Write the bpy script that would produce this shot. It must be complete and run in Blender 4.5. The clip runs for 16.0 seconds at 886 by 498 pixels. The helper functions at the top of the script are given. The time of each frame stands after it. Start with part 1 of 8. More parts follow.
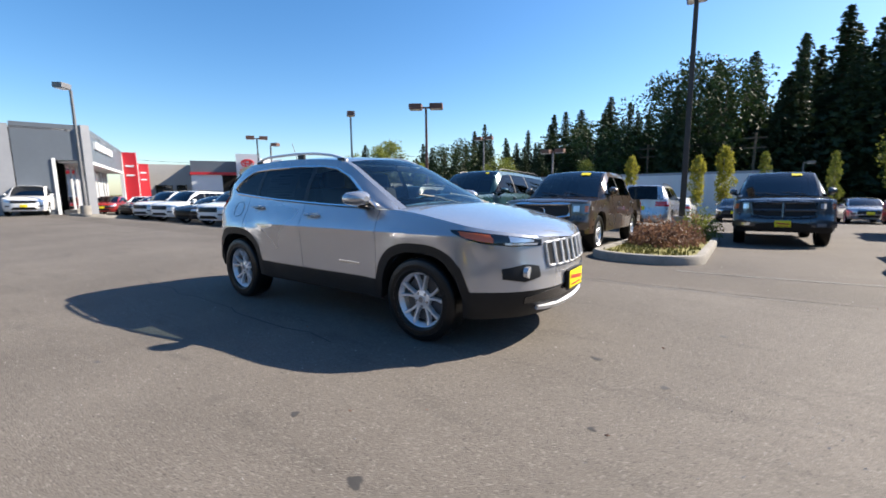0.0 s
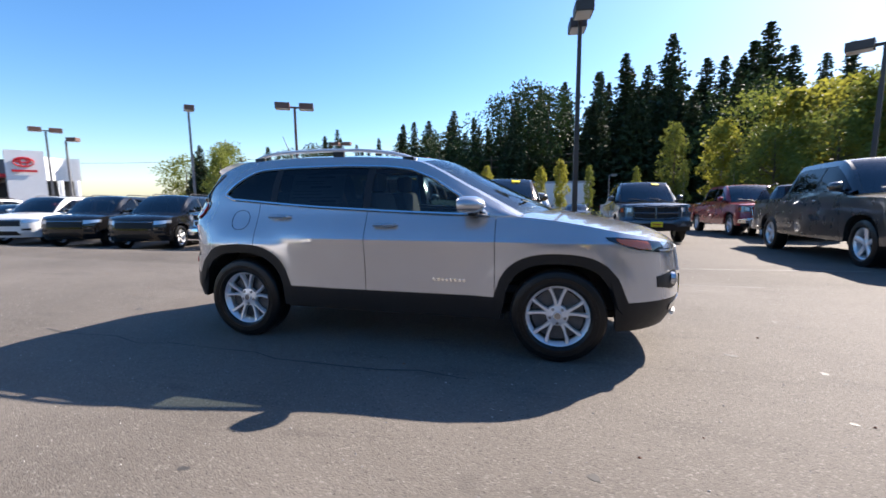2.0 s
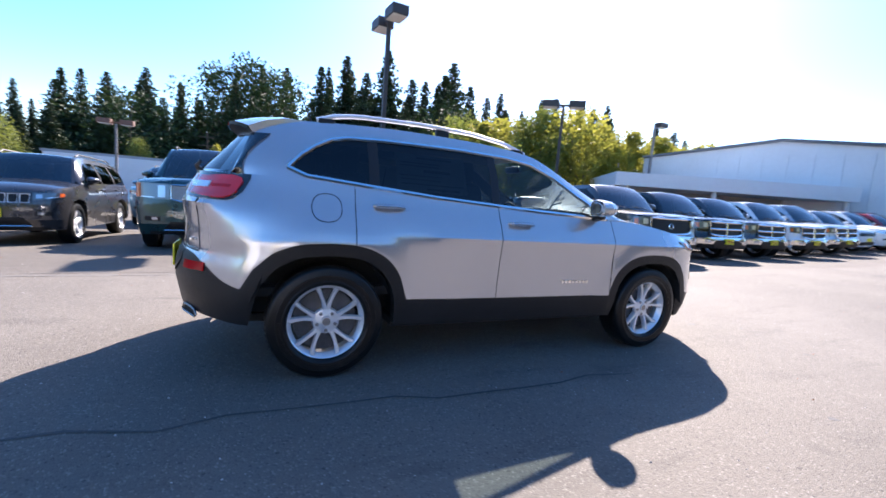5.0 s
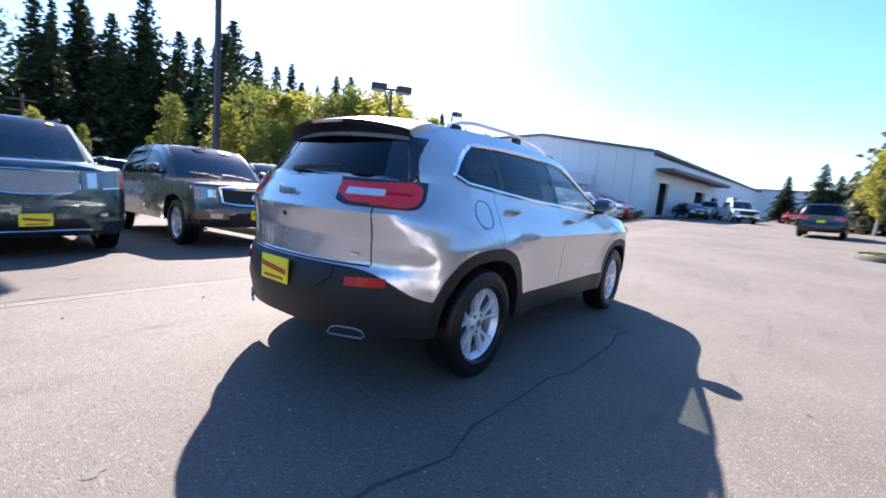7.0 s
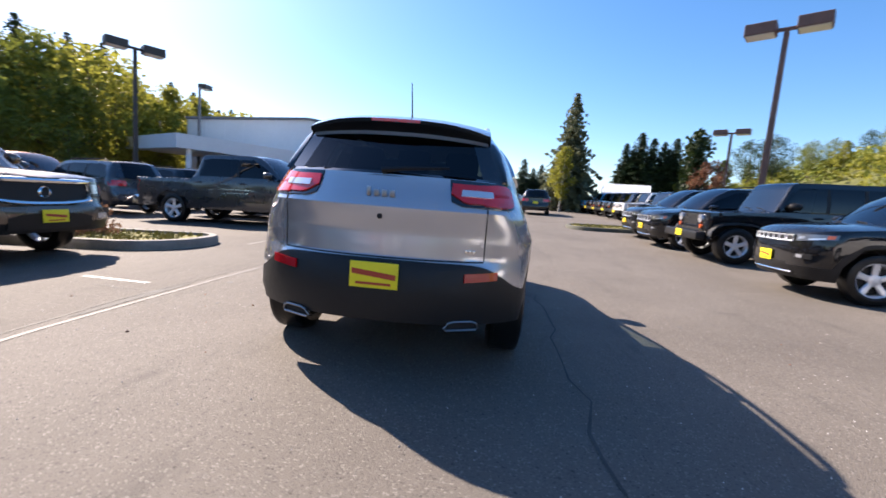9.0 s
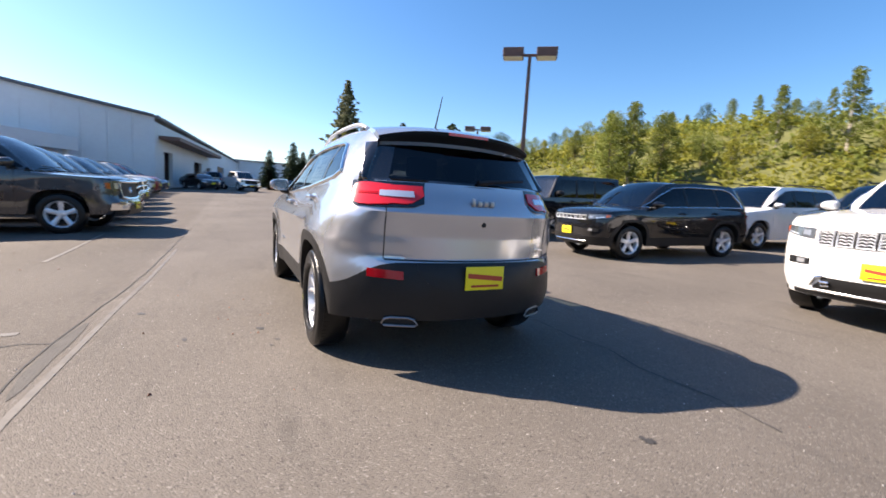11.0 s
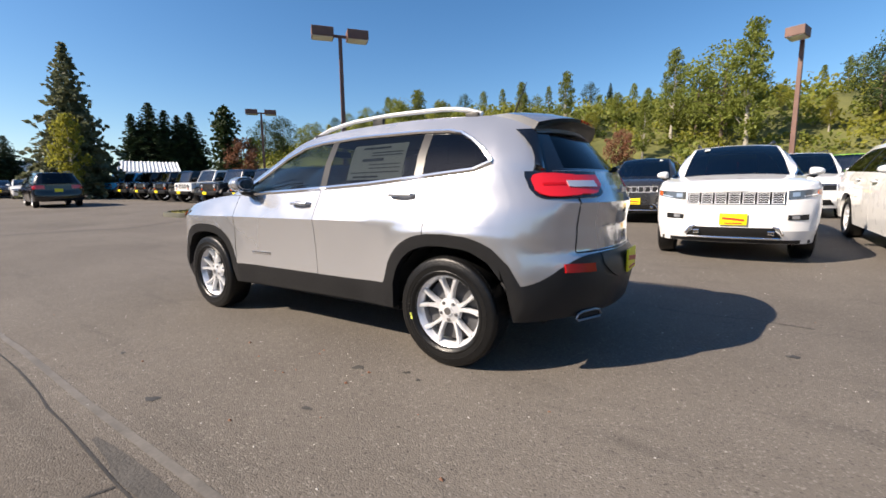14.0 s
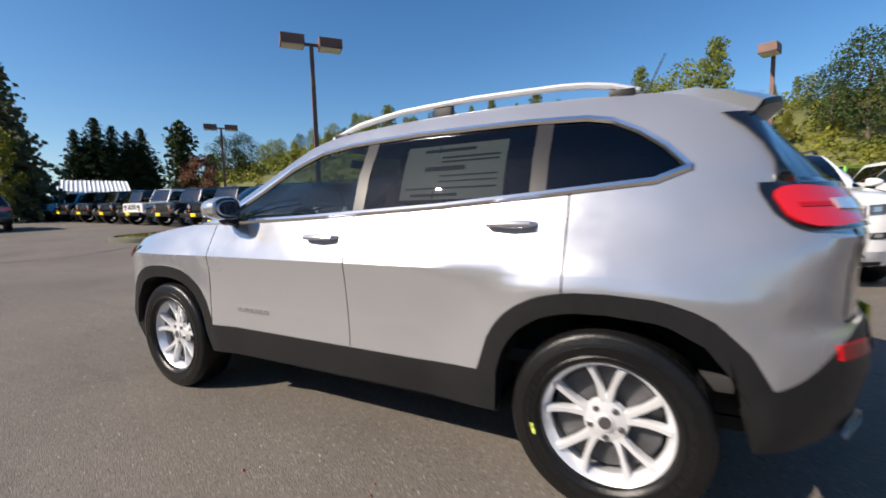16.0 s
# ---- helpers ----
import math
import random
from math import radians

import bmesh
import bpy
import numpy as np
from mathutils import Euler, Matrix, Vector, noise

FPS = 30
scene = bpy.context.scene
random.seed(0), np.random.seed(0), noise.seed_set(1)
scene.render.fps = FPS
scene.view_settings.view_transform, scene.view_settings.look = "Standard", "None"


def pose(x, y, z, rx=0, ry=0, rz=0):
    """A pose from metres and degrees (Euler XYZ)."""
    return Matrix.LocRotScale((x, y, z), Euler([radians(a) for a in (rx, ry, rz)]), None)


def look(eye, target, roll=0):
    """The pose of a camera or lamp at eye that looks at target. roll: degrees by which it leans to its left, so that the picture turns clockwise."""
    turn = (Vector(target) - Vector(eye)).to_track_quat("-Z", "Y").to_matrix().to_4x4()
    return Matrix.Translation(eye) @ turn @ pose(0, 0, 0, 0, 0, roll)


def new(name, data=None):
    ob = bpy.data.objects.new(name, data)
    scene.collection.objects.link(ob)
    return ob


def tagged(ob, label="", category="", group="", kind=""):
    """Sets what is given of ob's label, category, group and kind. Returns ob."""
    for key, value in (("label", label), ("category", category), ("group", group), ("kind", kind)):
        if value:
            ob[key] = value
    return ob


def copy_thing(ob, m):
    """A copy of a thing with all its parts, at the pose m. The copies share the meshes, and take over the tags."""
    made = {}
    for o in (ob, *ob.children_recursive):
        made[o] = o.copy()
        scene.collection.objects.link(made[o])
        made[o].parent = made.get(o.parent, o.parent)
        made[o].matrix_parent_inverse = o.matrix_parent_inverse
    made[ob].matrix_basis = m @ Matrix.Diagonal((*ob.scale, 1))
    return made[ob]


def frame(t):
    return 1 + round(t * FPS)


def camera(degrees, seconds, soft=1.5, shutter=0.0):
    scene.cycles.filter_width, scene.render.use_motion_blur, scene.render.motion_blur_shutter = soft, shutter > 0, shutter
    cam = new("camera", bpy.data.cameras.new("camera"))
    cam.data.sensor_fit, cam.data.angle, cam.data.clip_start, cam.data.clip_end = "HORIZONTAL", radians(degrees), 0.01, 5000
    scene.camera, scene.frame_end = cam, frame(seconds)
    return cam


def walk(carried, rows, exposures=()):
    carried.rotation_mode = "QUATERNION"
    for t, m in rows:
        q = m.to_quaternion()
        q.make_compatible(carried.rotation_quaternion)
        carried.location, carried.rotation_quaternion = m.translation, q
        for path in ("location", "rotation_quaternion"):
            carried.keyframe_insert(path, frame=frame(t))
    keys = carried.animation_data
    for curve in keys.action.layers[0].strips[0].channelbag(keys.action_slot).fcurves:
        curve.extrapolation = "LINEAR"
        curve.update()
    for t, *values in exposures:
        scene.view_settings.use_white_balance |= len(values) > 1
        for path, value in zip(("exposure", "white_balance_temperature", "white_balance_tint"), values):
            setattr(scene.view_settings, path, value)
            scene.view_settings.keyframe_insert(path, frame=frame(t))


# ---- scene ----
cam = camera(93.1, 16.0, 1.6, 0.4)
PATH = [
    (0, (3.461, -3.501, 1.266), (2.309, -1.891, 0.986), -0.6),
    (0.5, (2.946, -3.725, 1.262), (1.914, -2.04, 0.95), -2.6),
    (1, (2.381, -3.857, 1.263), (1.524, -2.071, 0.99), 0.7),
    (1.5, (1.86, -3.988, 1.261), (1.209, -2.123, 0.944), -0.9),
    (2, (1.295, -4.01, 1.267), (0.795, -2.09, 1.013), -0.5),
    (2.5, (0.744, -4.012, 1.261), (0.485, -2.053, 0.949), -0.5),
    (3, (0.235, -3.923, 1.269), (0.164, -1.95, 0.949), 0.6),
    (3.5, (-0.278, -3.878, 1.266), (-0.165, -1.911, 0.922), 1.0),
    (4, (-0.77, -3.728, 1.262), (-0.496, -1.778, 0.908), 3.0),
    (4.2, (-0.975, -3.706, 1.236), (-0.584, -1.773, 0.904), 2.5),
    (6.3, (-3.004, -2.682, 1.162), (-1.69, -1.197, 0.906), 5.7),
    (6.5, (-3.201, -2.593, 1.177), (-1.821, -1.183, 0.852), 4.1),
    (7, (-3.581, -2.26, 1.174), (-2.013, -1.047, 0.913), 5.0),
    (7.5, (-3.953, -1.92, 1.151), (-2.217, -0.954, 0.92), 4.5),
    (8, (-4.202, -1.522, 1.149), (-2.35, -0.817, 0.876), 4.5),
    (8.5, (-4.423, -1.067, 1.127), (-2.493, -0.63, 0.833), 4.3),
    (9, (-4.525, -0.57, 1.103), (-2.546, -0.4, 0.871), 4.6),
    (9.5, (-4.628, -0.057, 1.098), (-2.644, -0.206, 0.898), 3.9),
    (10, (-4.693, 0.43, 1.105), (-2.748, -0.002, 0.937), 4.1),
    (10.2, (-4.674, 0.638, 1.124), (-2.751, 0.118, 0.943), 5.0),
    (12.3, (-3.754, 2.384, 1.112), (-2.361, 0.971, 0.863), 0.9),
    (12.5, (-3.624, 2.497, 1.107), (-2.274, 1.04, 0.87), 2.2),
    (13, (-3.323, 2.797, 1.109), (-2.046, 1.281, 0.839), 0.9),
    (13.5, (-3.005, 2.908, 1.109), (-1.834, 1.313, 0.815), 1.0),
    (14, (-2.733, 3.023, 1.111), (-1.645, 1.366, 0.842), -0.7),
    (14.5, (-2.478, 3.027, 1.115), (-1.466, 1.326, 0.828), 1.2),
    (15, (-2.209, 2.897, 1.131), (-1.229, 1.181, 0.824), 1.5),
    (15.5, (-1.89, 2.712, 1.157), (-1.026, 0.929, 0.887), 0.0),
    (16, (-1.544, 2.429, 1.168), (-0.592, 0.681, 0.972), -1.5),
]
walk(cam, [(t, look(eye, aim, roll)) for t, eye, aim, roll in PATH], exposures=[(0, 1.2, 6700, 11), (2.5, 1.5, 6550, 16), (4.2, 1.9, 6400, 19), (5.5, 1.98, 6350, 19), (7.2, 1.93, 6400, 19), (8.5, 1.55, 6750, 19), (10, 1.42, 7050, 18), (12, 1.45, 7100, 16), (13, 1.3, 7100, 15), (14, 0.92, 7150, 14), (15, 0.73, 7150, 14), (16, 0.68, 6850, 13)])

# world, sun, exposure
SUN_AZ, SUN_EL = radians(52.0), radians(37.0)   # from +x towards +y
world = bpy.data.worlds.new("sky")
scene.world = world
world.use_nodes = True
wn = world.node_tree.nodes
sky = wn.new("ShaderNodeTexSky")
sky.sky_type = "NISHITA"
sky.sun_disc = False
sky.sun_elevation = SUN_EL
sky.sun_rotation = radians(90) - SUN_AZ
sky.air_density, sky.dust_density, sky.ozone_density = 1.0, 0.5, 4.0
wn["Background"].inputs[1].default_value = 0.09
deep = wn.new("ShaderNodeHueSaturation")
deep.inputs["Saturation"].default_value = 1.24
world.node_tree.links.new(sky.outputs[0], deep.inputs["Color"])
world.node_tree.links.new(deep.outputs[0], wn["Background"].inputs[0])
sun_data = bpy.data.lights.new("sun", "SUN")
sun_data.energy, sun_data.angle, sun_data.color = 5.0, radians(0.55), (1.0, 0.92, 0.81)
sun = new("sun", sun_data)
sun.matrix_world = look((30 * math.cos(SUN_AZ), 30 * math.sin(SUN_AZ), 30 * math.tan(SUN_EL)), (0, 0, 0))


# ---- materials ----
MATS = {}


def material(name, color, rough=0.5, metal=0.0, coat=0.0, vary=0.0, scale=6.0, bump=0.0, bump_scale=80.0, spec=0.5,
             tint=None, random_value=0.0, stretch=(1, 1, 1)):
    """A principled material whose colour drifts at two scales and whose surface has fine relief."""
    if name in MATS:
        return MATS[name]
    m = bpy.data.materials.new(name)
    m.use_nodes = True
    nt = m.node_tree
    n, link = nt.nodes, nt.links.new
    p = n["Principled BSDF"]
    p.inputs["Base Color"].default_value = (*color, 1)
    p.inputs["Roughness"].default_value = rough
    p.inputs["Metallic"].default_value = metal
    p.inputs["Coat Weight"].default_value = coat
    p.inputs["Coat Roughness"].default_value = 0.03
    p.inputs["Specular IOR Level"].default_value = spec
    if vary or bump:
        tc = n.new("ShaderNodeTexCoord")
        mp = n.new("ShaderNodeMapping")
        mp.inputs["Scale"].default_value = stretch
        link(tc.outputs["Object"], mp.inputs["Vector"])
    if vary:
        big, small, mix = n.new("ShaderNodeTexNoise"), n.new("ShaderNodeTexNoise"), n.new("ShaderNodeMath")
        big.inputs["Scale"].default_value, small.inputs["Scale"].default_value = scale, scale * 9
        big.inputs["Detail"].default_value = small.inputs["Detail"].default_value = 4
        link(mp.outputs[0], big.inputs["Vector"])
        link(mp.outputs[0], small.inputs["Vector"])
        mix.operation = "MULTIPLY_ADD"
        link(small.outputs[0], mix.inputs[0])
        mix.inputs[1].default_value = 0.6
        link(big.outputs[0], mix.inputs[2])
        ramp = n.new("ShaderNodeMapRange")
        ramp.inputs[1].default_value, ramp.inputs[2].default_value = 0.45, 1.15
        link(mix.outputs[0], ramp.inputs[0])
        cm = n.new("ShaderNodeMix")
        cm.data_type = "RGBA"
        cm.inputs[6].default_value = (*[max(0, c * (1 - vary)) for c in color], 1)
        cm.inputs[7].default_value = (*(tint or [min(1, c * (1 + vary)) for c in color]), 1)
        link(ramp.outputs[0], cm.inputs[0])
        last = cm.outputs[2]
        if random_value:
            oi, hsv, mr = n.new("ShaderNodeObjectInfo"), n.new("ShaderNodeHueSaturation"), n.new("ShaderNodeMapRange")
            link(oi.outputs["Random"], mr.inputs[0])
            mr.inputs[3].default_value, mr.inputs[4].default_value = 1 - random_value, 1 + random_value
            link(mr.outputs[0], hsv.inputs["Value"])
            link(last, hsv.inputs["Color"])
            last = hsv.outputs[0]
        link(last, p.inputs["Base Color"])
        rr = n.new("ShaderNodeMapRange")
        rr.inputs[3].default_value, rr.inputs[4].default_value = max(0.02, rough - 0.08), min(1, rough + 0.1)
        link(small.outputs[0], rr.inputs[0])
        link(rr.outputs[0], p.inputs["Roughness"])
    if bump:
        bn, b = n.new("ShaderNodeTexNoise"), n.new("ShaderNodeBump")
        bn.inputs["Scale"].default_value, bn.inputs["Detail"].default_value = bump_scale, 5
        b.inputs["Strength"].default_value, b.inputs["Distance"].default_value = bump, 0.01
        link(mp.outputs[0], bn.inputs["Vector"])
        link(bn.outputs[0], b.inputs["Height"])
        link(b.outputs[0], p.inputs["Normal"])
    MATS[name] = m
    return m


def paint(name, color, metal=0.0, rough=0.28):
    """Car paint: a base with fine flake, some road dust, under a clear coat."""
    key = "paint_" + name
    if key in MATS:
        return MATS[key]
    m = material(key, color, rough, metal, coat=1.0, vary=0.035, scale=0.6, spec=0.5 if metal else 0.08)
    nt = m.node_tree
    n, link = nt.nodes, nt.links.new
    p = n["Principled BSDF"]
    p.inputs["Coat Roughness"].default_value = 0.02
    p.inputs["Coat IOR"].default_value = 1.6
    # faint waviness of pressed sheet in the clear coat
    tc, v, b = n.new("ShaderNodeTexCoord"), n.new("ShaderNodeTexNoise"), n.new("ShaderNodeBump")
    v.inputs["Scale"].default_value = 3.0
    b.inputs["Strength"].default_value, b.inputs["Distance"].default_value = 0.05, 0.001
    link(tc.outputs["Object"], v.inputs["Vector"])
    link(v.outputs[0], b.inputs["Height"])
    link(b.outputs[0], p.inputs["Coat Normal"])
    return m


def glass(name, tint, gloss_rough=0.0, ior=1.5):
    """A pane: tinted see-through sheet with a Fresnel gloss on it."""
    key = "glass_" + name
    if key in MATS:
        return MATS[key]
    m = bpy.data.materials.new(key)
    m.use_nodes = True
    nt = m.node_tree
    n, link = nt.nodes, nt.links.new
    n.remove(n["Principled BSDF"])
    t, g, f, mx = n.new("ShaderNodeBsdfTransparent"), n.new("ShaderNodeBsdfGlossy"), n.new("ShaderNodeLayerWeight"), n.new("ShaderNodeMixShader")
    pw, ma = n.new("ShaderNodeMath"), n.new("ShaderNodeMath")
    pw.operation, ma.operation = "POWER", "MULTIPLY_ADD"
    pw.inputs[1].default_value = 5.0
    f0 = ((ior - 1) / (ior + 1)) ** 2
    ma.inputs[1].default_value, ma.inputs[2].default_value = 0.70, f0
    t.inputs[0].default_value = (*tint, 1)
    g.inputs["Roughness"].default_value = gloss_rough
    g.inputs["Color"].default_value = (0.95, 0.97, 1, 1)
    f.inputs[0].default_value = 0.5
    link(f.outputs["Facing"], pw.inputs[0])
    link(pw.outputs[0], ma.inputs[0])
    link(ma.outputs[0], mx.inputs[0])
    link(t.outputs[0], mx.inputs[1])
    link(g.outputs[0], mx.inputs[2])
    link(mx.outputs[0], n["Material Output"].inputs[0])
    MATS[key] = m
    return m


def asphalt():
    m = bpy.data.materials.new("asphalt")
    m.use_nodes = True
    nt = m.node_tree
    n, link = nt.nodes, nt.links.new
    p = n["Principled BSDF"]
    tc = n.new("ShaderNodeTexCoord")

    def nz(scale, detail=4, rough=0.6, stretch=None):
        k = n.new("ShaderNodeTexNoise")
        k.inputs["Scale"].default_value, k.inputs["Detail"].default_value, k.inputs["Roughness"].default_value = scale, detail, rough
        if stretch:
            mp = n.new("ShaderNodeMapping")
            mp.inputs["Scale"].default_value = stretch
            link(tc.outputs["Object"], mp.inputs[0])
            link(mp.outputs[0], k.inputs[0])
        else:
            link(tc.outputs["Object"], k.inputs[0])
        return k.outputs[0]

    def mix(a, b, f, lo, hi):
        mr, cm = n.new("ShaderNodeMapRange"), n.new("ShaderNodeMix")
        mr.inputs[1].default_value, mr.inputs[2].default_value = lo, hi
        link(f, mr.inputs[0])
        cm.data_type = "RGBA"
        link(mr.outputs[0], cm.inputs[0])
        for s, v in ((6, a), (7, b)):
            if isinstance(v, tuple):
                cm.inputs[s].default_value = (*v, 1)
            else:
                link(v, cm.inputs[s])
        return cm.outputs[2]

    c = mix((0.104, 0.091, 0.078), (0.156, 0.138, 0.119), nz(0.35, 6), 0.3, 0.7)
    c = mix(c, (0.088, 0.079, 0.069), nz(2.2, 5, 0.7, (0.3, 1.4, 1)), 0.55, 0.78)
    vor = n.new("ShaderNodeTexVoronoi")
    vor.inputs["Scale"].default_value = 130
    link(tc.outputs["Object"], vor.inputs[0])
    sep = n.new("ShaderNodeSeparateColor")
    link(vor.outputs["Color"], sep.inputs[0])
    c = mix(c, (0.40, 0.375, 0.34), sep.outputs[0], 0.88, 1.25)
    c = mix(c, (0.035, 0.033, 0.031), sep.outputs[1], 0.78, 1.35)
    chips = n.new("ShaderNodeTexVoronoi")
    chips.inputs["Scale"].default_value = 48
    link(tc.outputs["Object"], chips.inputs[0])
    chip = n.new("ShaderNodeSeparateColor")
    link(chips.outputs["Color"], chip.inputs[0])
    near = n.new("ShaderNodeMath")
    near.operation = "LESS_THAN"
    link(chips.outputs["Distance"], near.inputs[0])
    near.inputs[1].default_value = 0.33
    both = n.new("ShaderNodeMath")
    both.operation = "MULTIPLY"
    link(near.outputs[0], both.inputs[0])
    link(chip.outputs[0], both.inputs[1])
    c = mix(c, (0.30, 0.28, 0.255), both.outputs[0], 0.86, 1.2)
    both2 = n.new("ShaderNodeMath")
    both2.operation = "MULTIPLY"
    link(near.outputs[0], both2.inputs[0])
    link(chip.outputs[1], both2.inputs[1])
    c = mix(c, (0.030, 0.028, 0.026), both2.outputs[0], 0.80, 1.1)
    c = mix(c, (0.075, 0.068, 0.061), nz(1.1, 3, 0.5), 0.68, 0.80)
    # darker surface north of the seam
    sx, wob, yy = n.new("ShaderNodeSeparateXYZ"), nz(1.5, 3), n.new("ShaderNodeMath")
    link(tc.outputs["Object"], sx.inputs[0])
    yy.operation = "MULTIPLY_ADD"
    link(wob, yy.inputs[0])
    yy.inputs[1].default_value = 0.25
    link(sx.outputs[1], yy.inputs[2])
    north_tone = n.new("ShaderNodeMix")
    north_tone.data_type, north_tone.blend_type = "RGBA", "MULTIPLY"
    north_tone.inputs[0].default_value = 1.0
    link(c, north_tone.inputs[6])
    north_tone.inputs[7].default_value = (0.84, 0.83, 0.82, 1)
    c = mix(c, north_tone.outputs[2], yy.outputs[0], 2.48, 2.62)
    link(c, p.inputs["Base Color"])
    p.inputs["Roughness"].default_value = 0.80
    p.inputs["Specular IOR Level"].default_value = 0.24
    b, b2 = n.new("ShaderNodeBump"), n.new("ShaderNodeBump")
    b.inputs["Strength"].default_value, b.inputs["Distance"].default_value = 0.5, 0.005
    b.invert = True
    link(vor.outputs["Distance"], b.inputs["Height"])
    b2.inputs["Strength"].default_value, b2.inputs["Distance"].default_value = 0.10, 0.02
    link(nz(9, 4), b2.inputs["Height"])
    link(b.outputs[0], b2.inputs["Normal"])
    link(b2.outputs[0], p.inputs["Normal"])
    return m


M_ASPHALT = asphalt()
M_BLACK = material("black_plastic", (0.012, 0.0122, 0.013), 0.42, bump=0.12, bump_scale=400, vary=0.2, scale=4, spec=0.3)
M_GLOSSBLACK = material("gloss_black", (0.006, 0.006, 0.007), 0.06, coat=1.0)
M_PILLAR = material("pillar_black", (0.022, 0.022, 0.024), 0.30, spec=0.25)
M_KERBDARK = material("dark_kerb", (0.085, 0.085, 0.065), 0.9, vary=0.35, scale=3, bump=0.4, bump_scale=60)
M_SEAM = material("panel_gap", (0.008, 0.008, 0.008), 0.8)
M_CHROME = material("chrome", (0.88, 0.88, 0.88), 0.14, 1.0)
M_MESH = material("bright_mesh", (0.24, 0.25, 0.26), 0.4, 0.7, vary=0.3, scale=60)
M_SPOIL = material("satin_black", (0.005, 0.005, 0.006), 0.45, spec=0.12)
M_ALLOY = material("alloy", (0.74, 0.75, 0.77), 0.3, 0.45, coat=0.6, vary=0.05, scale=8)
M_TYRE = material("tyre_rubber", (0.007, 0.007, 0.0072), 0.32, vary=0.35, scale=5, bump=0.2, bump_scale=120, spec=0.3)
M_DISC = material("brake_steel", (0.30, 0.30, 0.31), 0.35, 1.0, vary=0.2, scale=20)
M_ROTOR = material("brake_rotor", (0.10, 0.10, 0.105), 0.5, 0.6, vary=0.4, scale=14)
M_RED = material("red_lens", (0.60, 0.012, 0.016), 0.08, coat=1.0)
M_REDDARK = material("dark_red_lens", (0.42, 0.006, 0.010), 0.10, spec=0.35)
M_CLEAR = material("clear_lens", (0.75, 0.77, 0.80), 0.08, 0.6, coat=1.0)
M_LAMPGLASS = material("lamp_glass", (0.55, 0.58, 0.62), 0.1, 0.7, coat=1.0)
M_AMBER = material("amber_lens", (0.60, 0.11, 0.02), 0.1, coat=1.0)
M_YELLOW = material("yellow_plate", (0.83, 0.68, 0.015), 0.45, vary=0.05, scale=10)
M_CHALK = material("chalk", (0.55, 0.62, 0.10), 0.8)
M_PAPER = material("paper", (0.72, 0.73, 0.70), 0.7, vary=0.05, scale=20)
M_INK = material("ink", (0.10, 0.11, 0.10), 0.7)
M_SIGNRED = material("sign_red", (0.45, 0.05, 0.02), 0.5)
M_SEAT = material("seat_cloth", (0.025, 0.025, 0.027), 0.85, bump=0.3, bump_scale=300)
M_GLASS = glass("clear", (0.54, 0.60, 0.58))
M_TINT = glass("privacy", (0.045, 0.05, 0.052))
M_SCREEN = glass("windscreen", (0.60, 0.68, 0.66), 0.0, 1.9)
M_LAMPDARK = material("dark_lamp", (0.16, 0.165, 0.17), 0.12, 0.6, coat=1.0)
M_FRONT = glass("front", (0.20, 0.23, 0.23), 0.0, 2.1)
# tint lightened to imitate sun on the left rear door pane
M_SUNPANE = glass("rear_door", (0.20, 0.22, 0.215))
M_MID = glass("dark", (0.075, 0.085, 0.085))
M_CONCRETE = material("kerb_concrete", (0.23, 0.215, 0.19), 0.85, vary=0.3, scale=3, bump=0.4, bump_scale=60)
M_GRASS = material("dry_grass", (0.16, 0.17, 0.035), 0.9, vary=0.5, scale=3, tint=(0.30, 0.26, 0.07), bump=0.8, bump_scale=40)
M_BANK = material("bank_grass", (0.10, 0.115, 0.024), 0.9, vary=0.5, scale=0.4, tint=(0.17, 0.17, 0.05), bump=0.8, bump_scale=12)
M_POLE = material("rust_pole", (0.14, 0.072, 0.054), 0.6, vary=0.25, scale=3, bump=0.1)
M_POLEDARK = material("dark_pole", (0.045, 0.036, 0.033), 0.5, vary=0.25, scale=3)
M_GREYPOLE = material("grey_pole", (0.17, 0.17, 0.175), 0.5, 0.3, vary=0.2, scale=2)
M_LENS = material("lamp_lens", (0.62, 0.60, 0.55), 0.3, coat=0.5)
M_WHITEWALL = material("pale_metal_siding", (0.66, 0.68, 0.70), 0.55, vary=0.06, scale=0.4)
M_GREYWALL = material("grey_panel", (0.30, 0.31, 0.33), 0.5, vary=0.08, scale=0.5)
M_DARKGREY = material("charcoal_panel", (0.13, 0.14, 0.155), 0.5, vary=0.1, scale=0.5)
M_SLATEWALL = material("slate_panel", (0.115, 0.135, 0.16), 0.45, vary=0.08, scale=0.5)
M_BEIGEWALL = material("beige_wall", (0.42, 0.40, 0.37), 0.7, vary=0.08, scale=0.4)
M_REDPANEL = material("red_panel", (0.52, 0.02, 0.03), 0.35, vary=0.06, scale=0.6)
# dark colour stands for the shade inside bays, doorways and recesses
M_INSHADE = material("painted_inner_shade", (0.05, 0.05, 0.05), 0.9)
M_LINE = material("road_paint", (0.15, 0.14, 0.125), 0.6, vary=0.5, scale=6)
M_BARK = material("bark", (0.10, 0.075, 0.05), 0.9, vary=0.35, scale=5, bump=0.5, bump_scale=20)
M_BIRCH = material("pale_bark", (0.32, 0.29, 0.24), 0.85, vary=0.35, scale=6)
M_SOIL = material("planting_soil", (0.12, 0.075, 0.045), 0.95, vary=0.4, scale=2, bump=0.6, bump_scale=25)


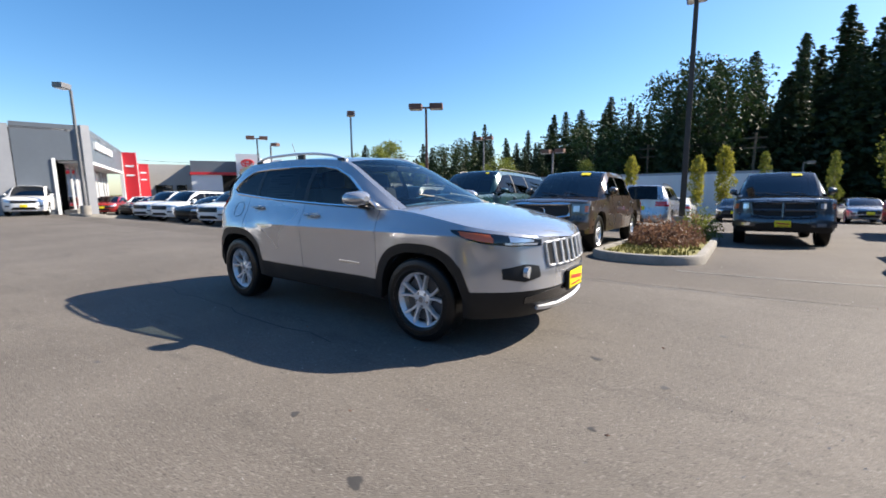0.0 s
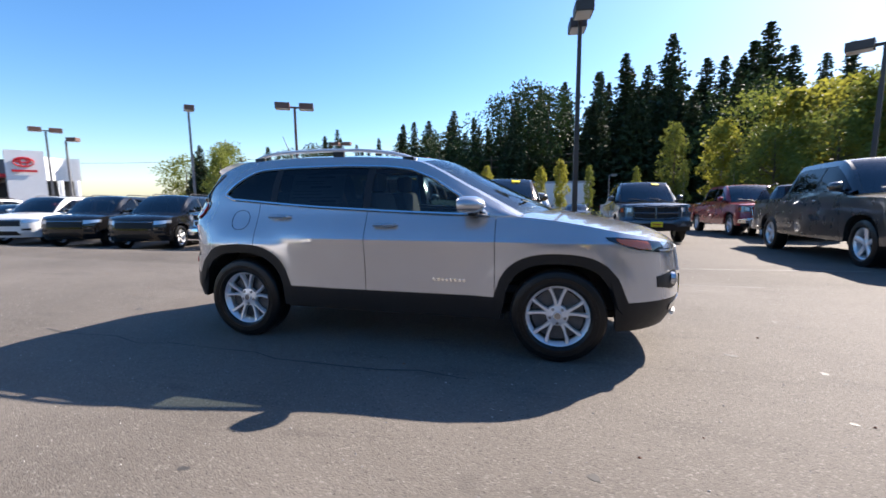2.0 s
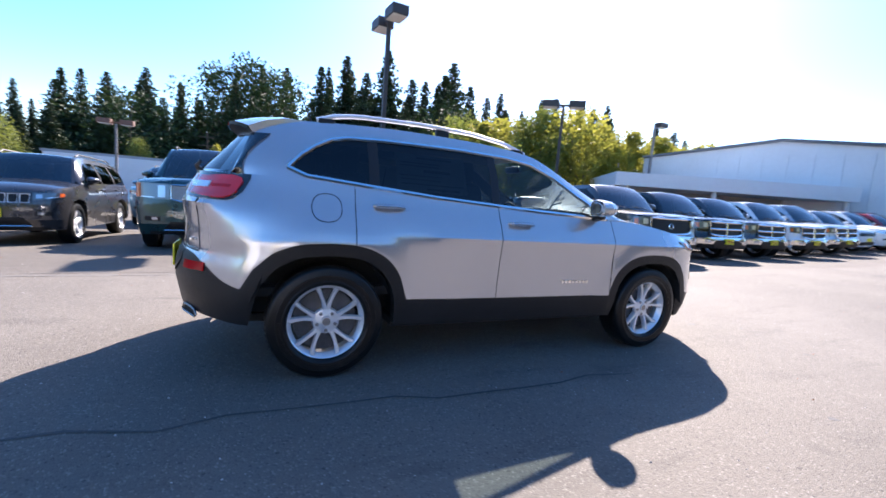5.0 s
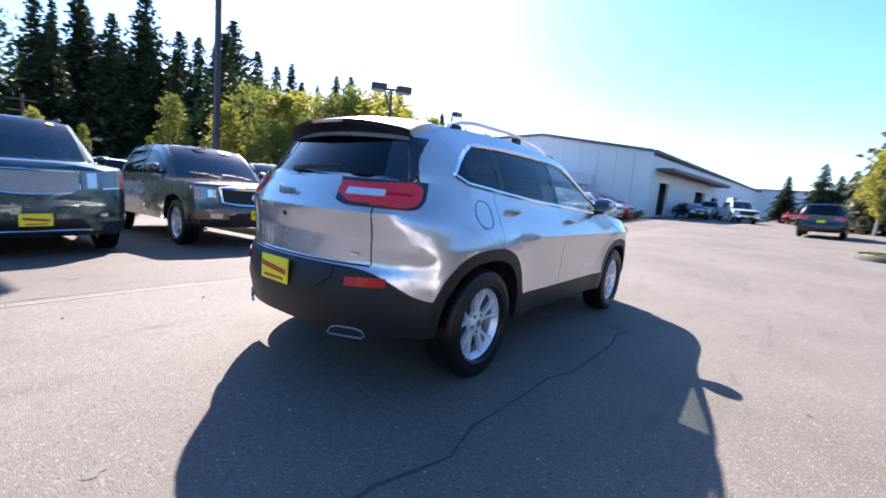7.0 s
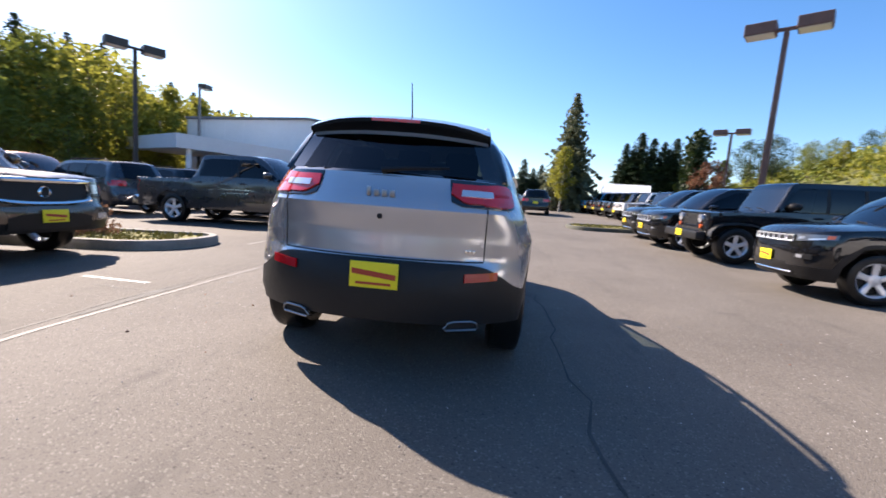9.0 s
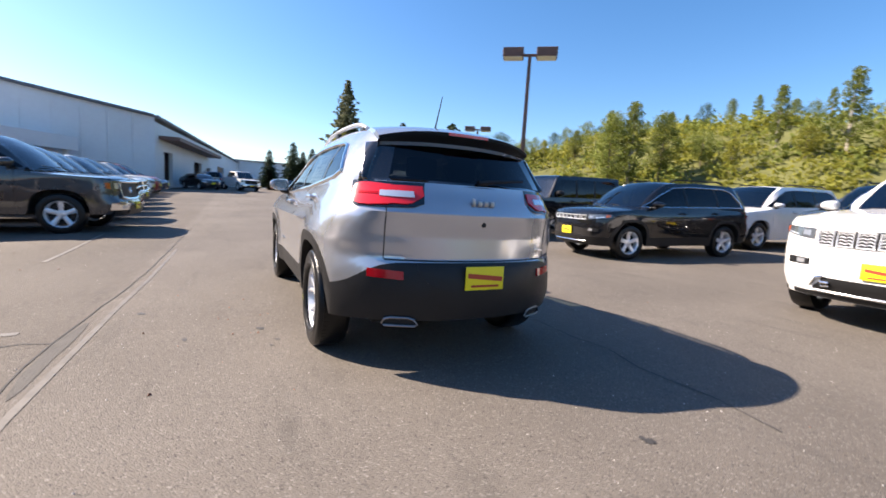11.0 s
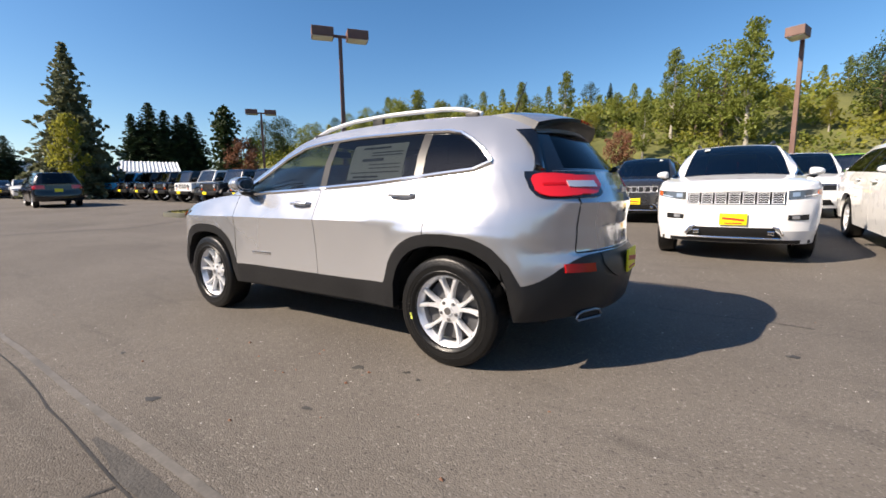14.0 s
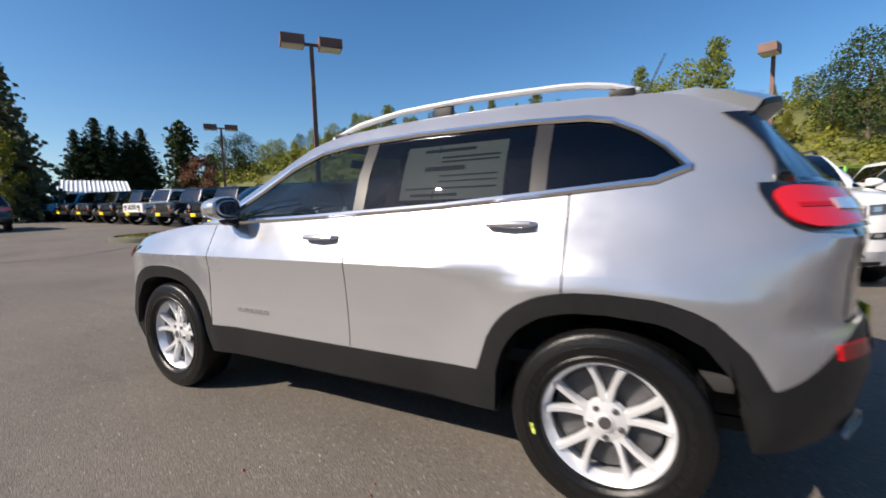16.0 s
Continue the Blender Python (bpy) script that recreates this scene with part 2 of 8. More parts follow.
def leaf(name, color, tint, thin=0.25):
    m = material("leaf_" + name, color, 0.6, vary=0.45, scale=0.55, tint=tint, random_value=0.22, spec=0.3)
    p = m.node_tree.nodes["Principled BSDF"]
    p.inputs["Subsurface Weight"].default_value = 0.0
    n, link = m.node_tree.nodes, m.node_tree.links.new
    tr, mx = n.new("ShaderNodeBsdfTranslucent"), n.new("ShaderNodeMixShader")
    tr.inputs[0].default_value = (*[min(1, c * 1.5) for c in tint], 1)
    mx.inputs[0].default_value = thin
    link(p.outputs[0], mx.inputs[1])
    link(tr.outputs[0], mx.inputs[2])
    link(mx.outputs[0], n["Material Output"].inputs[0])
    return m


L_FIR = leaf("fir", (0.018, 0.034, 0.016), (0.045, 0.075, 0.03), 0.06)
L_SPRUCE = leaf("spruce", (0.085, 0.105, 0.06), (0.20, 0.215, 0.12), 0.15)
L_GREEN = leaf("broad", (0.088, 0.122, 0.020), (0.20, 0.225, 0.042))
L_YELLOW = leaf("turning", (0.13, 0.155, 0.022), (0.27, 0.26, 0.04), 0.38)
# darker leaf with shade put into its colour; the cypresses share it
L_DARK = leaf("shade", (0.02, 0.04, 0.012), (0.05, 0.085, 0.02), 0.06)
L_RUST = leaf("rust", (0.13, 0.06, 0.035), (0.26, 0.12, 0.07))
L_BARB = leaf("barberry", (0.10, 0.045, 0.035), (0.20, 0.11, 0.07))


# ---- mesh helpers ----
def finish(bm, name, mat, parent=None, smooth=True, angle=35):
    bmesh.ops.recalc_face_normals(bm, faces=bm.faces)
    if smooth:
        for f in bm.faces:
            f.smooth = True
        lim = radians(angle)
        for e in bm.edges:
            if len(e.link_faces) == 2 and e.calc_face_angle(0) > lim:
                e.smooth = False
    me = bpy.data.meshes.new(name)
    bm.to_mesh(me)
    bm.free()
    for mm in (mat if isinstance(mat, (list, tuple)) else [mat]):
        me.materials.append(mm)
    ob = new(name, me)
    if parent is not None:
        ob.parent = parent
    return ob


def part(name, bm, mat, parent, label="", smooth=True, angle=35):
    ob = finish(bm, name, mat, parent, smooth, angle)
    if label:
        tagged(ob, label)
    return ob


def thing(name, label, category, m=None, group="", kind=""):
    ob = new(name)
    if m is not None:
        ob.matrix_world = m
    return tagged(ob, label, category, group, kind)


def add_box(bm, x0, x1, y0, y1, z0, z1, bevel=0.0):
    r = bmesh.ops.create_cube(bm, size=1)
    vs = r["verts"]
    for v in vs:
        v.co = Vector(((x0 + x1) / 2 + v.co.x * (x1 - x0), (y0 + y1) / 2 + v.co.y * (y1 - y0), (z0 + z1) / 2 + v.co.z * (z1 - z0)))
    if bevel:
        es = list({e for v in vs for e in v.link_edges})
        bmesh.ops.bevel(bm, geom=es, offset=bevel, segments=2, affect="EDGES", profile=0.6)
    return vs


def box(x0, x1, y0, y1, z0, z1, bevel=0.0):
    bm = bmesh.new()
    add_box(bm, x0, x1, y0, y1, z0, z1, bevel)
    return bm


def add_lathe(bm, prof, n=24, axis="y", centre=(0, 0, 0), closed=False):
    """Turn a profile of (along, radius) round an axis."""
    rings = []
    for a, r in prof:
        ring = []
        for i in range(n):
            th = 2 * math.pi * i / n
            c, s = r * math.cos(th), r * math.sin(th)
            p = {"y": (c, a, s), "z": (c, s, a), "x": (a, c, s)}[axis]
            ring.append(bm.verts.new((p[0] + centre[0], p[1] + centre[1], p[2] + centre[2])))
        rings.append(ring)
    pairs = list(zip(rings, rings[1:])) + ([(rings[-1], rings[0])] if closed else [])
    for a, b in pairs:
        for i in range(n):
            j = (i + 1) % n
            bm.faces.new((a[i], a[j], b[j], b[i]))
    return rings


def lathe(prof, n=24, axis="y", centre=(0, 0, 0), closed=False):
    bm = bmesh.new()
    add_lathe(bm, prof, n, axis, centre, closed)
    return bm


def add_grid(bm, rows):
    """Faces over a grid of points, rows of equal length."""
    vs = [[bm.verts.new(p) for p in r] for r in rows]
    for a, b in zip(vs, vs[1:]):
        for i in range(len(a) - 1):
            q = (a[i], a[i + 1], b[i + 1], b[i])
            if len({tuple(round(c, 5) for c in v.co) for v in q}) >= 3:
                bm.faces.new(q)
    return vs


def clean(bm):
    bmesh.ops.remove_doubles(bm, verts=bm.verts, dist=0.0004)
    bmesh.ops.dissolve_degenerate(bm, dist=0.0003, edges=bm.edges)
    return bm


def add_tube(bm, pts, r, n=8, closed=False, flat=1.0):
    """A tube along points; flat squashes it along z."""
    pts = [Vector(p) for p in pts]
    k = len(pts)
    rings = []
    for i, p in enumerate(pts):
        a = pts[(i - 1) % k] if closed or i else p
        b = pts[(i + 1) % k] if closed or i < k - 1 else p
        d = (b - a).normalized() if (b - a).length > 1e-6 else Vector((1, 0, 0))
        up = Vector((0, 0, 1)) if abs(d.z) < 0.95 else Vector((1, 0, 0))
        s = d.cross(up).normalized()
        u = s.cross(d)
        rr = r[i] if isinstance(r, (list, tuple)) else r
        rings.append([bm.verts.new(p + s * rr * math.cos(2 * math.pi * j / n) + u * rr * flat * math.sin(2 * math.pi * j / n)) for j in range(n)])
    for i in range(k if closed else k - 1):
        a, b = rings[i], rings[(i + 1) % k]
        for j in range(n):
            bm.faces.new((a[j], a[(j + 1) % n], b[(j + 1) % n], b[j]))
    if not closed:
        bm.faces.new(rings[0])
        bm.faces.new(rings[-1][::-1])


def tube(pts, r, n=8, closed=False, flat=1.0):
    bm = bmesh.new()
    add_tube(bm, pts, r, n, closed, flat)
    return bm


def interp(table, x):
    """Piecewise linear value of a table of (x, value), x rising or falling."""
    t = sorted(table)
    if x <= t[0][0]:
        return t[0][1]
    for (a, va), (b, vb) in zip(t, t[1:]):
        if x <= b:
            return va + (vb - va) * (x - a) / (b - a) if b > a else vb
    return t[-1][1]


def soft(table, x, w=0.06):
    """The same table, rounded over a width."""
    return sum(interp(table, x + w * d) * k for d, k in ((-1, 1), (-0.5, 2), (0, 3), (0.5, 2), (1, 1))) / 9


def gz(x, y):
    """Height of the lot: level round the middle, falling one way and rising the others."""
    a = y - 3.4
    b = -1.5 - y
    c = x - 3
    z = 0.02
    if a > 0:
        z -= 0.036 * min(a, 45) * min(1, a / 1.5)
        z -= 0.028 * min(max(0.0, -x - 0.5), 9) * min(1, a / 3)
    if b > 0:
        z += 0.03 * min(b, 22) * min(1, b / 1.5)
    if c > 0:
        z += 0.022 * min(c, 60) * min(1, c / 2) * (1.0 - 0.6 * max(0.0, min(1.0, (y - 1) / 4)) * max(0.0, min(1.0, (24 - x) / 10)))
    return z


# ---- vehicles: heading +x, centre between the axles, tyres on z = 0 ----
def sgn_pow(v, e):
    return math.copysign(abs(v) ** e, v)


class Shape:
    """The outer form of a vehicle: lower shell, top edge line and cabin line."""

    def __init__(self, s):
        self.s = s
        self.front, self.rear, self.w = s["front"], s["rear"], s["w"]
        self.cf, self.cr = s.get("cf", 0.7), s.get("cr", 0.5)
        self.nf, self.nr = s.get("nf", 3.0), s.get("nr", 3.2)
        self.arch = s["arch"]
        self.axles = s["axles"]
        self.z0 = s.get("sill", 0.28)

    def top(self, x):
        return soft(self.s["top"], x, 0.05)

    def wz(self, z, x=None):
        """Half width by height; a second section may take over along the car."""
        a = interp(self.s["wz"], z)
        if "wz_rear" in self.s:
            m = 1.0 if x is None else interp(self.s["wz_mix"], x)
            m = m * m * (3 - 2 * m)
            a += (interp(self.s["wz_rear"], z) - a) * m
        return self.w * a

    def flare(self, x, z):
        """How far the fenders stand out round the wheels, less the facet at the tail's corners."""
        amount = self.s.get("flare", 0.0)
        if not amount:
            return 0.0
        out = 0.0
        for ax, ra in zip(self.axles, self.arch):
            d = math.hypot(x - ax, max(0.0, z - self.s["hub"])) - ra - self.s.get("lip", 0.06)
            k = max(0.0, min(1.0, 1 - d / 0.20))
            out = max(out, amount * k * k * (3 - 2 * k))
        edge = interp(((0.55, -1.84), (0.78, -1.82), (1.03, -1.99), (1.06, -2.3)), z)
        return out - 0.20 * max(0.0, edge - x)

    def fz(self, z):
        return self.front + interp(self.s["fz"], z)

    def rz(self, z):
        return self.rear + interp(self.s["rz"], z)

    def side(self, x, z):
        """Half width at x and z."""
        w, f, r = self.wz(z, x), self.fz(z), self.rz(z)
        a = f - self.cf
        b = r + self.cr
        if x > a:
            k = min(1.0, (x - a) / self.cf)
            w *= max(0.0, 1 - k ** self.nf) ** (1 / self.nf)
        elif x < b:
            k = min(1.0, (b - x) / self.cr)
            w *= max(0.0, 1 - k ** self.nr) ** (1 / self.nr)
        return max(0.0, w + self.flare(x, z) * min(1.0, w / 0.5))

    def nose(self, y, z):
        w = self.wz(z)
        k = min(1.0, abs(y) / w)
        return self.fz(z) - self.cf + self.cf * max(0.0, 1 - k ** self.nf) ** (1 / self.nf)

    def tail(self, y, z):
        if self.s.get("flare"):
            lo, hi = 0.0, math.pi / 2
            for _ in range(22):
                v = (lo + hi) / 2
                if self.at(("r", v), z)[1] < abs(y):
                    lo = v
                else:
                    hi = v
            return self.at(("r", lo), z)[0]
        w = self.wz(z)
        k = min(1.0, abs(y) / w)
        return self.rz(z) + self.cr - self.cr * max(0.0, 1 - k ** self.nr) ** (1 / self.nr)

    def opening(self, x, extra=0.0):
        """Height of the wheel openings' edge at x, or the sill."""
        z = self.z0 + (0.0 if not extra else self.s.get("clad", 0.12))
        for ax, ra in zip(self.axles, self.arch):
            r = ra + extra
            d = abs(x - ax)
            if d < r:
                z = max(z, self.s["hub"] + r * (1 - (d / r) ** 2.6) ** (1 / 2.6))
        return z

    def columns(self):
        """Stations round half of the plan: ('f', angle), ('s', x), ('r', angle)."""
        m = self.s.get("corner", 9)
        q = [math.pi / 2 * (i / m) ** 0.9 for i in range(m + 1)]
        if m > 9:
            # more stations where the corner runs into the side
            q = sorted(q + [math.acos((i / 12) ** 1.4) for i in range(1, 8)])
            q = [v for v, w in zip(q, q[1:]) if w - v > 0.012] + q[-1:]
        cols = [("f", a) for a in q[:-1]]
        xs = set()
        a, b = self.front - self.cf, self.rear + self.cr
        for ax, ra in zip(self.axles, self.arch):
            for e in (0, self.s.get("lip", 0.06)):
                r = ra + e
                for i in range(15):
                    xs.add(round(ax + r * math.cos(math.pi * i / 14), 4))
        for x in self.s.get("breaks", ()):
            xs |= {x - 0.003, x + 0.003}
        k = int((a - b) / 0.12)
        xs |= {round(a + (b - a) * i / k, 4) for i in range(k + 1)}
        out = []
        for x in sorted(xs, reverse=True):
            if not out or out[-1] - x > 0.0055:
                out.append(x)
        self.side_x = out
        cols += [("s", x) for x in out if b + self.s.get("tail_pad", 0.0) <= x <= a]
        extra = [x for x in out if x < b or x > a]
        self.extra = extra
        cols += [("r", math.pi / 2 - v) for v in q[:-1]][0:0]
        cols += [("r", v) for v in q[::-1][1:]]
        return cols

    def at(self, col, z):
        kind, v = col
        if kind == "s":
            return v, self.side(v, z)
        if kind == "f":
            x, k = self.fz(z) - self.cf + self.cf * max(0, math.cos(v)) ** (2 / self.nf), math.sin(v) ** (2 / self.nf)
        else:
            x, k = self.rz(z) + self.cr - self.cr * max(0, math.cos(v)) ** (2 / self.nr), math.sin(v) ** (2 / self.nr)
        y = self.wz(z, x) * k
        return x, max(0.0, y + self.flare(x, z) * min(1.0, y / 0.5))

    def point(self, col, zfun):
        z = 0.6
        for _ in range(4):
            x, y = self.at(col, z)
            z = zfun(x)
        return x, y, z


def mirrored(bm):
    g = bmesh.ops.duplicate(bm, geom=bm.verts[:] + bm.edges[:] + bm.faces[:])
    for e in g["geom"]:
        if isinstance(e, bmesh.types.BMVert):
            e.co.y = -e.co.y
    return clean(bm)


def shell_rows(sh, cols, lo, hi, fracs):
    rows = []
    cz = sh.s.get("crease")

    def level(x, f):
        a, b = lo(x), hi(x)
        if cz:
            m = min(max(cz, a + 0.05), b - 0.03)
            return a + (m - a) * f / 0.6 if f < 0.6 else m + (b - m) * (f - 0.6) / 0.4
        return a + (b - a) * f
    for f in fracs:
        rows.append([sh.point(c, lambda x: level(x, f)) for c in cols])
    return rows


def patch(fn, a_list, lo, hi, steps=3, lift=0.004, thick=0.02):
    """A thin shaped plate that lies on a surface: fn(a, b) gives (point, outward)."""
    bm = bmesh.new()
    outer, inner = [], []
    for j in range(steps + 1):
        ro, ri = [], []
        for a in a_list:
            b = lo(a) + (hi(a) - lo(a)) * j / steps
            p, n = fn(a, b)
            p, n = Vector(p), Vector(n).normalized()
            ro.append(p + n * lift)
            ri.append(p - n * (thick - lift))
        outer.append(ro)
        inner.append(ri)
    add_grid(bm, outer)
    add_grid(bm, inner)
    add_grid(bm, [outer[0], inner[0]])
    add_grid(bm, [outer[-1], inner[-1]])
    add_grid(bm, [[r[0] for r in outer], [r[0] for r in inner]])
    add_grid(bm, [[r[-1] for r in outer], [r[-1] for r in inner]])
    return clean(bm)


def on_nose(sh):
    def fn(y, z):
        e = 0.01
        p = (sh.nose(y, z), y, z)
        dy = (sh.nose(y + e, z) - sh.nose(y - e, z)) / (2 * e)
        return p, (1, -dy, -(sh.nose(y, z + e) - sh.nose(y, z - e)) / (2 * e))
    return fn


def on_corner(sh, sg):
    """The nose by angle: 0 in front, a quarter turn on the side."""
    def at(v, z):
        x, y = sh.at(("f", max(1e-4, min(math.pi / 2 - 1e-4, v))), z)
        return Vector((x, sg * y, z))

    def fn(v, z):
        p = at(v, z)
        n = (at(v + 0.02, z) - at(v - 0.02, z)).cross(at(v, z + 0.01) - at(v, z - 0.01)) * sg
        return p, n
    return fn


def on_rear_corner(sh, sg):
    """The tail by angle: 0 behind, a quarter turn on the side."""
    def at(v, z):
        x, y = sh.at(("r", max(1e-4, min(math.pi / 2 - 1e-4, v))), z)
        return Vector((x, sg * y, z))

    def fn(v, z):
        n = (at(v, z + 0.01) - at(v, z - 0.01)).cross(at(v + 0.02, z) - at(v - 0.02, z)) * sg
        return at(v, z), n
    return fn


def on_tail(sh):
    def fn(y, z):
        e = 0.01
        p = (sh.tail(y, z), y, z)
        dy = (sh.tail(y + e, z) - sh.tail(y - e, z)) / (2 * e)
        return p, (-1, dy, (sh.tail(y, z + e) - sh.tail(y, z - e)) / (2 * e))
    return fn


def on_side(sh, sg):
    def fn(x, z):
        e = 0.01
        dx = (sh.side(x + e, z) - sh.side(x - e, z)) / (2 * e)
        dz = (sh.side(x, z + e) - sh.side(x, z - e)) / (2 * e)
        return (x, sg * sh.side(x, z), z), (-dx, sg, -dz)
    return fn


def span(a, b, n):
    return [a + (b - a) * i / n for i in range(n + 1)]


def wheel(parent, x, y, r, width, style, rim_mat, n=28, far=False, hub=None):
    """tyre > rim > spokes and hub, facing outwards."""
    sg = 1 if y > 0 else -1
    rr = r * (0.655 if style != "chunky" else 0.6)
    w = width / 2
    hub = hub or r
    prof = [(-w * 0.75, rr), (-w, rr + 0.03), (-w * 1.02, r - 0.06), (-w * 0.86, r - 0.012), (-w * 0.55, r), (0, r + 0.002),
            (w * 0.55, r), (w * 0.86, r - 0.012), (w * 1.02, r - 0.06), (w, rr + 0.03), (w * 0.75, rr)]
    if style == "hero":
        # bead, rim guard, lettered band, shoulder step and tread shoulder
        half = [(0.75, rr), (0.93, rr + 0.006), (1.0, rr + 0.016), (1.035, rr + 0.022), (1.035, rr + 0.030), (1.01, rr + 0.034), (1.035, rr + 0.052), (1.04, rr + 0.062), (1.055, rr + 0.063),
                (1.055, rr + 0.067), (1.035, rr + 0.069), (1.01, r - 0.035), (0.985, r - 0.028), (0.98, r - 0.022), (0.93, r - 0.012), (0.84, r - 0.004), (0.55, r)]
        prof = [(-w * a, b) for a, b in half] + [(0, r + 0.002)] + [(w * a, b) for a, b in half[::-1]]
    bm = lathe(prof, n if style != "hero" else 72, "y", (x, y, hub))
    tyre = part("wheel", bm, M_TYRE, parent, "black rubber tyre on an alloy rim")
    wo = y + sg * w * 0.72
    seg = n if style != "hero" else 48
    bm = lathe([(y - sg * w * 0.7, rr), (y + sg * w * 0.4, rr - 0.025), (wo, rr - 0.008), (wo + sg * 0.008, rr + 0.004), (wo - sg * 0.004, rr + 0.012)], seg, "y", (x, 0, hub))
    spokes = {"hero": 5, "six": 6, "five": 5, "chunky": 5, "seven": 7}.get(style, 5)
    rim = None if far else part("rim", bm, rim_mat, tyre)
    whole = bm if far else None
    bm = lathe([(y + sg * 0.012, 0.0), (y + sg * 0.012, rr * 0.84), (y - sg * 0.012, rr * 0.84)], 20, "y", (x, 0, hub))
    part("brake_disc", bm, M_ROTOR if style == "hero" else M_BLACK, tyre)
    for k in range(spokes):
        bm = whole or bmesh.new()
        th = 2 * math.pi * (k + 0.25) / spokes
        arms = (-1, 1) if style == "hero" else (0,)
        for arm in arms:
            spread0 = arm * 0.10
            spread1 = arm * (0.27 if style == "hero" else 0)
            w0, w1 = (0.022, 0.0175) if style == "hero" else (rr * 0.16, rr * 0.2 if style != "six" else rr * 0.13)
            pts = []
            for f in ((0.0, 0.25, 0.5, 0.75, 1.0) if style == "hero" else (0.0, 0.5, 1.0)):
                rad = 0.055 + (rr - 0.012 - 0.055) * f
                ang = th + spread0 + (spread1 - spread0) * f
                wd = w0 + (w1 - w0) * f - (0.007 * math.sin(math.pi * f) if style == "hero" else 0)
                dep = wo - sg * (0.028 - 0.022 * f ** 1.5)
                c, s = math.cos(ang), math.sin(ang)
                ring = []
                for du, dd in ((-wd, -0.008), (-wd * 0.6, 0.006), (wd * 0.6, 0.006), (wd, -0.008), (wd * 0.8, -0.035), (-wd * 0.8, -0.035)):
                    ring.append(bm.verts.new((x + c * rad - s * du, dep + sg * dd, hub + s * rad + c * du)))
                pts.append(ring)
            for a, b in zip(pts, pts[1:]):
                for i in range(6):
                    bm.faces.new((a[i], a[(i + 1) % 6], b[(i + 1) % 6], b[i]))
            bm.faces.new(pts[0])
            bm.faces.new(pts[-1])
        if not far:
            part("spoke", bm, rim_mat, rim)
    if far:
        part("rim", whole, rim_mat, tyre)
        return tyre
    bm = lathe([(wo - sg * 0.045, 0.085), (wo - sg * 0.022, 0.078), (wo - sg * 0.015, 0.05), (wo - sg * 0.012, 0.034), (wo - sg * 0.004, 0.03), (wo - sg * 0.004, 0.0)], 20, "y", (x, 0, hub))
    part("hub_cap", bm, rim_mat, rim)
    if style == "hero":
        bm = lathe([(wo - sg * 0.0035, 0.0), (wo - sg * 0.0035, 0.024), (wo - sg * 0.012, 0.026)], 16, "y", (x, 0, hub))
        part("cap_badge", bm, M_DISC, rim)
        for k in range(5):
            th = 2 * math.pi * (k + 0.75) / 5
            bm = lathe([(wo - sg * 0.045, 0.013), (wo - sg * 0.012, 0.012), (wo - sg * 0.010, 0.0)], 6, "y", (x + 0.057 * math.cos(th), 0, hub + 0.057 * math.sin(th)))
            part("wheel_nut", bm, M_DISC, rim)
        bm = bmesh.new()
        for k in range(64):
            th = 2 * math.pi * k / 64
            m = Matrix.Translation((x, y, hub)) @ Matrix.Rotation(th, 4, "Y")
            for o, ww in ((w * 0.52, 0.035), (-w * 0.52, 0.035), (w * 0.18, 0.03), (-w * 0.18, 0.03)):
                v = [m @ Vector((px, o + py, r - 0.008 + pz)) for px, py, pz in
                     ((-0.012, -ww / 2, 0), (0.012, -ww / 2, 0), (0.012, ww / 2, 0), (-0.012, ww / 2, 0))]
                v2 = [m @ Vector((px, o + py, r + 0.001 + pz)) for px, py, pz in
                      ((-0.010, -ww / 2, 0), (0.010, -ww / 2, 0), (0.010, ww / 2, 0), (-0.010, ww / 2, 0))]
                a = [bm.verts.new(q) for q in v]
                b = [bm.verts.new(q) for q in v2]
                bm.faces.new(b)
                for i in range(4):
                    bm.faces.new((a[i], a[(i + 1) % 4], b[(i + 1) % 4], b[i]))
        # moulded lettering band, as plain bars, and a chalk mark
        for base in (0.9, 4.0):
            lb = bmesh.new()
            for k in range(7):
                th = base + k * 0.125
                m = Matrix.Translation((x, y + sg * w * 1.0, hub)) @ Matrix.Rotation(th, 4, "Y")
                rad = rr + 0.046
                v = [lb.verts.new(m @ Vector((px, sg * py, rad + pz))) for px, pz, py in ((-0.010, -0.008, 0.0), (0.010, -0.008, 0.0), (0.010, 0.008, 0.0), (-0.010, 0.008, 0.0), (-0.009, -0.007, 0.0055), (0.009, -0.007, 0.0055), (0.009, 0.007, 0.0055), (-0.009, 0.007, 0.0055))]
                for q in ((4, 5, 6, 7), (0, 1, 5, 4), (1, 2, 6, 5), (2, 3, 7, 6), (3, 0, 4, 7)):
                    lb.faces.new([v[j] for j in q])
            tagged(part("sidewall_lettering", lb, M_TYRE, tyre, smooth=False), kind="stuff")
        if sg > 0 and x < 0:
            m = Matrix.Translation((x, y + sg * w * 1.045, hub)) @ Matrix.Rotation(1.83, 4, "Y")
            mk = bmesh.new()
            for px, hw_ in ((0.0, 0.011), (-0.019, 0.003), (-0.027, 0.003)):
                mk.faces.new([mk.verts.new(m @ Vector((px + dx, 0, rr + 0.034 + dz))) for dx, dz in ((-hw_, -0.007), (hw_, -0.007), (hw_, 0.007), (-hw_, 0.007))])
            part("chalk_mark", mk, M_CHALK, tyre, "yellow-green chalk mark", smooth=False)
        part("tread", bm, M_TYRE, tyre, smooth=False)
    return tyre


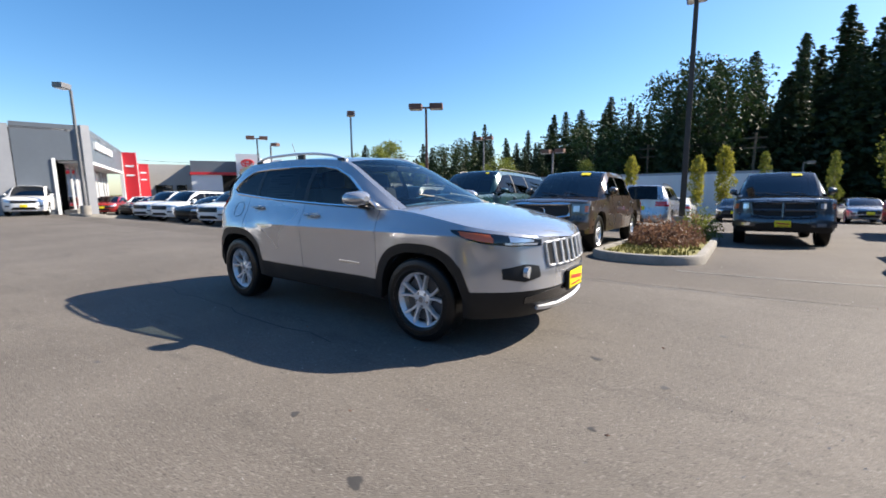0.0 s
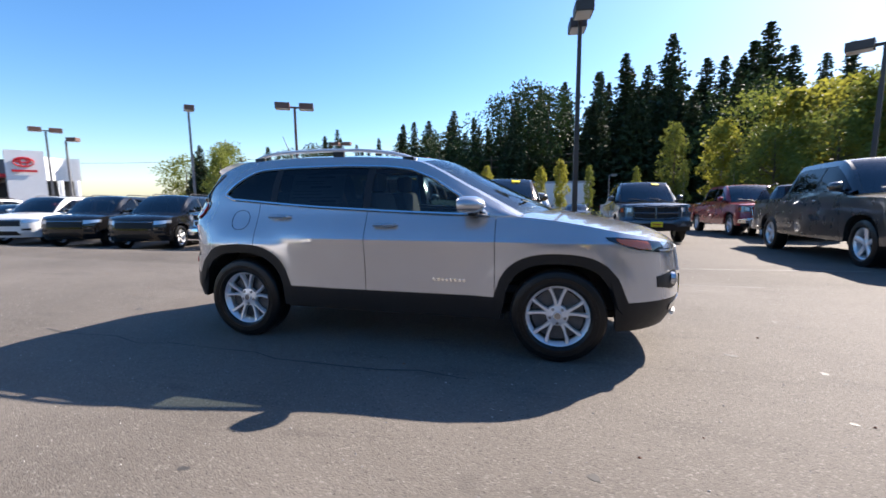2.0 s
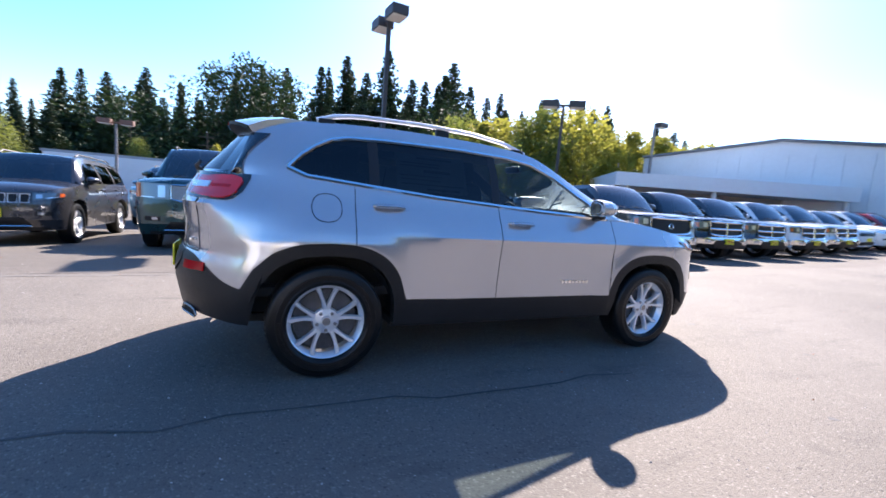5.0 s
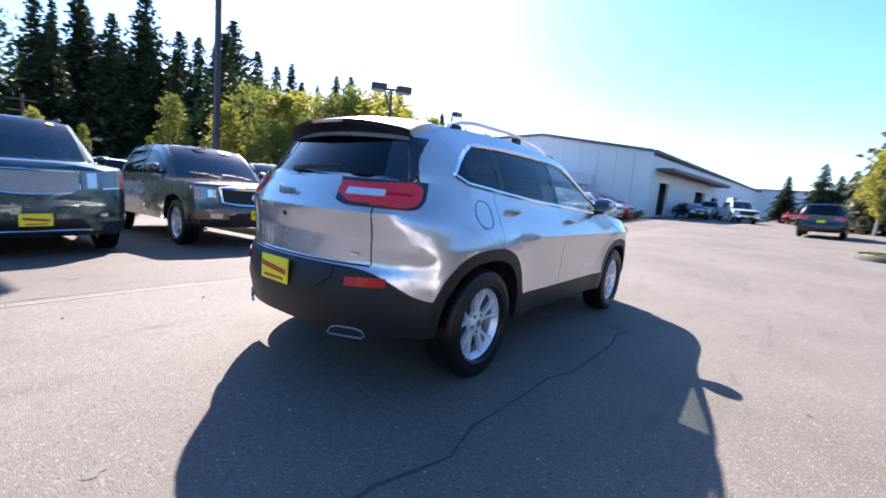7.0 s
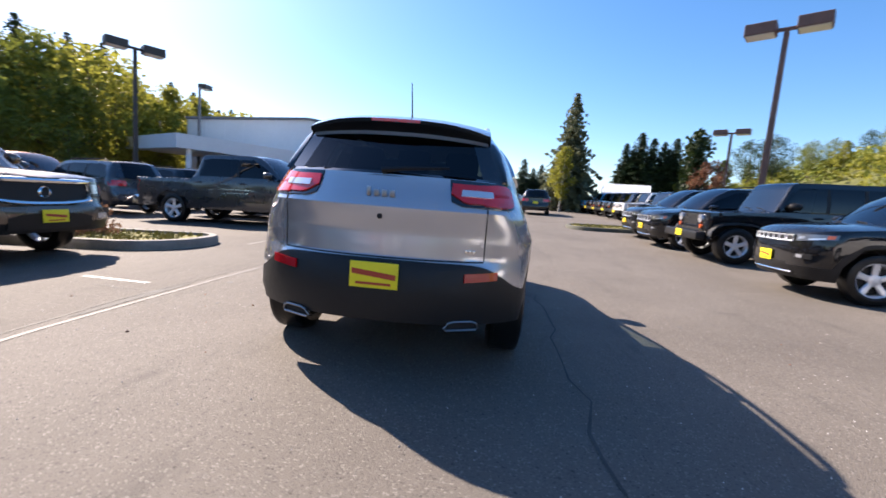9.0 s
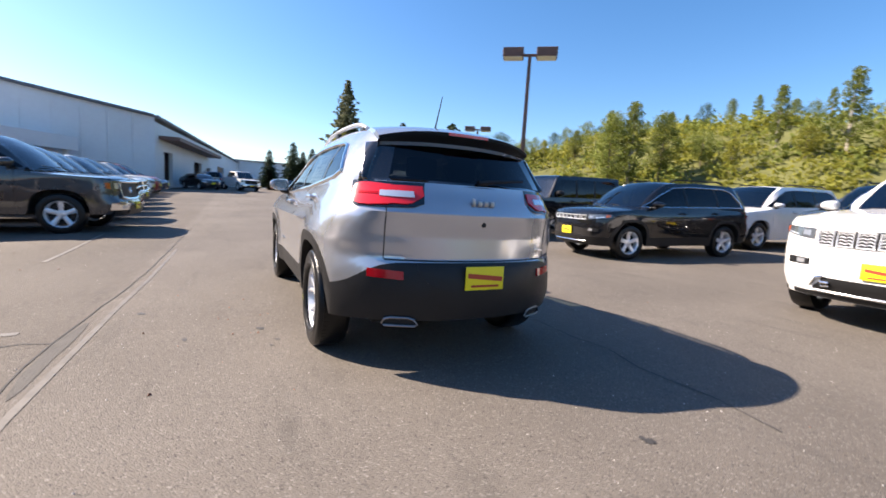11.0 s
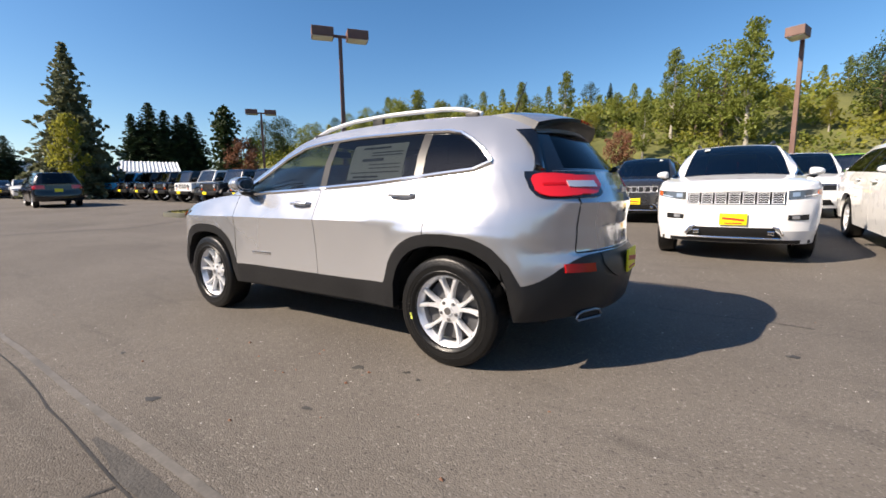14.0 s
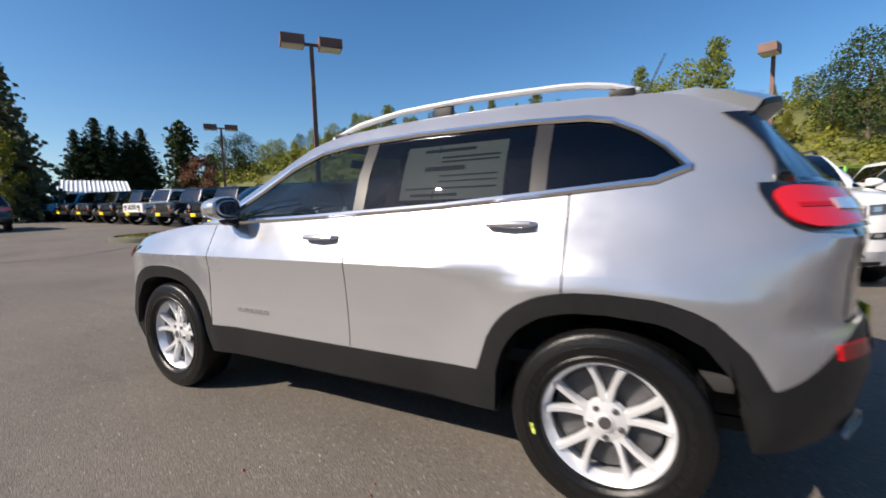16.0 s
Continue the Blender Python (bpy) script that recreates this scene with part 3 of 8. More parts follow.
def cabin_line(s):
    """The left cabin edge: points from windscreen foot over the roof to the rear window's foot, with the bow between both edges."""
    pts = s["cabin"]
    out = []
    k = len(pts)
    for i in range(k - 1):
        p0, p1, p2, p3 = pts[max(0, i - 1)], pts[i], pts[i + 1], pts[min(k - 1, i + 2)]
        n = 6
        for j in range(n):
            t = j / n
            row = []
            for a, b, c, d in zip(p0[:5], p1[:5], p2[:5], p3[:5]):
                m1, m2 = (c - a) * 0.5 * s.get("tension", 0.8), (d - b) * 0.5 * s.get("tension", 0.8)
                row.append((2 * t ** 3 - 3 * t ** 2 + 1) * b + (t ** 3 - 2 * t ** 2 + t) * m1 + (-2 * t ** 3 + 3 * t ** 2) * c + (t ** 3 - t ** 2) * m2)
            out.append((i + t, *row))
    out.append((k - 1.0, *pts[-1][:5]))
    return out


def over(line, t0, t1, n=10, y_lim=1.0):
    """Rows over the car, from edge to edge, between two marks of the cabin line."""
    rows = []
    marks = [t0] + [l[0] for l in line if t0 + 1e-6 < l[0] < t1 - 1e-6] + [t1]
    for t in marks:
        for a, b in zip(line, line[1:]):
            if a[0] - 1e-6 <= t <= b[0] + 1e-6:
                f = (t - a[0]) / (b[0] - a[0])
                x, y, z, bx, bz = [p + (q - p) * f for p, q in zip(a[1:], b[1:])]
                break
        row = []
        for i in range(n + 1):
            q = (1 - 2 * i / n)
            q = math.copysign(1 - (1 - abs(q)) ** 1.0, q) * y_lim
            k = 1 - abs(q) ** 2.2
            row.append((x + bx * k, y * q, z + bz * k))
        rows.append(row)
    return rows


def vehicle(s):
    """Builds a vehicle from its table and returns its root at the origin."""
    root = thing(s["name"], s["label"], s["category"])
    sh = Shape(s)
    cols = sh.columns()
    body = s["paint"]
    clad = s.get("clad_mat", body)
    lip = s.get("lip", 0.06)
    zc = lambda x: min(max(soft(s["clad_line"], x, 0.04), sh.opening(x, lip) if lip else 0), sh.top(x) - 0.05)
    zo = lambda x: min(max(interp(s["bottom"], x), sh.opening(x)), zc(x) - 0.01)
    # cladding, sill and bumper skirts
    bm = bmesh.new()
    for_mirror = add_grid(bm, shell_rows(sh, cols, zo, zc, (0, 0.3, 0.65, 1)))
    # a turned-in edge at the foot
    low = [sh.point(c, zo) for c in cols]
    add_grid(bm, [low, [(x, max(0, y - 0.07), z + 0.005) for x, y, z in low]])
    part("cladding" if clad is not body else "lower_body", mirrored(bm), clad, root, s.get("clad_label", ""), angle=40)
    # painted sides: fenders and doors, with gaps between them
    fr = s.get("rows", (0, 0.12, 0.3, 0.48, 0.62, 0.78, 0.9, 1))
    far = s.get("far", False)
    marks = s.get("doors", ())
    edges = [m for d in marks for m in d[1:3]]
    groups = []
    for nm, a, b in marks:
        groups.append((nm, [c for c in cols if c[0] == "s" and b + 0.001 <= c[1] <= a - 0.001]))
    if marks:
        hi, lo_ = max(m[1] for m in marks), min(m[2] for m in marks)
        groups.append(("front_body", [c for c in cols if c[0] == "f" or (c[0] == "s" and c[1] >= hi + 0.001)]))
        groups.append(("rear_body", [c for c in cols if c[0] == "r" or (c[0] == "s" and c[1] <= lo_ - 0.001)]))
    else:
        groups.append(("body", cols))
    for nm, cc in groups:
        if len(cc) < 2:
            continue
        bm = bmesh.new()
        rows = shell_rows(sh, cc, zc, sh.top, fr)
        add_grid(bm, rows)
        if nm in ("front_body", "rear_body", "body"):
            part(nm, mirrored(bm), body, root, angle=s.get("edge_angle", 35))
        else:
            ed = [[p for p in (r[0] for r in rows)], [(p[0], p[1] - 0.02, p[2]) for p in (r[0] for r in rows)]]
            add_grid(bm, ed)
            ed = [[p for p in (r[-1] for r in rows)], [(p[0], p[1] - 0.02, p[2]) for p in (r[-1] for r in rows)]]
            add_grid(bm, ed)
            for sg in (1, -1):
                b2 = bm.copy()
                if sg < 0:
                    for v in b2.verts:
                        v.co.y = -v.co.y
                d = part(nm, clean(b2), body, root, angle=s.get("edge_angle", 35))
                if s.get("handles", True) and not (far and sg < 0 and nm == "rear_door"):
                    hx = min(c[1] for c in cc) + 0.17 if nm != "side_panel" else None
                    hz = sh.top(hx) - s.get("handle_drop", 0.1)
                    if nm == "rear_door":
                        hx = s.get("rear_handle", hx)
                    y0 = sh.side(hx, hz)
                    hb = bmesh.new()
                    L = 0.105
                    add_tube(hb, [(hx - L, sg * (y0 - 0.01), hz), (hx - L * 0.8, sg * (y0 + 0.028), hz + 0.002), (hx, sg * (y0 + 0.038), hz + 0.004), (hx + L * 0.8, sg * (y0 + 0.028), hz + 0.003), (hx + L, sg * (y0 - 0.01), hz)], [0.012, 0.018, 0.02, 0.018, 0.012], 8, flat=0.75)
                    part("handle", hb, s.get("handle_mat", body), d)
                    if far:
                        continue
                    cup = patch(on_side(sh, sg), span(hx - 0.075, hx + 0.075, 6), lambda a: hz - 0.022, lambda a: hz + 0.026, 2, 0.0015, 0.01)
                    part("handle_cup", cup, body if s.get("hero") else M_BLACK, d)
    # dark structure behind gaps and underneath
    bm = bmesh.new()
    inner = [c for c in cols if c[0] == "s"]
    add_grid(bm, [[(x, y - 0.05, z) for x, y, z in (sh.point(c, lambda q: zc(q) - 0.02) for c in inner)],
                  [(x, y - 0.05, z) for x, y, z in (sh.point(c, lambda q: sh.top(q) - 0.02) for c in inner)]])
    mirrored(bm)
    fl = sh.z0 + 0.03
    add_box(bm, sh.rear + 0.35, sh.front - 0.4, -sh.w + 0.32, sh.w - 0.32, fl, fl + 0.05)
    add_box(bm, sh.axles[1] + sh.arch[1], sh.axles[0] - sh.arch[0], -sh.w + 0.08, sh.w - 0.08, fl, fl + 0.05)
    for ax, ra in zip(sh.axles, sh.arch):
        add_lathe(bm, [(-sh.w + 0.30, 0.05), (-sh.w + 0.30, ra + 0.02), (-sh.w + 0.06, ra + 0.02)], 20, "y", (ax, 0, s["hub"] + 0.01))
        add_lathe(bm, [(sh.w - 0.30, 0.05), (sh.w - 0.30, ra + 0.02), (sh.w - 0.06, ra + 0.02)], 20, "y", (ax, 0, s["hub"] + 0.01))
        add_tube(bm, [(ax, -sh.w + 0.3, s["hub"]), (ax, sh.w - 0.3, s["hub"])], 0.045, 8)
    # wheel tunnels are closed above the tyres only
    doomed = [v for v in bm.verts if v.co.z < fl - 0.06 and abs(v.co.y) > 0.2 and min(abs(v.co.x - a) for a in sh.axles) > 0.10]
    bmesh.ops.delete(bm, geom=doomed, context="VERTS")
    part("underbody", bm, M_SEAM, root, "black underbody", smooth=False)
    line = cabin_line(s)
    # bonnet
    a_x = s["cabin"][0][0]
    hx = [x for x in span(a_x - s.get("cowl", 0.10), sh.front - 0.012, 16)]
    rows = []
    crown = s.get("crown", 0.05)
    for x in hx:
        z = sh.top(x)
        y = sh.side(x, z)
        row = []
        for q in (1, 0.93, 0.82, 0.68, 0.5, 0.25, 0, -0.25, -0.5, -0.68, -0.82, -0.93, -1):
            k = 1 - abs(q) ** s.get("crown_pow", 2.4)
            row.append((x, y * q, z + crown * k * min(1.0, y / (sh.w * 0.75))))
        rows.append(row)
    # the front edge closes down to the nose
    bm = bmesh.new()
    add_grid(bm, rows)
    part("bonnet", clean(bm), body, root)
    # windscreen, roof, rear window
    t_ws, t_rf = s.get("t_screen", 1.0), s.get("t_roof", len(s["cabin"]) - 2.0)
    t_end = len(s["cabin"]) - 1.0
    glass_front = s.get("front_glass", M_FRONT)
    glass_rear = s.get("rear_glass", M_TINT)
    bm = bmesh.new()
    add_grid(bm, over(line, 0.0, t_ws, 10, 0.93))
    part("windscreen", clean(bm), glass_front, root, "clear windscreen")
    rr = over(line, 0.0, t_ws, 60, 1.0)
    for sl in (slice(0, 3), slice(-3, None)):
        bm = bmesh.new()
        add_grid(bm, [r[sl] for r in rr])
        part("front_pillar", clean(bm), body, root)
    bm = bmesh.new()
    add_grid(bm, over(line, t_ws, t_rf, 12))
    part("roof", clean(bm), s.get("roof_mat", body), root)
    bm = bmesh.new()
    rr = over(line, t_rf, t_end, 24)
    q = s.get("rear_frame", 3)
    add_grid(bm, [r[q:-q] for r in rr])
    part("rear_window", clean(bm), glass_rear, root, "dark tinted rear window")
    for sl in (slice(0, q + 1), slice(-q - 1, None)):
        bm = bmesh.new()
        add_grid(bm, [r[sl] for r in rr])
        part("rear_pillar", clean(bm), s.get("rear_pillar_mat", body), root)
    # cabin sides with openings
    cab = [(l[1], l[2], l[3]) for l in line]
    zt = lambda x: interp([(p[0], p[2]) for p in cab], x)
    yt = lambda x: interp([(p[0], p[1]) for p in cab], x)
    x_lo, x_hi = cab[-1][0], cab[0][0]
    d_lo, d_hi = s["glass_lo"], s["glass_hi"]
    wx0, wx1 = min(p[0] for p in d_hi), max(p[0] for p in d_hi)
    xs = sorted(set([x for x in span(x_lo, x_hi, 44)] + [p[0] for p in d_hi] + [p[0] for p in d_lo] + [x + e for x in s.get("posts", ()) for e in (-0.03, 0.03)]))
    xs = [x for x in xs if x_lo <= x <= x_hi]

    def skin(x, z):
        zb = sh.top(x)
        yb = sh.side(x, zb)
        zt_ = zt(x)
        if zt_ - zb < 0.002:
            return yb
        f = max(0.0, min(1.0, (z - zb) / (zt_ - zb)))
        return yb + (yt(x) - yb) * f + s.get("belly", 0.025) * math.sin(math.pi * f)

    def lo_hi(x):
        zb, ztp = sh.top(x), zt(x)
        if wx0 < x < wx1:
            a, b = interp(d_lo, x), interp(d_hi, x)
            return min(max(a, zb), ztp), max(min(b, ztp - 0.004), min(a, ztp))
        m = interp(d_lo, min(max(x, wx0), wx1))
        m = min(max(m, zb), ztp)
        return m, m

    for sg in (1, -1):
        bm = bmesh.new()
        rows_a, rows_b = [], []
        for f in (0, 0.5, 1):
            rows_a.append([(x, sg * skin(x, sh.top(x) + (lo_hi(x)[0] - sh.top(x)) * f), sh.top(x) + (lo_hi(x)[0] - sh.top(x)) * f) for x in xs])
        for f in (0, 0.35, 0.7, 1):
            rows_b.append([(x, sg * skin(x, lo_hi(x)[1] + (zt(x) - lo_hi(x)[1]) * f), lo_hi(x)[1] + (zt(x) - lo_hi(x)[1]) * f) for x in xs])
        add_grid(bm, rows_a)
        add_grid(bm, rows_b)
        side = part("cabin_side", clean(bm), body, root)
        posts = [wx1] + list(s.get("posts", ())) + [wx0]
        for i, (xa, xb) in enumerate(zip(posts, posts[1:])):
            lo_x, hi_x = xb + (0.0 if xb == wx0 else 0.03), xa - (0.0 if xa == wx1 else 0.03)
            gx = sorted({x for x in xs if lo_x <= x <= hi_x} | {lo_x, hi_x})
            bm = bmesh.new()
            add_grid(bm, [[(x, sg * (skin(x, z) - 0.006), z) for x in gx for z in [lo_hi(x)[0] + (lo_hi(x)[1] - lo_hi(x)[0]) * f]] for f in (0, 0.33, 0.66, 1)])
            panes = s.get("right_glass", s["side_glass"]) if sg < 0 else s["side_glass"]
            gm = panes[min(i, len(panes) - 1)]
            if len(bm.faces):
                part("side_window", clean(bm), gm, root)
        for xp in s.get("posts", ()):
            bm = bmesh.new()
            add_grid(bm, [[(x, sg * (skin(x, z) - 0.002), z) for x in (xp - 0.033, xp + 0.033) for z in [lo_hi(x)[0] + (lo_hi(x)[1] - lo_hi(x)[0]) * f]] for f in (0, 0.5, 1)])
            part("window_post", clean(bm), s.get("post_mat", M_BLACK), root)
        if s.get("trim_mat"):
            loop = [x for x in xs if wx0 <= x <= wx1]
            lo_pts = [(x, sg * (skin(x, interp(d_lo, x)) + 0.003), interp(d_lo, x)) for x in loop]
            hi_pts = [(x, sg * (skin(x, interp(d_hi, x)) + 0.003), interp(d_hi, x)) for x in loop]
            part("window_trim", tube(lo_pts + hi_pts[::-1], s.get("trim_r", 0.011), 6, True), s["trim_mat"], root, "bright chrome trim")
        # mirror
        mx, mz = s["mirror"]
        my = sh.side(mx, sh.top(mx)) - 0.02
        bm = bmesh.new()
        tall, long = s.get("mirror_tall", 1.0), s.get("mirror_long", 1.0)
        prof = [(-0.075, 0.6), (-0.06, 0.92), (-0.02, 1.0), (0.04, 0.92), (0.085, 0.66), (0.11, 0.3)]
        rings = []
        for dx, k in prof:
            ring = []
            for i in range(14):
                th = 2 * math.pi * i / 14
                ring.append(bm.verts.new((mx + dx - 0.02 * math.cos(th) * k, sg * (my + 0.108 * long + 0.095 * long * k * sgn_pow(math.cos(th), 0.7)), mz + 0.060 * tall * k * sgn_pow(math.sin(th), 0.7) * (1 - 0.28 * math.cos(th)) + 0.01)))
            rings.append(ring)
        for a, b in zip(rings, rings[1:]):
            for i in range(14):
                bm.faces.new((a[i], a[(i + 1) % 14], b[(i + 1) % 14], b[i]))
        bm.faces.new(rings[-1])
        mir = part("door_mirror", bm, s.get("mirror_mat", body), root)
        bm = bmesh.new()
        bm.faces.new([bm.verts.new((mx - 0.072 - 0.02 * math.cos(2 * math.pi * i / 14) * 0.6, sg * (my + 0.108 * long + 0.085 * long * 0.85 * sgn_pow(math.cos(2 * math.pi * i / 14), 0.7)), mz + 0.054 * tall * sgn_pow(math.sin(2 * math.pi * i / 14), 0.7) + 0.01)) for i in range(14)])
        if far:
            bm.free()
            continue
        part("mirror_glass", bm, M_CHROME, mir, smooth=False)
        part("mirror_arm", tube([(mx + 0.02, sg * (my - 0.02), mz - 0.075), (mx + 0.015, sg * (my + 0.09), mz - 0.055), (mx, sg * (my + 0.12), mz - 0.02)], [0.05, 0.042, 0.032], 8, flat=0.6), M_BLACK, mir)
    if not far and not s.get("hero"):
        cx, cy, cz = s["cabin"][0][0], s["cabin"][0][1], s["cabin"][0][2]
        bx = s["cabin"][0][3]
        for y0, y1 in ((cy * 0.62, cy * 0.02), (-cy * 0.05, -cy * 0.68)):
            part("wiper", tube([(cx + bx * 0.92 + 0.02, y0, cz + 0.035), (cx + bx * 0.80 - 0.02, (y0 + y1) / 2, cz + 0.085), (cx + bx * 0.7 - 0.04, y1, cz + 0.10)], 0.009, 5), M_BLACK, root)
    # wheels
    for ax in sh.axles:
        for sg in (1, -1):
            wheel(root, ax, sg * (sh.w - s.get("tyre_w", 0.225) / 2 - s.get("wheel_in", 0.02)), s["tyre_r"], s.get("tyre_w", 0.225), s.get("wheel", "five"), s.get("rim_mat", M_ALLOY), 24 if not s.get("hero") else 40, far, s.get("wheel_z"))
    # plate
    if s.get("front_plate", True):
        z = s.get("plate_z", 0.55)
        x = sh.nose(0, z) + 0.012
        pl = part("dealer_plate", box(x, x + 0.012, -0.155, 0.155, z - 0.077, z + 0.077, 0.004), M_YELLOW, root, "yellow dealer plate")
        if not far:
            part("plate_script", script_bars(x + 0.014, z, 1), M_SIGNRED, pl)
    s["shape"], s["skin"], s["lohi"], s["line"] = sh, skin, lo_hi, line
    return root


def script_bars(x, z, sg):
    """A slanting stroke and a bar, in place of lettering on a dealer plate."""
    bm = bmesh.new()
    add_box(bm, x - 0.001, x + 0.001, -0.125, 0.125, z - 0.012, z + 0.018)
    for v in bm.verts:
        v.co.z += -v.co.y * 0.10 * sg
    add_box(bm, x - 0.001, x + 0.001, -0.10, 0.10, z - 0.058, z - 0.044)
    return bm


def lamp_pair(root, sh, name, y0, y1, zlo, zhi, mat, rear=False, lift=0.008, thick=0.05, n=6, label=""):
    fn = on_tail(sh) if rear else on_nose(sh)
    out = []
    for sg in (1, -1):
        ys = span(sg * y0, sg * y1, n)
        out.append(part(name, patch(fn, ys, lambda a: zlo(abs(a)), lambda a: zhi(abs(a)), 3, lift, thick), mat, root, label))
    return out


# ---- the silver-grey compact SUV ----
P_SILVER = paint("billet_silver", (0.495, 0.498, 0.515), 0.66, 0.21)


def hero_suv():
    s = dict(
        name="silver_suv", label="silver grey compact SUV with black cladding, alone on the asphalt", category="car", hero=True,
        front=2.31, rear=-2.23, w=0.922, cf=0.75, cr=0.75, nf=2.5, nr=2.6, axles=(1.35, -1.35), arch=(0.400, 0.418), hub=0.368, wheel_z=0.370, flare=0.024, edge_angle=17, tail_pad=0.11,
        sill=0.28, lip=0.075, clad=0.22, paint=P_SILVER, clad_mat=M_BLACK, clad_label="black plastic wheel arch and sill cladding",
        wz=[(0.2, 0.93), (0.34, 0.950), (0.47, 0.968), (0.58, 0.968), (0.70, 0.974), (0.82, 0.985), (0.918, 1.0), (0.95, 0.986), (1.0, 0.960), (1.06, 0.926), (1.12, 0.893), (1.2, 0.868), (1.3, 0.84)],
        wz_rear=[(0.2, 0.93), (0.34, 0.955), (0.47, 0.970), (0.58, 0.968), (0.70, 0.976), (0.80, 0.988), (0.86, 0.994), (0.93, 0.982), (1.0, 0.958), (1.06, 0.928), (1.12, 0.898), (1.2, 0.868), (1.3, 0.84)],
        wz_mix=[(-1.25, 1.0), (-0.2, 0.0), (1.65, 0.0), (2.1, 1.0)], crease=0.918, corner=20,
        rows=(0, 0.07, 0.14, 0.21, 0.28, 0.35, 0.42, 0.49, 0.55, 0.6, 0.65, 0.7, 0.76, 0.82, 0.88, 0.94, 1),
        fz=[(0.2, -0.14), (0.36, -0.03), (0.5, 0.0), (0.62, -0.005), (0.75, -0.035), (0.9, -0.06), (1.0, -0.16)],
        rz=[(0.2, 0.14), (0.36, 0.03), (0.45, -0.02), (0.62, -0.02), (0.72, 0.0), (0.76, 0.03), (0.90, 0.038), (0.97, 0.028), (1.02, 0.014), (1.06, 0.022), (1.2, 0.10)],
        bottom=[(-2.3, 0.39), (-1.8, 0.365), (-1.0, 0.343), (1.0, 0.328), (1.8, 0.27), (2.3, 0.27)],
        clad_line=[(2.25, 0.46), (2.0, 0.47), (1.75, 0.47), (0.9, 0.465), (-0.2, 0.486), (-0.9, 0.512), (-1.76, 0.572), (-1.86, 0.582), (-1.94, 0.615), (-2.02, 0.685), (-2.09, 0.738), (-2.25, 0.75)],
        top=[(2.34, 0.86), (2.24, 0.885), (2.10, 0.93), (1.97, 0.955), (1.8, 0.985), (1.57, 1.035), (1.33, 1.075), (1.1, 1.10), (0.83, 1.10), (0.17, 1.125), (-0.2, 1.14), (-0.66, 1.165), (-1.06, 1.195), (-1.45, 1.225), (-2.3, 1.225)],
        breaks=(0.885, -0.175, -1.205),
        doors=(("front_door", 0.885, -0.175), ("rear_door", -0.175, -1.205)), handle_drop=0.098, rear_handle=-0.985,
        cabin=[(1.10, 0.775, 1.085, 0.26, 0.02), (0.62, 0.68, 1.345, 0.17, 0.03), (0.22, 0.605, 1.545, 0.10, 0.045), (-0.25, 0.585, 1.60, 0.0, 0.045), (-0.9, 0.58, 1.612, 0, 0.045), (-1.5, 0.565, 1.585, 0, 0.040),
               (-1.74, 0.56, 1.525, -0.10, 0.04), (-1.80, 0.575, 1.455, -0.10, 0.02), (-1.90, 0.68, 1.215, -0.235, 0.0)],
        t_screen=2.0, t_roof=7.0, front_glass=M_SCREEN, rear_glass=M_TINT, rear_frame=2, rear_pillar_mat=M_GLOSSBLACK,
        glass_lo=[(0.83, 1.113), (0.17, 1.135), (-0.164, 1.151), (-0.656, 1.176), (-1.059, 1.207), (-1.49, 1.243), (-1.595, 1.285)],
        glass_hi=[(0.83, 1.118), (0.739, 1.18), (0.586, 1.265), (0.369, 1.40), (0.159, 1.483), (-0.047, 1.51), (-0.45, 1.524), (-1.0, 1.518), (-1.244, 1.505), (-1.34, 1.484), (-1.44, 1.43), (-1.525, 1.366), (-1.595, 1.29)],
        # one glass on both sides: left rear tint lightened as if sunlit, right darkened
        posts=(-0.19, -1.08), side_glass=(M_GLASS, M_SUNPANE, M_TINT), right_glass=(M_GLASS, M_MID, M_TINT), trim_mat=M_CHROME, trim_r=0.014, post_mat=M_PILLAR, belly=0.03,
        mirror=(0.70, 1.185), tyre_r=0.350, tyre_w=0.225, mirror_long=1.12, mirror_tall=1.1, wheel="hero", wheel_in=0.012, front_plate=False, crown=0.055, cowl=0.12)
    root = vehicle(s)
    sh, skin = s["shape"], s["skin"]
    nose, tail = on_nose(sh), on_tail(sh)
    # seven-slot grille
    for k in range(7):
        y = (k - 3) * 0.118
        g = part("grille_slot", patch(nose, span(y - 0.043, y + 0.043, 4), lambda a: 0.665 + 0.012 * abs(k - 3) / 3, lambda a: 0.848, 4, 0.006, 0.03), M_BLACK, root)
        ys = span(y - 0.05, y + 0.05, 5)
        loop = [Vector(nose(a, 0.66 + 0.012 * abs(k - 3) / 3)[0]) for a in ys] + [Vector(nose(a, 0.853)[0]) for a in ys[::-1]]
        part("slot_frame", tube([p + Vector((0.008, 0, 0)) for p in loop], 0.010, 6, True), M_ALLOY, g)
    # slim headlamps with amber corner
    for sg in (1, -1):
        corner = on_corner(sh, sg)
        lo = lambda v: interp([(0.40, 0.832), (0.8, 0.842), (1.1, 0.868), (1.25, 0.895), (1.36, 0.945)], v)
        hi = lambda v: interp([(0.40, 0.876), (0.8, 0.918), (1.1, 0.948), (1.25, 0.960), (1.36, 0.962)], v)
        lamp = part("headlamp", patch(corner, span(0.42, 1.35, 16), lo, hi, 4, 0.007, 0.04), M_GLOSSBLACK, root, "slim dark headlamp")
        part("lamp_tube", patch(corner, span(0.48, 0.86, 6), lambda v: lo(v) + 0.008, lambda v: lo(v) + 0.022, 2, 0.011, 0.02), M_CLEAR, lamp)
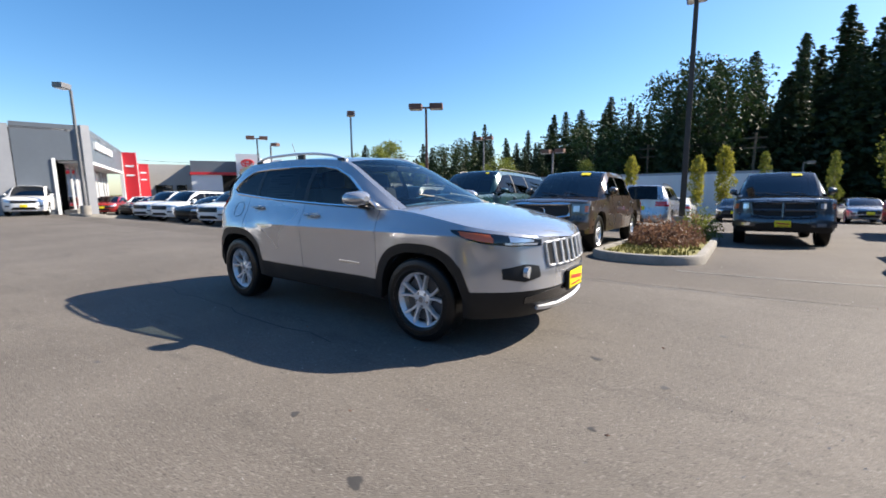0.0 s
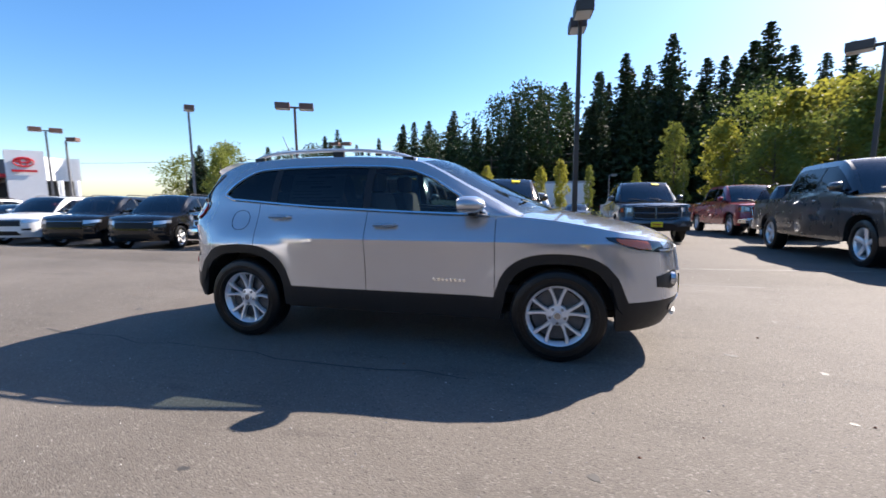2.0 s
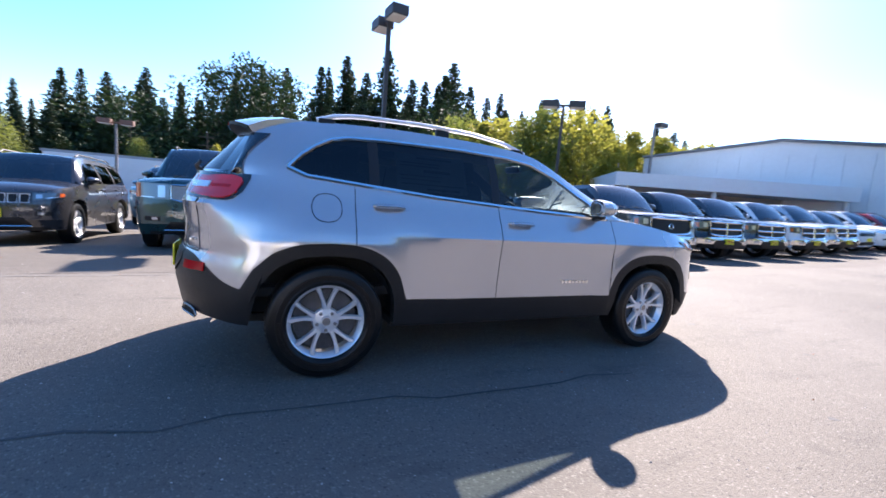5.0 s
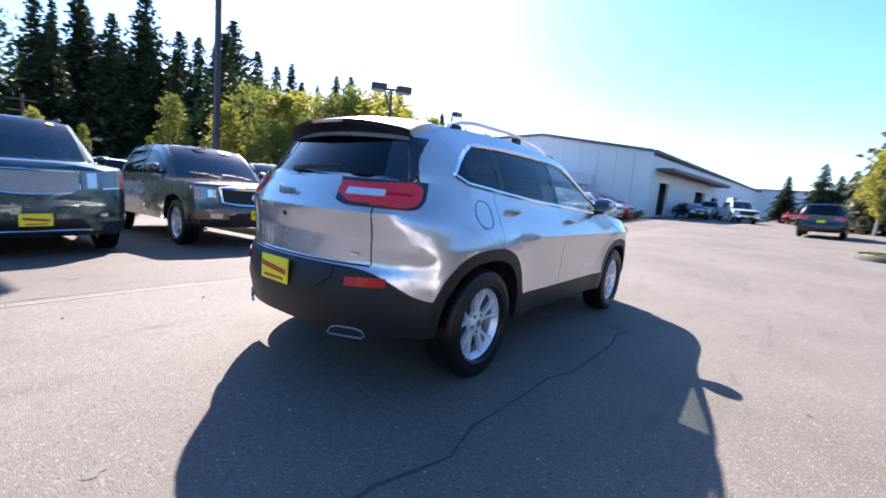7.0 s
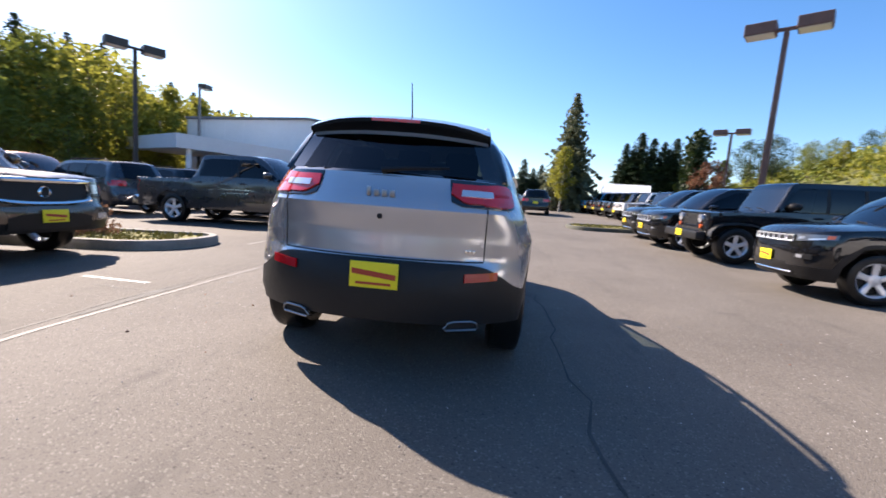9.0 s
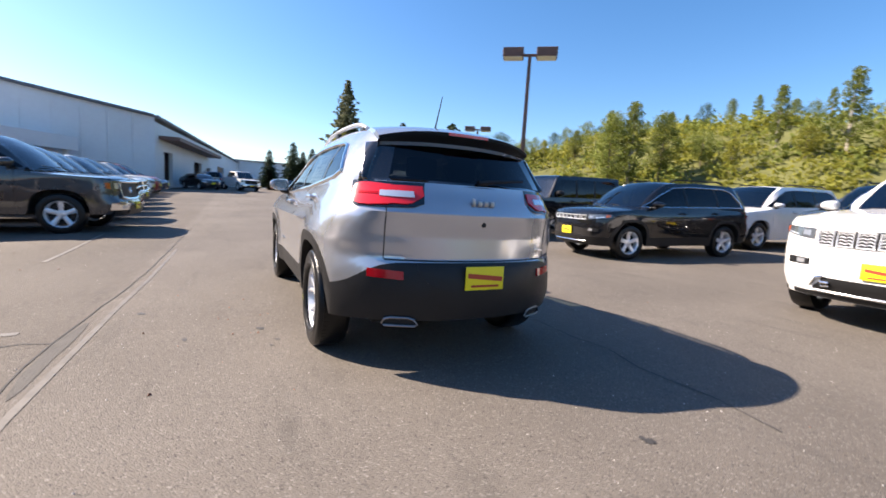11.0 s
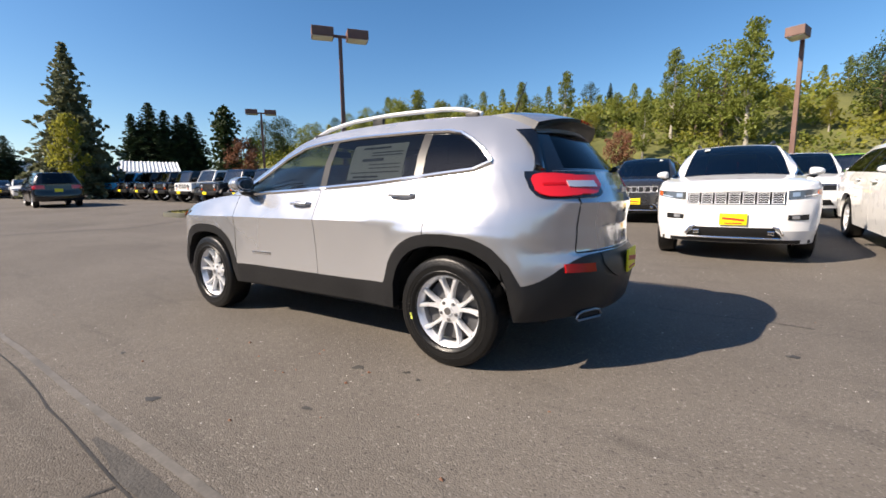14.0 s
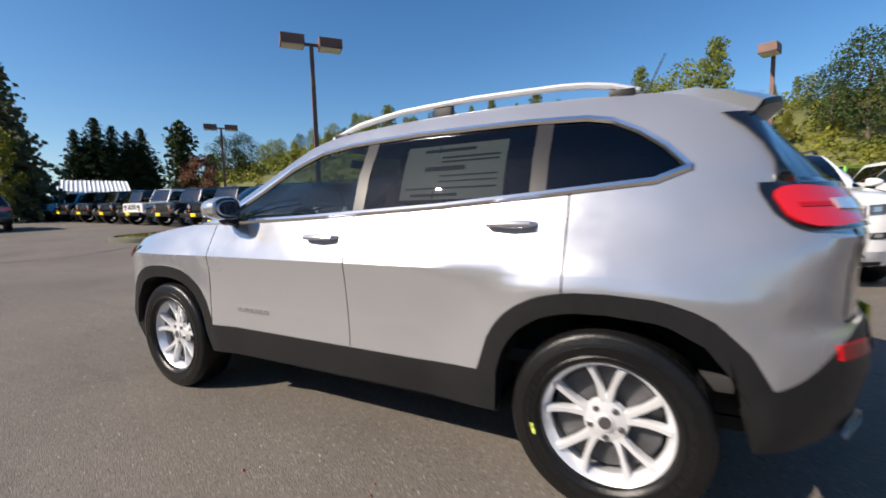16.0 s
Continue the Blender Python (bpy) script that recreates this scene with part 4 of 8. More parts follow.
        part("lamp_lens", patch(corner, span(0.52, 0.80, 6), lambda v: lo(v) + 0.028, lambda v: hi(v) - 0.006, 2, 0.010, 0.02), M_LAMPGLASS, lamp)
        part("amber_lens", patch(corner, span(0.98, 1.28, 8), lambda v: lo(v) + 0.012, lambda v: hi(v) - 0.012, 2, 0.011, 0.02), M_AMBER, lamp)
        # fog lamp pocket
        ys = span(sg * 0.50, sg * 0.76, 8)
        mid = 0.645
        pocket = part("fog_lamp_pocket", patch(nose, ys, lambda a: mid - 0.045 - 0.03 * (1 - abs(abs(a) - 0.63) / 0.13), lambda a: mid + 0.03 + 0.03 * (1 - abs(abs(a) - 0.61) / 0.15), 4, 0.004, 0.03), M_BLACK, root)
        c = Vector(nose(sg * 0.6, 0.64)[0])
        part("fog_lamp", lathe([(c.x - 0.02, 0.05), (c.x + 0.012, 0.045), (c.x + 0.014, 0.0)], 14, "x", (0, c.y, c.z)), M_LAMPGLASS, pocket)
    # lower intake, chrome skid lip, plate
    part("lower_intake", patch(nose, span(-0.62, 0.62, 14), lambda a: 0.40, lambda a: 0.50 - 0.05 * (abs(a) / 0.62) ** 2, 3, 0.006, 0.04), M_GLOSSBLACK, root)
    part("skid_lip", patch(nose, span(-0.50, 0.50, 14), lambda a: 0.315 + 0.03 * (abs(a) / 0.5) ** 2, lambda a: 0.348 + 0.02 * (abs(a) / 0.5) ** 2, 2, 0.022, 0.05), M_ALLOY, root, "bright skid lip")
    x = sh.nose(0, 0.53) + 0.012
    part("plate_holder", box(x - 0.01, x + 0.018, -0.165, 0.165, 0.435, 0.605, 0.006), M_BLACK, root, "black plate holder")
    pl = part("dealer_plate", box(x + 0.018, x + 0.022, -0.15, 0.15, 0.45, 0.595, 0.001), M_YELLOW, root, "yellow dealer plate")
    part("plate_script", script_bars(x + 0.024, 0.53, 1), M_SIGNRED, pl)
    # wiper cowl
    part("cowl", box(1.16, 1.30, -0.62, 0.62, 1.075, 1.105, 0.01), M_BLACK, root)
    for y in (0.45, -0.05):
        part("wiper", tube([(1.24, y, 1.125), (1.10, y - 0.25, 1.20), (1.05, y - 0.45, 1.225)], 0.008, 6), M_BLACK, root)
    # tail lamps: on the tail and wrapped round the corner
    for sg in (1, -1):
        ys = span(sg * 0.385, sg * 0.60, 6)
        hi = lambda a: 1.195
        lo = lambda a: 1.085 + 0.055 * max(0, (0.47 - abs(a)) / 0.09)
        inner = part("tail_lamp_inner", patch(tail, ys, lo, hi, 4, 0.016, 0.05), M_RED, root, "red tail lamp")
        ys = span(sg * 0.44, sg * 0.60, 4)
        part("reverse_lens", patch(tail, ys, lambda a: 1.122, lambda a: 1.158, 2, 0.021, 0.02), M_CLEAR, inner)
        fn = on_tail(sh)
        rear = on_rear_corner(sh, sg)
        lo = lambda v: interp([(0.66, 1.080), (0.86, 1.072), (0.97, 1.074), (1.03, 1.088), (1.06, 1.112)], v)
        hi = lambda v: interp([(0.66, 1.198), (0.86, 1.211), (0.97, 1.210), (1.03, 1.196), (1.06, 1.172)], v)
        outer = part("tail_lamp_outer", patch(rear, span(0.66, 1.06, 16), lo, hi, 5, 0.016, 0.05), M_RED, root, "red tail lamp")
        part("reverse_lens", patch(rear, span(0.66, 0.76, 4), lambda v: 1.124, lambda v: 1.158, 2, 0.021, 0.02), M_CLEAR, outer)
        part("lamp_band", patch(rear, span(0.78, 0.98, 8), lambda v: 1.134, lambda v: 1.148, 1, 0.0185, 0.02), M_REDDARK, outer)
        # dark surround
        lo2 = lambda v: interp([(0.36, 1.10), (0.46, 1.070), (0.86, 1.066), (1.0, 1.066), (1.06, 1.078), (1.10, 1.12)], v)
        part("lamp_surround", patch(rear, span(0.38, 1.10, 20), lo2, lambda v: 1.222, 4, 0.007, 0.03), M_GLOSSBLACK, root)
        # bumper reflectors
        ys = span(sg * 0.50, sg * 0.69, 8)
        part("bumper_reflector", patch(fn, ys, lambda a: 0.638 + 0.012 * (abs(a) - 0.49) / 0.24, lambda a: 0.688 + 0.012 * (abs(a) - 0.49) / 0.24, 2, 0.008, 0.02), M_REDDARK, root, "dark red bumper reflector")
        # exhaust tips
        loop = [(sh.tail(yy, 0.40) - 0.004, sg * yy, zz) for yy, zz in ((0.405, 0.362), (0.425, 0.392), (0.46, 0.402), (0.56, 0.402), (0.592, 0.390), (0.602, 0.362), (0.59, 0.351), (0.42, 0.351))]
        ex = part("exhaust_tip", tube(loop, 0.007, 6, True), M_DISC, root, "steel exhaust tip")
        bm = bmesh.new()
        bm.faces.new([bm.verts.new((p[0] + 0.006, p[1], p[2])) for p in loop])
        part("exhaust_mouth", bm, M_SEAM, ex, smooth=False)
    # tailgate seams
    for sg in (1, -1):
        part("tailgate_gap", patch(tail, span(sg * 0.600, sg * 0.606, 1), lambda a: 0.758, lambda a: 1.066, 24, 0.0022, 0.01), M_SEAM, root)
    part("tailgate_gap", patch(tail, span(-0.60, 0.60, 16), lambda a: 0.750, lambda a: 0.758, 1, 0.003, 0.01), M_SEAM, root)
    # rear plate in its recess
    part("plate_recess", patch(tail, span(-0.42, 0.42, 14), lambda a: 0.56 + 0.12 * (abs(a) / 0.42) ** 4, lambda a: 0.742, 3, 0.003, 0.02), M_BLACK, root)
    x = sh.tail(0, 0.66) - 0.012
    pl = part("dealer_plate", box(x - 0.012, x, -0.138, 0.138, 0.583, 0.730, 0.004), M_YELLOW, root, "yellow dealer plate")
    part("plate_script", script_bars(x - 0.014, 0.66, -1), M_SIGNRED, pl)
    # badges as plain raised shapes
    x = sh.tail(0.02, 1.10)
    bm = bmesh.new()
    for i, w in enumerate((0.022, 0.03, 0.03, 0.03)):
        add_box(bm, x - 0.012, x - 0.002, 0.075 - i * 0.045 - w / 2, 0.075 - i * 0.045 + w / 2, 1.098, 1.098 + (0.05 if i == 0 else 0.036), 0.004)
    part("tail_badge", bm, M_DISC, root)
    bm = bmesh.new()
    x = sh.tail(-0.5, 0.815)
    for i in range(7):
        add_box(bm, x - 0.006, x + 0.004, -0.55 + i * 0.022, -0.535 + i * 0.022, 0.806, 0.824, 0.001)
    part("trim_badge", bm, M_CHROME, root)
    x = sh.tail(0.06, 0.985)
    part("latch_hole", lathe([(x - 0.004, 0.0), (x - 0.004, 0.016), (x + 0.01, 0.016)], 10, "x", (0, 0.0, 0.985)), M_SEAM, root)
    for sg in (1, -1):
        bm = bmesh.new()
        for i in range(8):
            xx = 0.40 + i * 0.034
            yy = sh.side(xx, 0.615)
            add_box(bm, xx, xx + 0.022, sg * yy - 0.004, sg * yy + 0.004, 0.602, 0.626, 0.001)
        part("door_badge", bm, M_CHROME, root)
        # roof rails
        pts = []
        for x in span(-1.42, 0.17, 16):
            f = (x + 1.42) / 1.59
            z = soft([(-1.46, 1.592), (-1.30, 1.648), (-1.15, 1.664), (-0.7, 1.672), (-0.3, 1.662), (0.0, 1.625), (0.2, 1.56)], x, 0.06)
            pts.append((x, sg * (0.545 + 0.02 * math.sin(math.pi * f)), z))
        rail = part("roof_rail", tube(pts, 0.019, 8, flat=0.8), M_ALLOY, root, "silver roof rail")
        for x in (-1.36, -0.55, 0.10):
            part("rail_foot", box(x - 0.05, x + 0.05, sg * 0.556 - 0.016, sg * 0.556 + 0.016, 1.56, soft([(-1.36, 1.62), (-0.55, 1.665), (0.1, 1.595)], x, 0.01), 0.008), M_BLACK, rail)
        # fuel door outline on the right side
        if sg < 0:
            c = (-1.375, 1.065)
            loop = []
            for i in range(28):
                th = 2 * math.pi * i / 28
                xx, zz = c[0] + 0.088 * sgn_pow(math.cos(th), 0.85), c[1] + 0.082 * sgn_pow(math.sin(th), 0.85)
                loop.append((xx, -sh.side(xx, zz) - 0.0005, zz))
            part("fuel_door_gap", tube(loop, 0.0028, 5, True), M_SEAM, root)
    # spoiler: silver top, black lip and underside
    qs = span(-1, 1, 16)
    ln = s["line"]
    edge = lambda q: (-1.945 + 0.13 * abs(q) ** 2.4, 0.585 * q, 1.568 - 0.055 * abs(q) ** 3)
    root_row = [(p[0], p[1], p[2] + 0.002) for p in over(ln, 5.0, 5.2, 16)[0]][::-1]
    rows = []
    for f in (0, 0.35, 0.7, 0.92):
        rows.append([tuple(Vector(a).lerp(Vector(edge(q)), f) + Vector((0, 0, 0.028 * math.sin(math.pi * f)))) for a, q in zip(root_row, qs)])
    rows.append([edge(q) for q in qs])
    bm = bmesh.new()
    add_grid(bm, rows)
    for k in (0, -1):
        side = [r[k] for r in rows]
        foot = [(-1.50 - 0.29 * f, side[0][1] * (1.005 + 0.02 * f), 1.545 - 0.07 * f) for f in (0, 0.35, 0.7, 0.92, 1)]
        add_grid(bm, [side, foot])
    part("spoiler", clean(bm), P_SILVER, root)
    bm = bmesh.new()
    low = [(x + 0.03, y, z - 0.038) for x, y, z in (edge(q) for q in qs)]
    under = [(-1.86 + 0.075 * abs(q) ** 2.4, 0.555 * q, 1.478) for q in qs]
    add_grid(bm, [[(x - 0.003, y, z) for x, y, z in (edge(q) for q in qs)], [(x - 0.002, y, z - 0.022) for x, y, z in (edge(q) for q in qs)], low, under])
    part("spoiler_edge", clean(bm), M_SPOIL, root, "black spoiler underside")
    part("high_brake_lamp", patch(lambda a, b: ((edge(a / 0.575)[0], a, b), (-1, 0, 0.1)), span(-0.15, 0.15, 6), lambda a: 1.548, lambda a: 1.566, 1, 0.008, 0.02), M_RED, root, "red high brake lamp")
    # black wrap of the rear window round the corner
    for sg in (1, -1):
        fn = lambda z, x: ((x, sg * (skin(x, z) if z > sh.top(x) else sh.side(x, z)), z), (-0.3, sg, 0.25))
        cx = lambda z: interp([(1.06, -1.90), (1.215, -1.90), (1.46, -1.80), (1.52, -1.75)], z)
        bx = lambda z: interp([(1.195, -1.825), (1.25, -1.84), (1.30, -1.835), (1.36, -1.805), (1.42, -1.755), (1.475, -1.69)], z)
        part("quarter_panel_black", patch(fn, span(1.195, 1.475, 20), cx, bx, 8, 0.009, 0.014), M_GLOSSBLACK, root, "gloss black corner wrap")
        # the ledge over the tail lamp, up to the foot of the rear window
        vs = span(0.0, 1.02, 14)
        outer = [sh.at(("r", v), 1.218) for v in vs]
        bm = bmesh.new()
        add_grid(bm, [[(x, sg * y, 1.221) for x, y in outer], [(-1.90 - 0.238 * (1 - min(1.0, y / 0.68) ** 2.2) + 0.02, sg * min(0.66, y), 1.240) for x, y in outer]])
        part("lamp_ledge", clean(bm), M_GLOSSBLACK, root)
    # gap between roof and spoiler
    part("spoiler_gap", tube([(p[0] - 0.004, p[1], p[2] + 0.001) for p in over(ln, 5.02, 5.2, 16)[0]], 0.0035, 5), M_SEAM, root)
    # rear wiper and aerial
    part("rear_wiper", tube([(-2.135, 0.02, 1.245), (-2.135, -0.1, 1.262), (-2.085, -0.36, 1.285)], [0.02, 0.014, 0.008], 6), M_BLACK, root)
    part("aerial", tube([(-1.38, 0.0, 1.63), (-1.41, 0.0, 1.70), (-1.50, 0.0, 1.90)], [0.014, 0.006, 0.003], 6), M_BLACK, root)
    # price sheets on the rear door windows
    for sg in (1, -1):
        xs = span(-0.93, -0.42, 6)
        fn = lambda a, b: ((a, sg * (skin(a, b) - 0.014), b), (0, sg, 0.2))
        sheet = part("window_sheet", patch(fn, xs, lambda a: 1.205, lambda a: 1.455, 3, 0.0, 0.002), M_PAPER, root, "printed price sheet behind the glass")
        for zz, x0, x1, h in ((1.43, -0.78, -0.52, 0.012), (1.395, -0.90, -0.62, 0.006), (1.375, -0.90, -0.62, 0.006), (1.345, -0.74, -0.54, 0.018), (1.31, -0.90, -0.62, 0.005), (1.285, -0.90, -0.62, 0.005), (1.255, -0.9, -0.45, 0.006), (1.225, -0.72, -0.48, 0.012)):
            part("print_line", patch(fn, span(x0, x1, 4), lambda a: zz - h / 2, lambda a: zz + h / 2, 1, 0.003, 0.002), M_INK, sheet)
        part("sheet_fold", patch(fn, span(-0.60, -0.594, 1), lambda a: 1.21, lambda a: 1.45, 1, 0.003, 0.002), M_INK, sheet)
    # cabin: seats, dash, wheel
    for x, y in ((0.12, 0.36), (0.12, -0.36), (-0.78, 0.38), (-0.78, -0.38), (-0.78, 0.0)):
        bm = bmesh.new()
        add_box(bm, x - 0.26, x + 0.26, y - 0.24, y + 0.24, 0.62, 0.80, 0.05)
        add_box(bm, x - 0.36, x - 0.20, y - 0.23, y + 0.23, 0.75, 1.30, 0.05)
        for v in bm.verts:
            if v.co.z > 0.82:
                v.co.x -= (v.co.z - 0.82) * 0.25
        add_box(bm, x - 0.44, x - 0.34, y - 0.13, y + 0.13, 1.30, 1.47, 0.04)
        part("seat", bm, M_SEAT, root, "dark cloth seat")
    part("dashboard", box(0.72, 1.12, -0.72, 0.72, 0.75, 1.08, 0.06), M_SEAT, root)
    part("steering_wheel", lathe([(0.66 + 0.015 * math.cos(a), 0.18 + 0.015 * math.sin(a)) for a in [2 * math.pi * i / 8 for i in range(8)]], 24, "x", (0, 0.36, 1.0), True), M_SEAT, root)
    part("inner_mirror", box(0.42, 0.45, -0.11, 0.11, 1.46, 1.52, 0.012), M_BLACK, root)
    part("floor_pan", box(-1.75, 1.15, -0.74, 0.74, 0.50, 0.56, 0.01), M_SEAT, root)
    # unseen floor added to stop sunlight falling through the open shell
    part("cargo_floor", box(-2.0, -1.72, -0.58, 0.58, 0.56, 0.62, 0.01), M_SEAT, root)
    part("tailgate_lining", box(-2.06, -2.03, -0.52, 0.52, 0.55, 1.16, 0.01), M_SEAT, root)
    part("headliner", patch(lambda a, b: ((a, b, interp([(-1.7, 1.53), (-1.2, 1.585), (-0.3, 1.585), (0.25, 1.53)], a)), (0, 0, 1)), span(-1.7, 0.22, 8), lambda a: -0.56, lambda a: 0.56, 2, 0, 0.01), M_PAPER, root)
    return root


hero = hero_suv()


# ---- other vehicles ----
def spec_suv(**k):
    """A mid-size SUV; dimensions in metres."""
    L, W, H, wb = k.get("L", 4.8), k.get("W", 1.94), k.get("H", 1.75), k.get("wb", 2.9)
    r = k.get("r", 0.37)
    f, b = wb / 2 + k.get("fo", 0.88), -(L - wb / 2 - k.get("fo", 0.88))
    belt, hood = k.get("belt", H * 0.645), k.get("hood", H * 0.60)
    nose = k.get("nose", hood - 0.13)
    yt = W / 2 * k.get("lean", 0.70)
    ws0, ws1 = wb / 2 - k.get("cowl_back", 0.30), wb / 2 - k.get("cowl_back", 0.30) - k.get("rake", 0.78)
    rt, rb = b + k.get("tail_rake", 0.42), b + 0.12
    s = dict(front=f, rear=b, w=W / 2, cf=k.get("cf", 0.62), cr=k.get("cr", 0.4), nf=k.get("nf", 2.7), nr=3.6, axles=(wb / 2, -wb / 2),
             arch=(r + 0.07, r + 0.07), hub=r, sill=k.get("sill", 0.28), lip=0.055, clad=0.14,
             wz=[(0.2, 0.95), (0.5, 0.985), (0.8, 1.0), (belt - 0.12, 0.99), (belt, 0.945)],
             fz=k.get("fz", [(0.2, -0.12), (0.45, 0), (0.7, 0), (nose, -0.04), (hood, -0.10)]),
             rz=[(0.2, 0.12), (0.45, 0), (0.7, 0.0), (0.78, 0.05), (belt, 0.08)],
             bottom=[(b, 0.36), (-1, 0.28), (1, 0.28), (f, 0.27)], clad_line=[(b, k.get("clad_z", 0.46)), (0, k.get("clad_z", 0.46)), (f, k.get("clad_z", 0.46))],
             top=[(f + 0.05, nose - 0.03), (f - 0.10, nose), (f - 0.30, nose + (hood - nose) * 0.55), (ws0 + 0.1, hood + 0.03), (ws0 - 0.2, belt - 0.03), (0, belt), (b, belt + k.get("belt_rise", 0.04))],
             breaks=(ws0 - 0.2, ws0 - 1.2, ws0 - 2.15), doors=(("front_door", ws0 - 0.2, ws0 - 1.2), ("rear_door", ws0 - 1.2, ws0 - 2.15)),
             cabin=[(ws0, yt * k.get("splay", 1.18), belt - 0.04, 0.18, 0.02), ((ws0 + ws1) / 2, yt * (0.45 * k.get("splay", 1.18) + 0.55), (belt + H) / 2 + 0.02, 0.13, 0.02), (ws1, yt, H - 0.07, 0.06, 0.04), (ws1 - 0.5, yt * 0.99, H - 0.035, 0, 0.035), ((ws1 + rt) / 2, yt * 0.98, H - 0.03, 0, 0.035),
                    (rt + 0.25, yt * 0.97, H - 0.06, 0, 0.035), (rt, yt * 0.97, H - 0.10, -0.06, 0.03), (rb, yt * 1.12, belt + 0.05, -0.10, 0)],
             t_screen=2.0, t_roof=6.0,
             handle_drop=0.10, paint=k["paint"], tyre_r=r, tyre_w=0.24, wheel=k.get("wheel", "five"), mirror=(ws0 - 0.28, belt + 0.07),
             side_glass=k.get("glass", (M_MID, M_TINT, M_TINT)), posts=(ws0 - 1.2, ws0 - 2.1), trim_mat=k.get("trim"), clad_mat=k.get("clad_mat") or k["paint"],
             far=k.get("far", False), front_plate=k.get("plate", True), crown=0.07, crown_pow=3.0, plate_z=k.get("plate_z", 0.58), name=k.get("name", "suv"), label=k["label"], category="car")
    if k.get("rim"):
        s["rim_mat"] = k["rim"]
    x1, x0 = ws0 - 0.06, rt - 0.02
    s["glass_lo"] = [(x1, belt + 0.02), (x0, belt + 0.055)]
    s["glass_hi"] = [(x1, belt + 0.03), ((x1 + ws1) / 2 - 0.06, (belt + H) / 2 - 0.03), (ws1 - 0.12, H - 0.15), (ws1 - 0.6, H - 0.115), (rt + 0.40, H - 0.13), (rt + 0.2, H - 0.19), (x0, belt + 0.12)]
    return s


def suv(**k):
    s = spec_suv(**k)
    root = vehicle(s)
    sh = s["shape"]
    H, W = k.get("H", 1.75), k.get("W", 1.94)
    nose_z = k.get("nose", k.get("hood", H * 0.60) - 0.13)
    fn = on_nose(sh)
    hw = W / 2
    gt = nose_z - 0.03
    gb = gt - k.get("grille_h", 0.16)
    gw = hw * k.get("grille_w", 0.56)
    gm = k.get("grille_mat", M_BLACK)
    g = part("grille", patch(fn, span(-gw, gw, 10), lambda a: gb + k.get("bow", 0.0) * (abs(a) / gw) ** 2.5, lambda a: gt, 3, 0.005, 0.04), k.get("fill", M_BLACK), root, "wide grille")
    if k.get("far"):
        part("grille_frame", tube([Vector(fn(y, gt - 0.03)[0]) + Vector((0.008, 0, 0)) for y in span(-gw, gw, 6)], 0.012, 5), k.get("chrome", M_CHROME), g)
    elif k.get("slots", 7):
        n = k.get("slots", 7)
        for i in range(n):
            y = (i - (n - 1) / 2) * 2 * gw / n
            loop = [Vector(fn(y + dy, z)[0]) + Vector((0.008, 0, 0)) for dy, z in ((-gw / n * 0.78, gb + 0.01), (gw / n * 0.78, gb + 0.01), (gw / n * 0.78, gt - 0.01), (-gw / n * 0.78, gt - 0.01))]
            sf = part("slot_frame", tube(loop, 0.012, 5, True), k.get("chrome", M_ALLOY), g)
            if k.get("mesh"):
                bm = bmesh.new()
                for q in range(4):
                    zz = gb + 0.02 + (gt - gb - 0.04) * (q + 0.5) / 4
                    add_tube(bm, [Vector(fn(y + dy, zz + 0.012 * (j % 2))[0]) + Vector((0.006, 0, 0)) for j, dy in enumerate(span(-gw / n * 0.7, gw / n * 0.7, 4))], 0.006, 4)
                part("slot_mesh", bm, M_ALLOY, sf)
    else:
        loop = [Vector(fn(y, gb + k.get("bow", 0.0) * (abs(y) / gw) ** 2.5)[0]) for y in span(-gw, gw, 10)] + [Vector(fn(y, gt)[0]) for y in span(gw, -gw, 10)]
        part("grille_frame", tube([p + Vector((0.01, 0, 0)) for p in loop], 0.018, 6, True), k.get("chrome", M_CHROME), g)
        for z in span(gb, gt, 4)[1:-1] if k.get("bars", 1) else ():
            part("grille_bar", tube([Vector(fn(y, z)[0]) + Vector((0.008, 0, 0)) for y in span(-gw, gw, 6)], 0.008, 5), k.get("chrome", M_CHROME), g)
    lh = k.get("lamp_h", 0.11)
    slim = k.get("slim", 0.55)
    le = hw * 0.955
    llo = lambda a: gt - lh + lh * slim * max(0.0, (a - gw) / (le - gw)) ** 1.6
    lhi = lambda a: gt + 0.008 + 0.045 * (a - gw)
    near = not k.get("far")
    for sg, hl in zip((1, -1), lamp_pair(root, sh, "headlamp", gw + 0.025, le, llo, lhi, M_LAMPDARK if near else M_LAMPGLASS, n=10, label="clear headlamp")):
        if near:
            w = le - gw
            part("lamp_lens", patch(fn, span(sg * (gw + 0.16 * w), sg * (gw + 0.36 * w), 4), lambda a: llo(abs(a)) + 0.028, lambda a: lhi(abs(a)) - 0.026, 2, 0.012, 0.02), M_LAMPGLASS, hl)
            part("lamp_strip", patch(fn, span(sg * (gw + 0.48 * w), sg * (gw + 0.85 * w), 5), lambda a: llo(abs(a)) + 0.012, lambda a: llo(abs(a)) + 0.026, 1, 0.012, 0.02), M_CLEAR, hl)
            part("amber_lens", patch(fn, span(sg * (gw + 0.86 * w), sg * (gw + 0.97 * w), 3), lambda a: llo(abs(a)) + 0.01, lambda a: lhi(abs(a)) - 0.01, 2, 0.012, 0.02), M_AMBER, hl)
    fz = k.get("fog_z", 0.56)
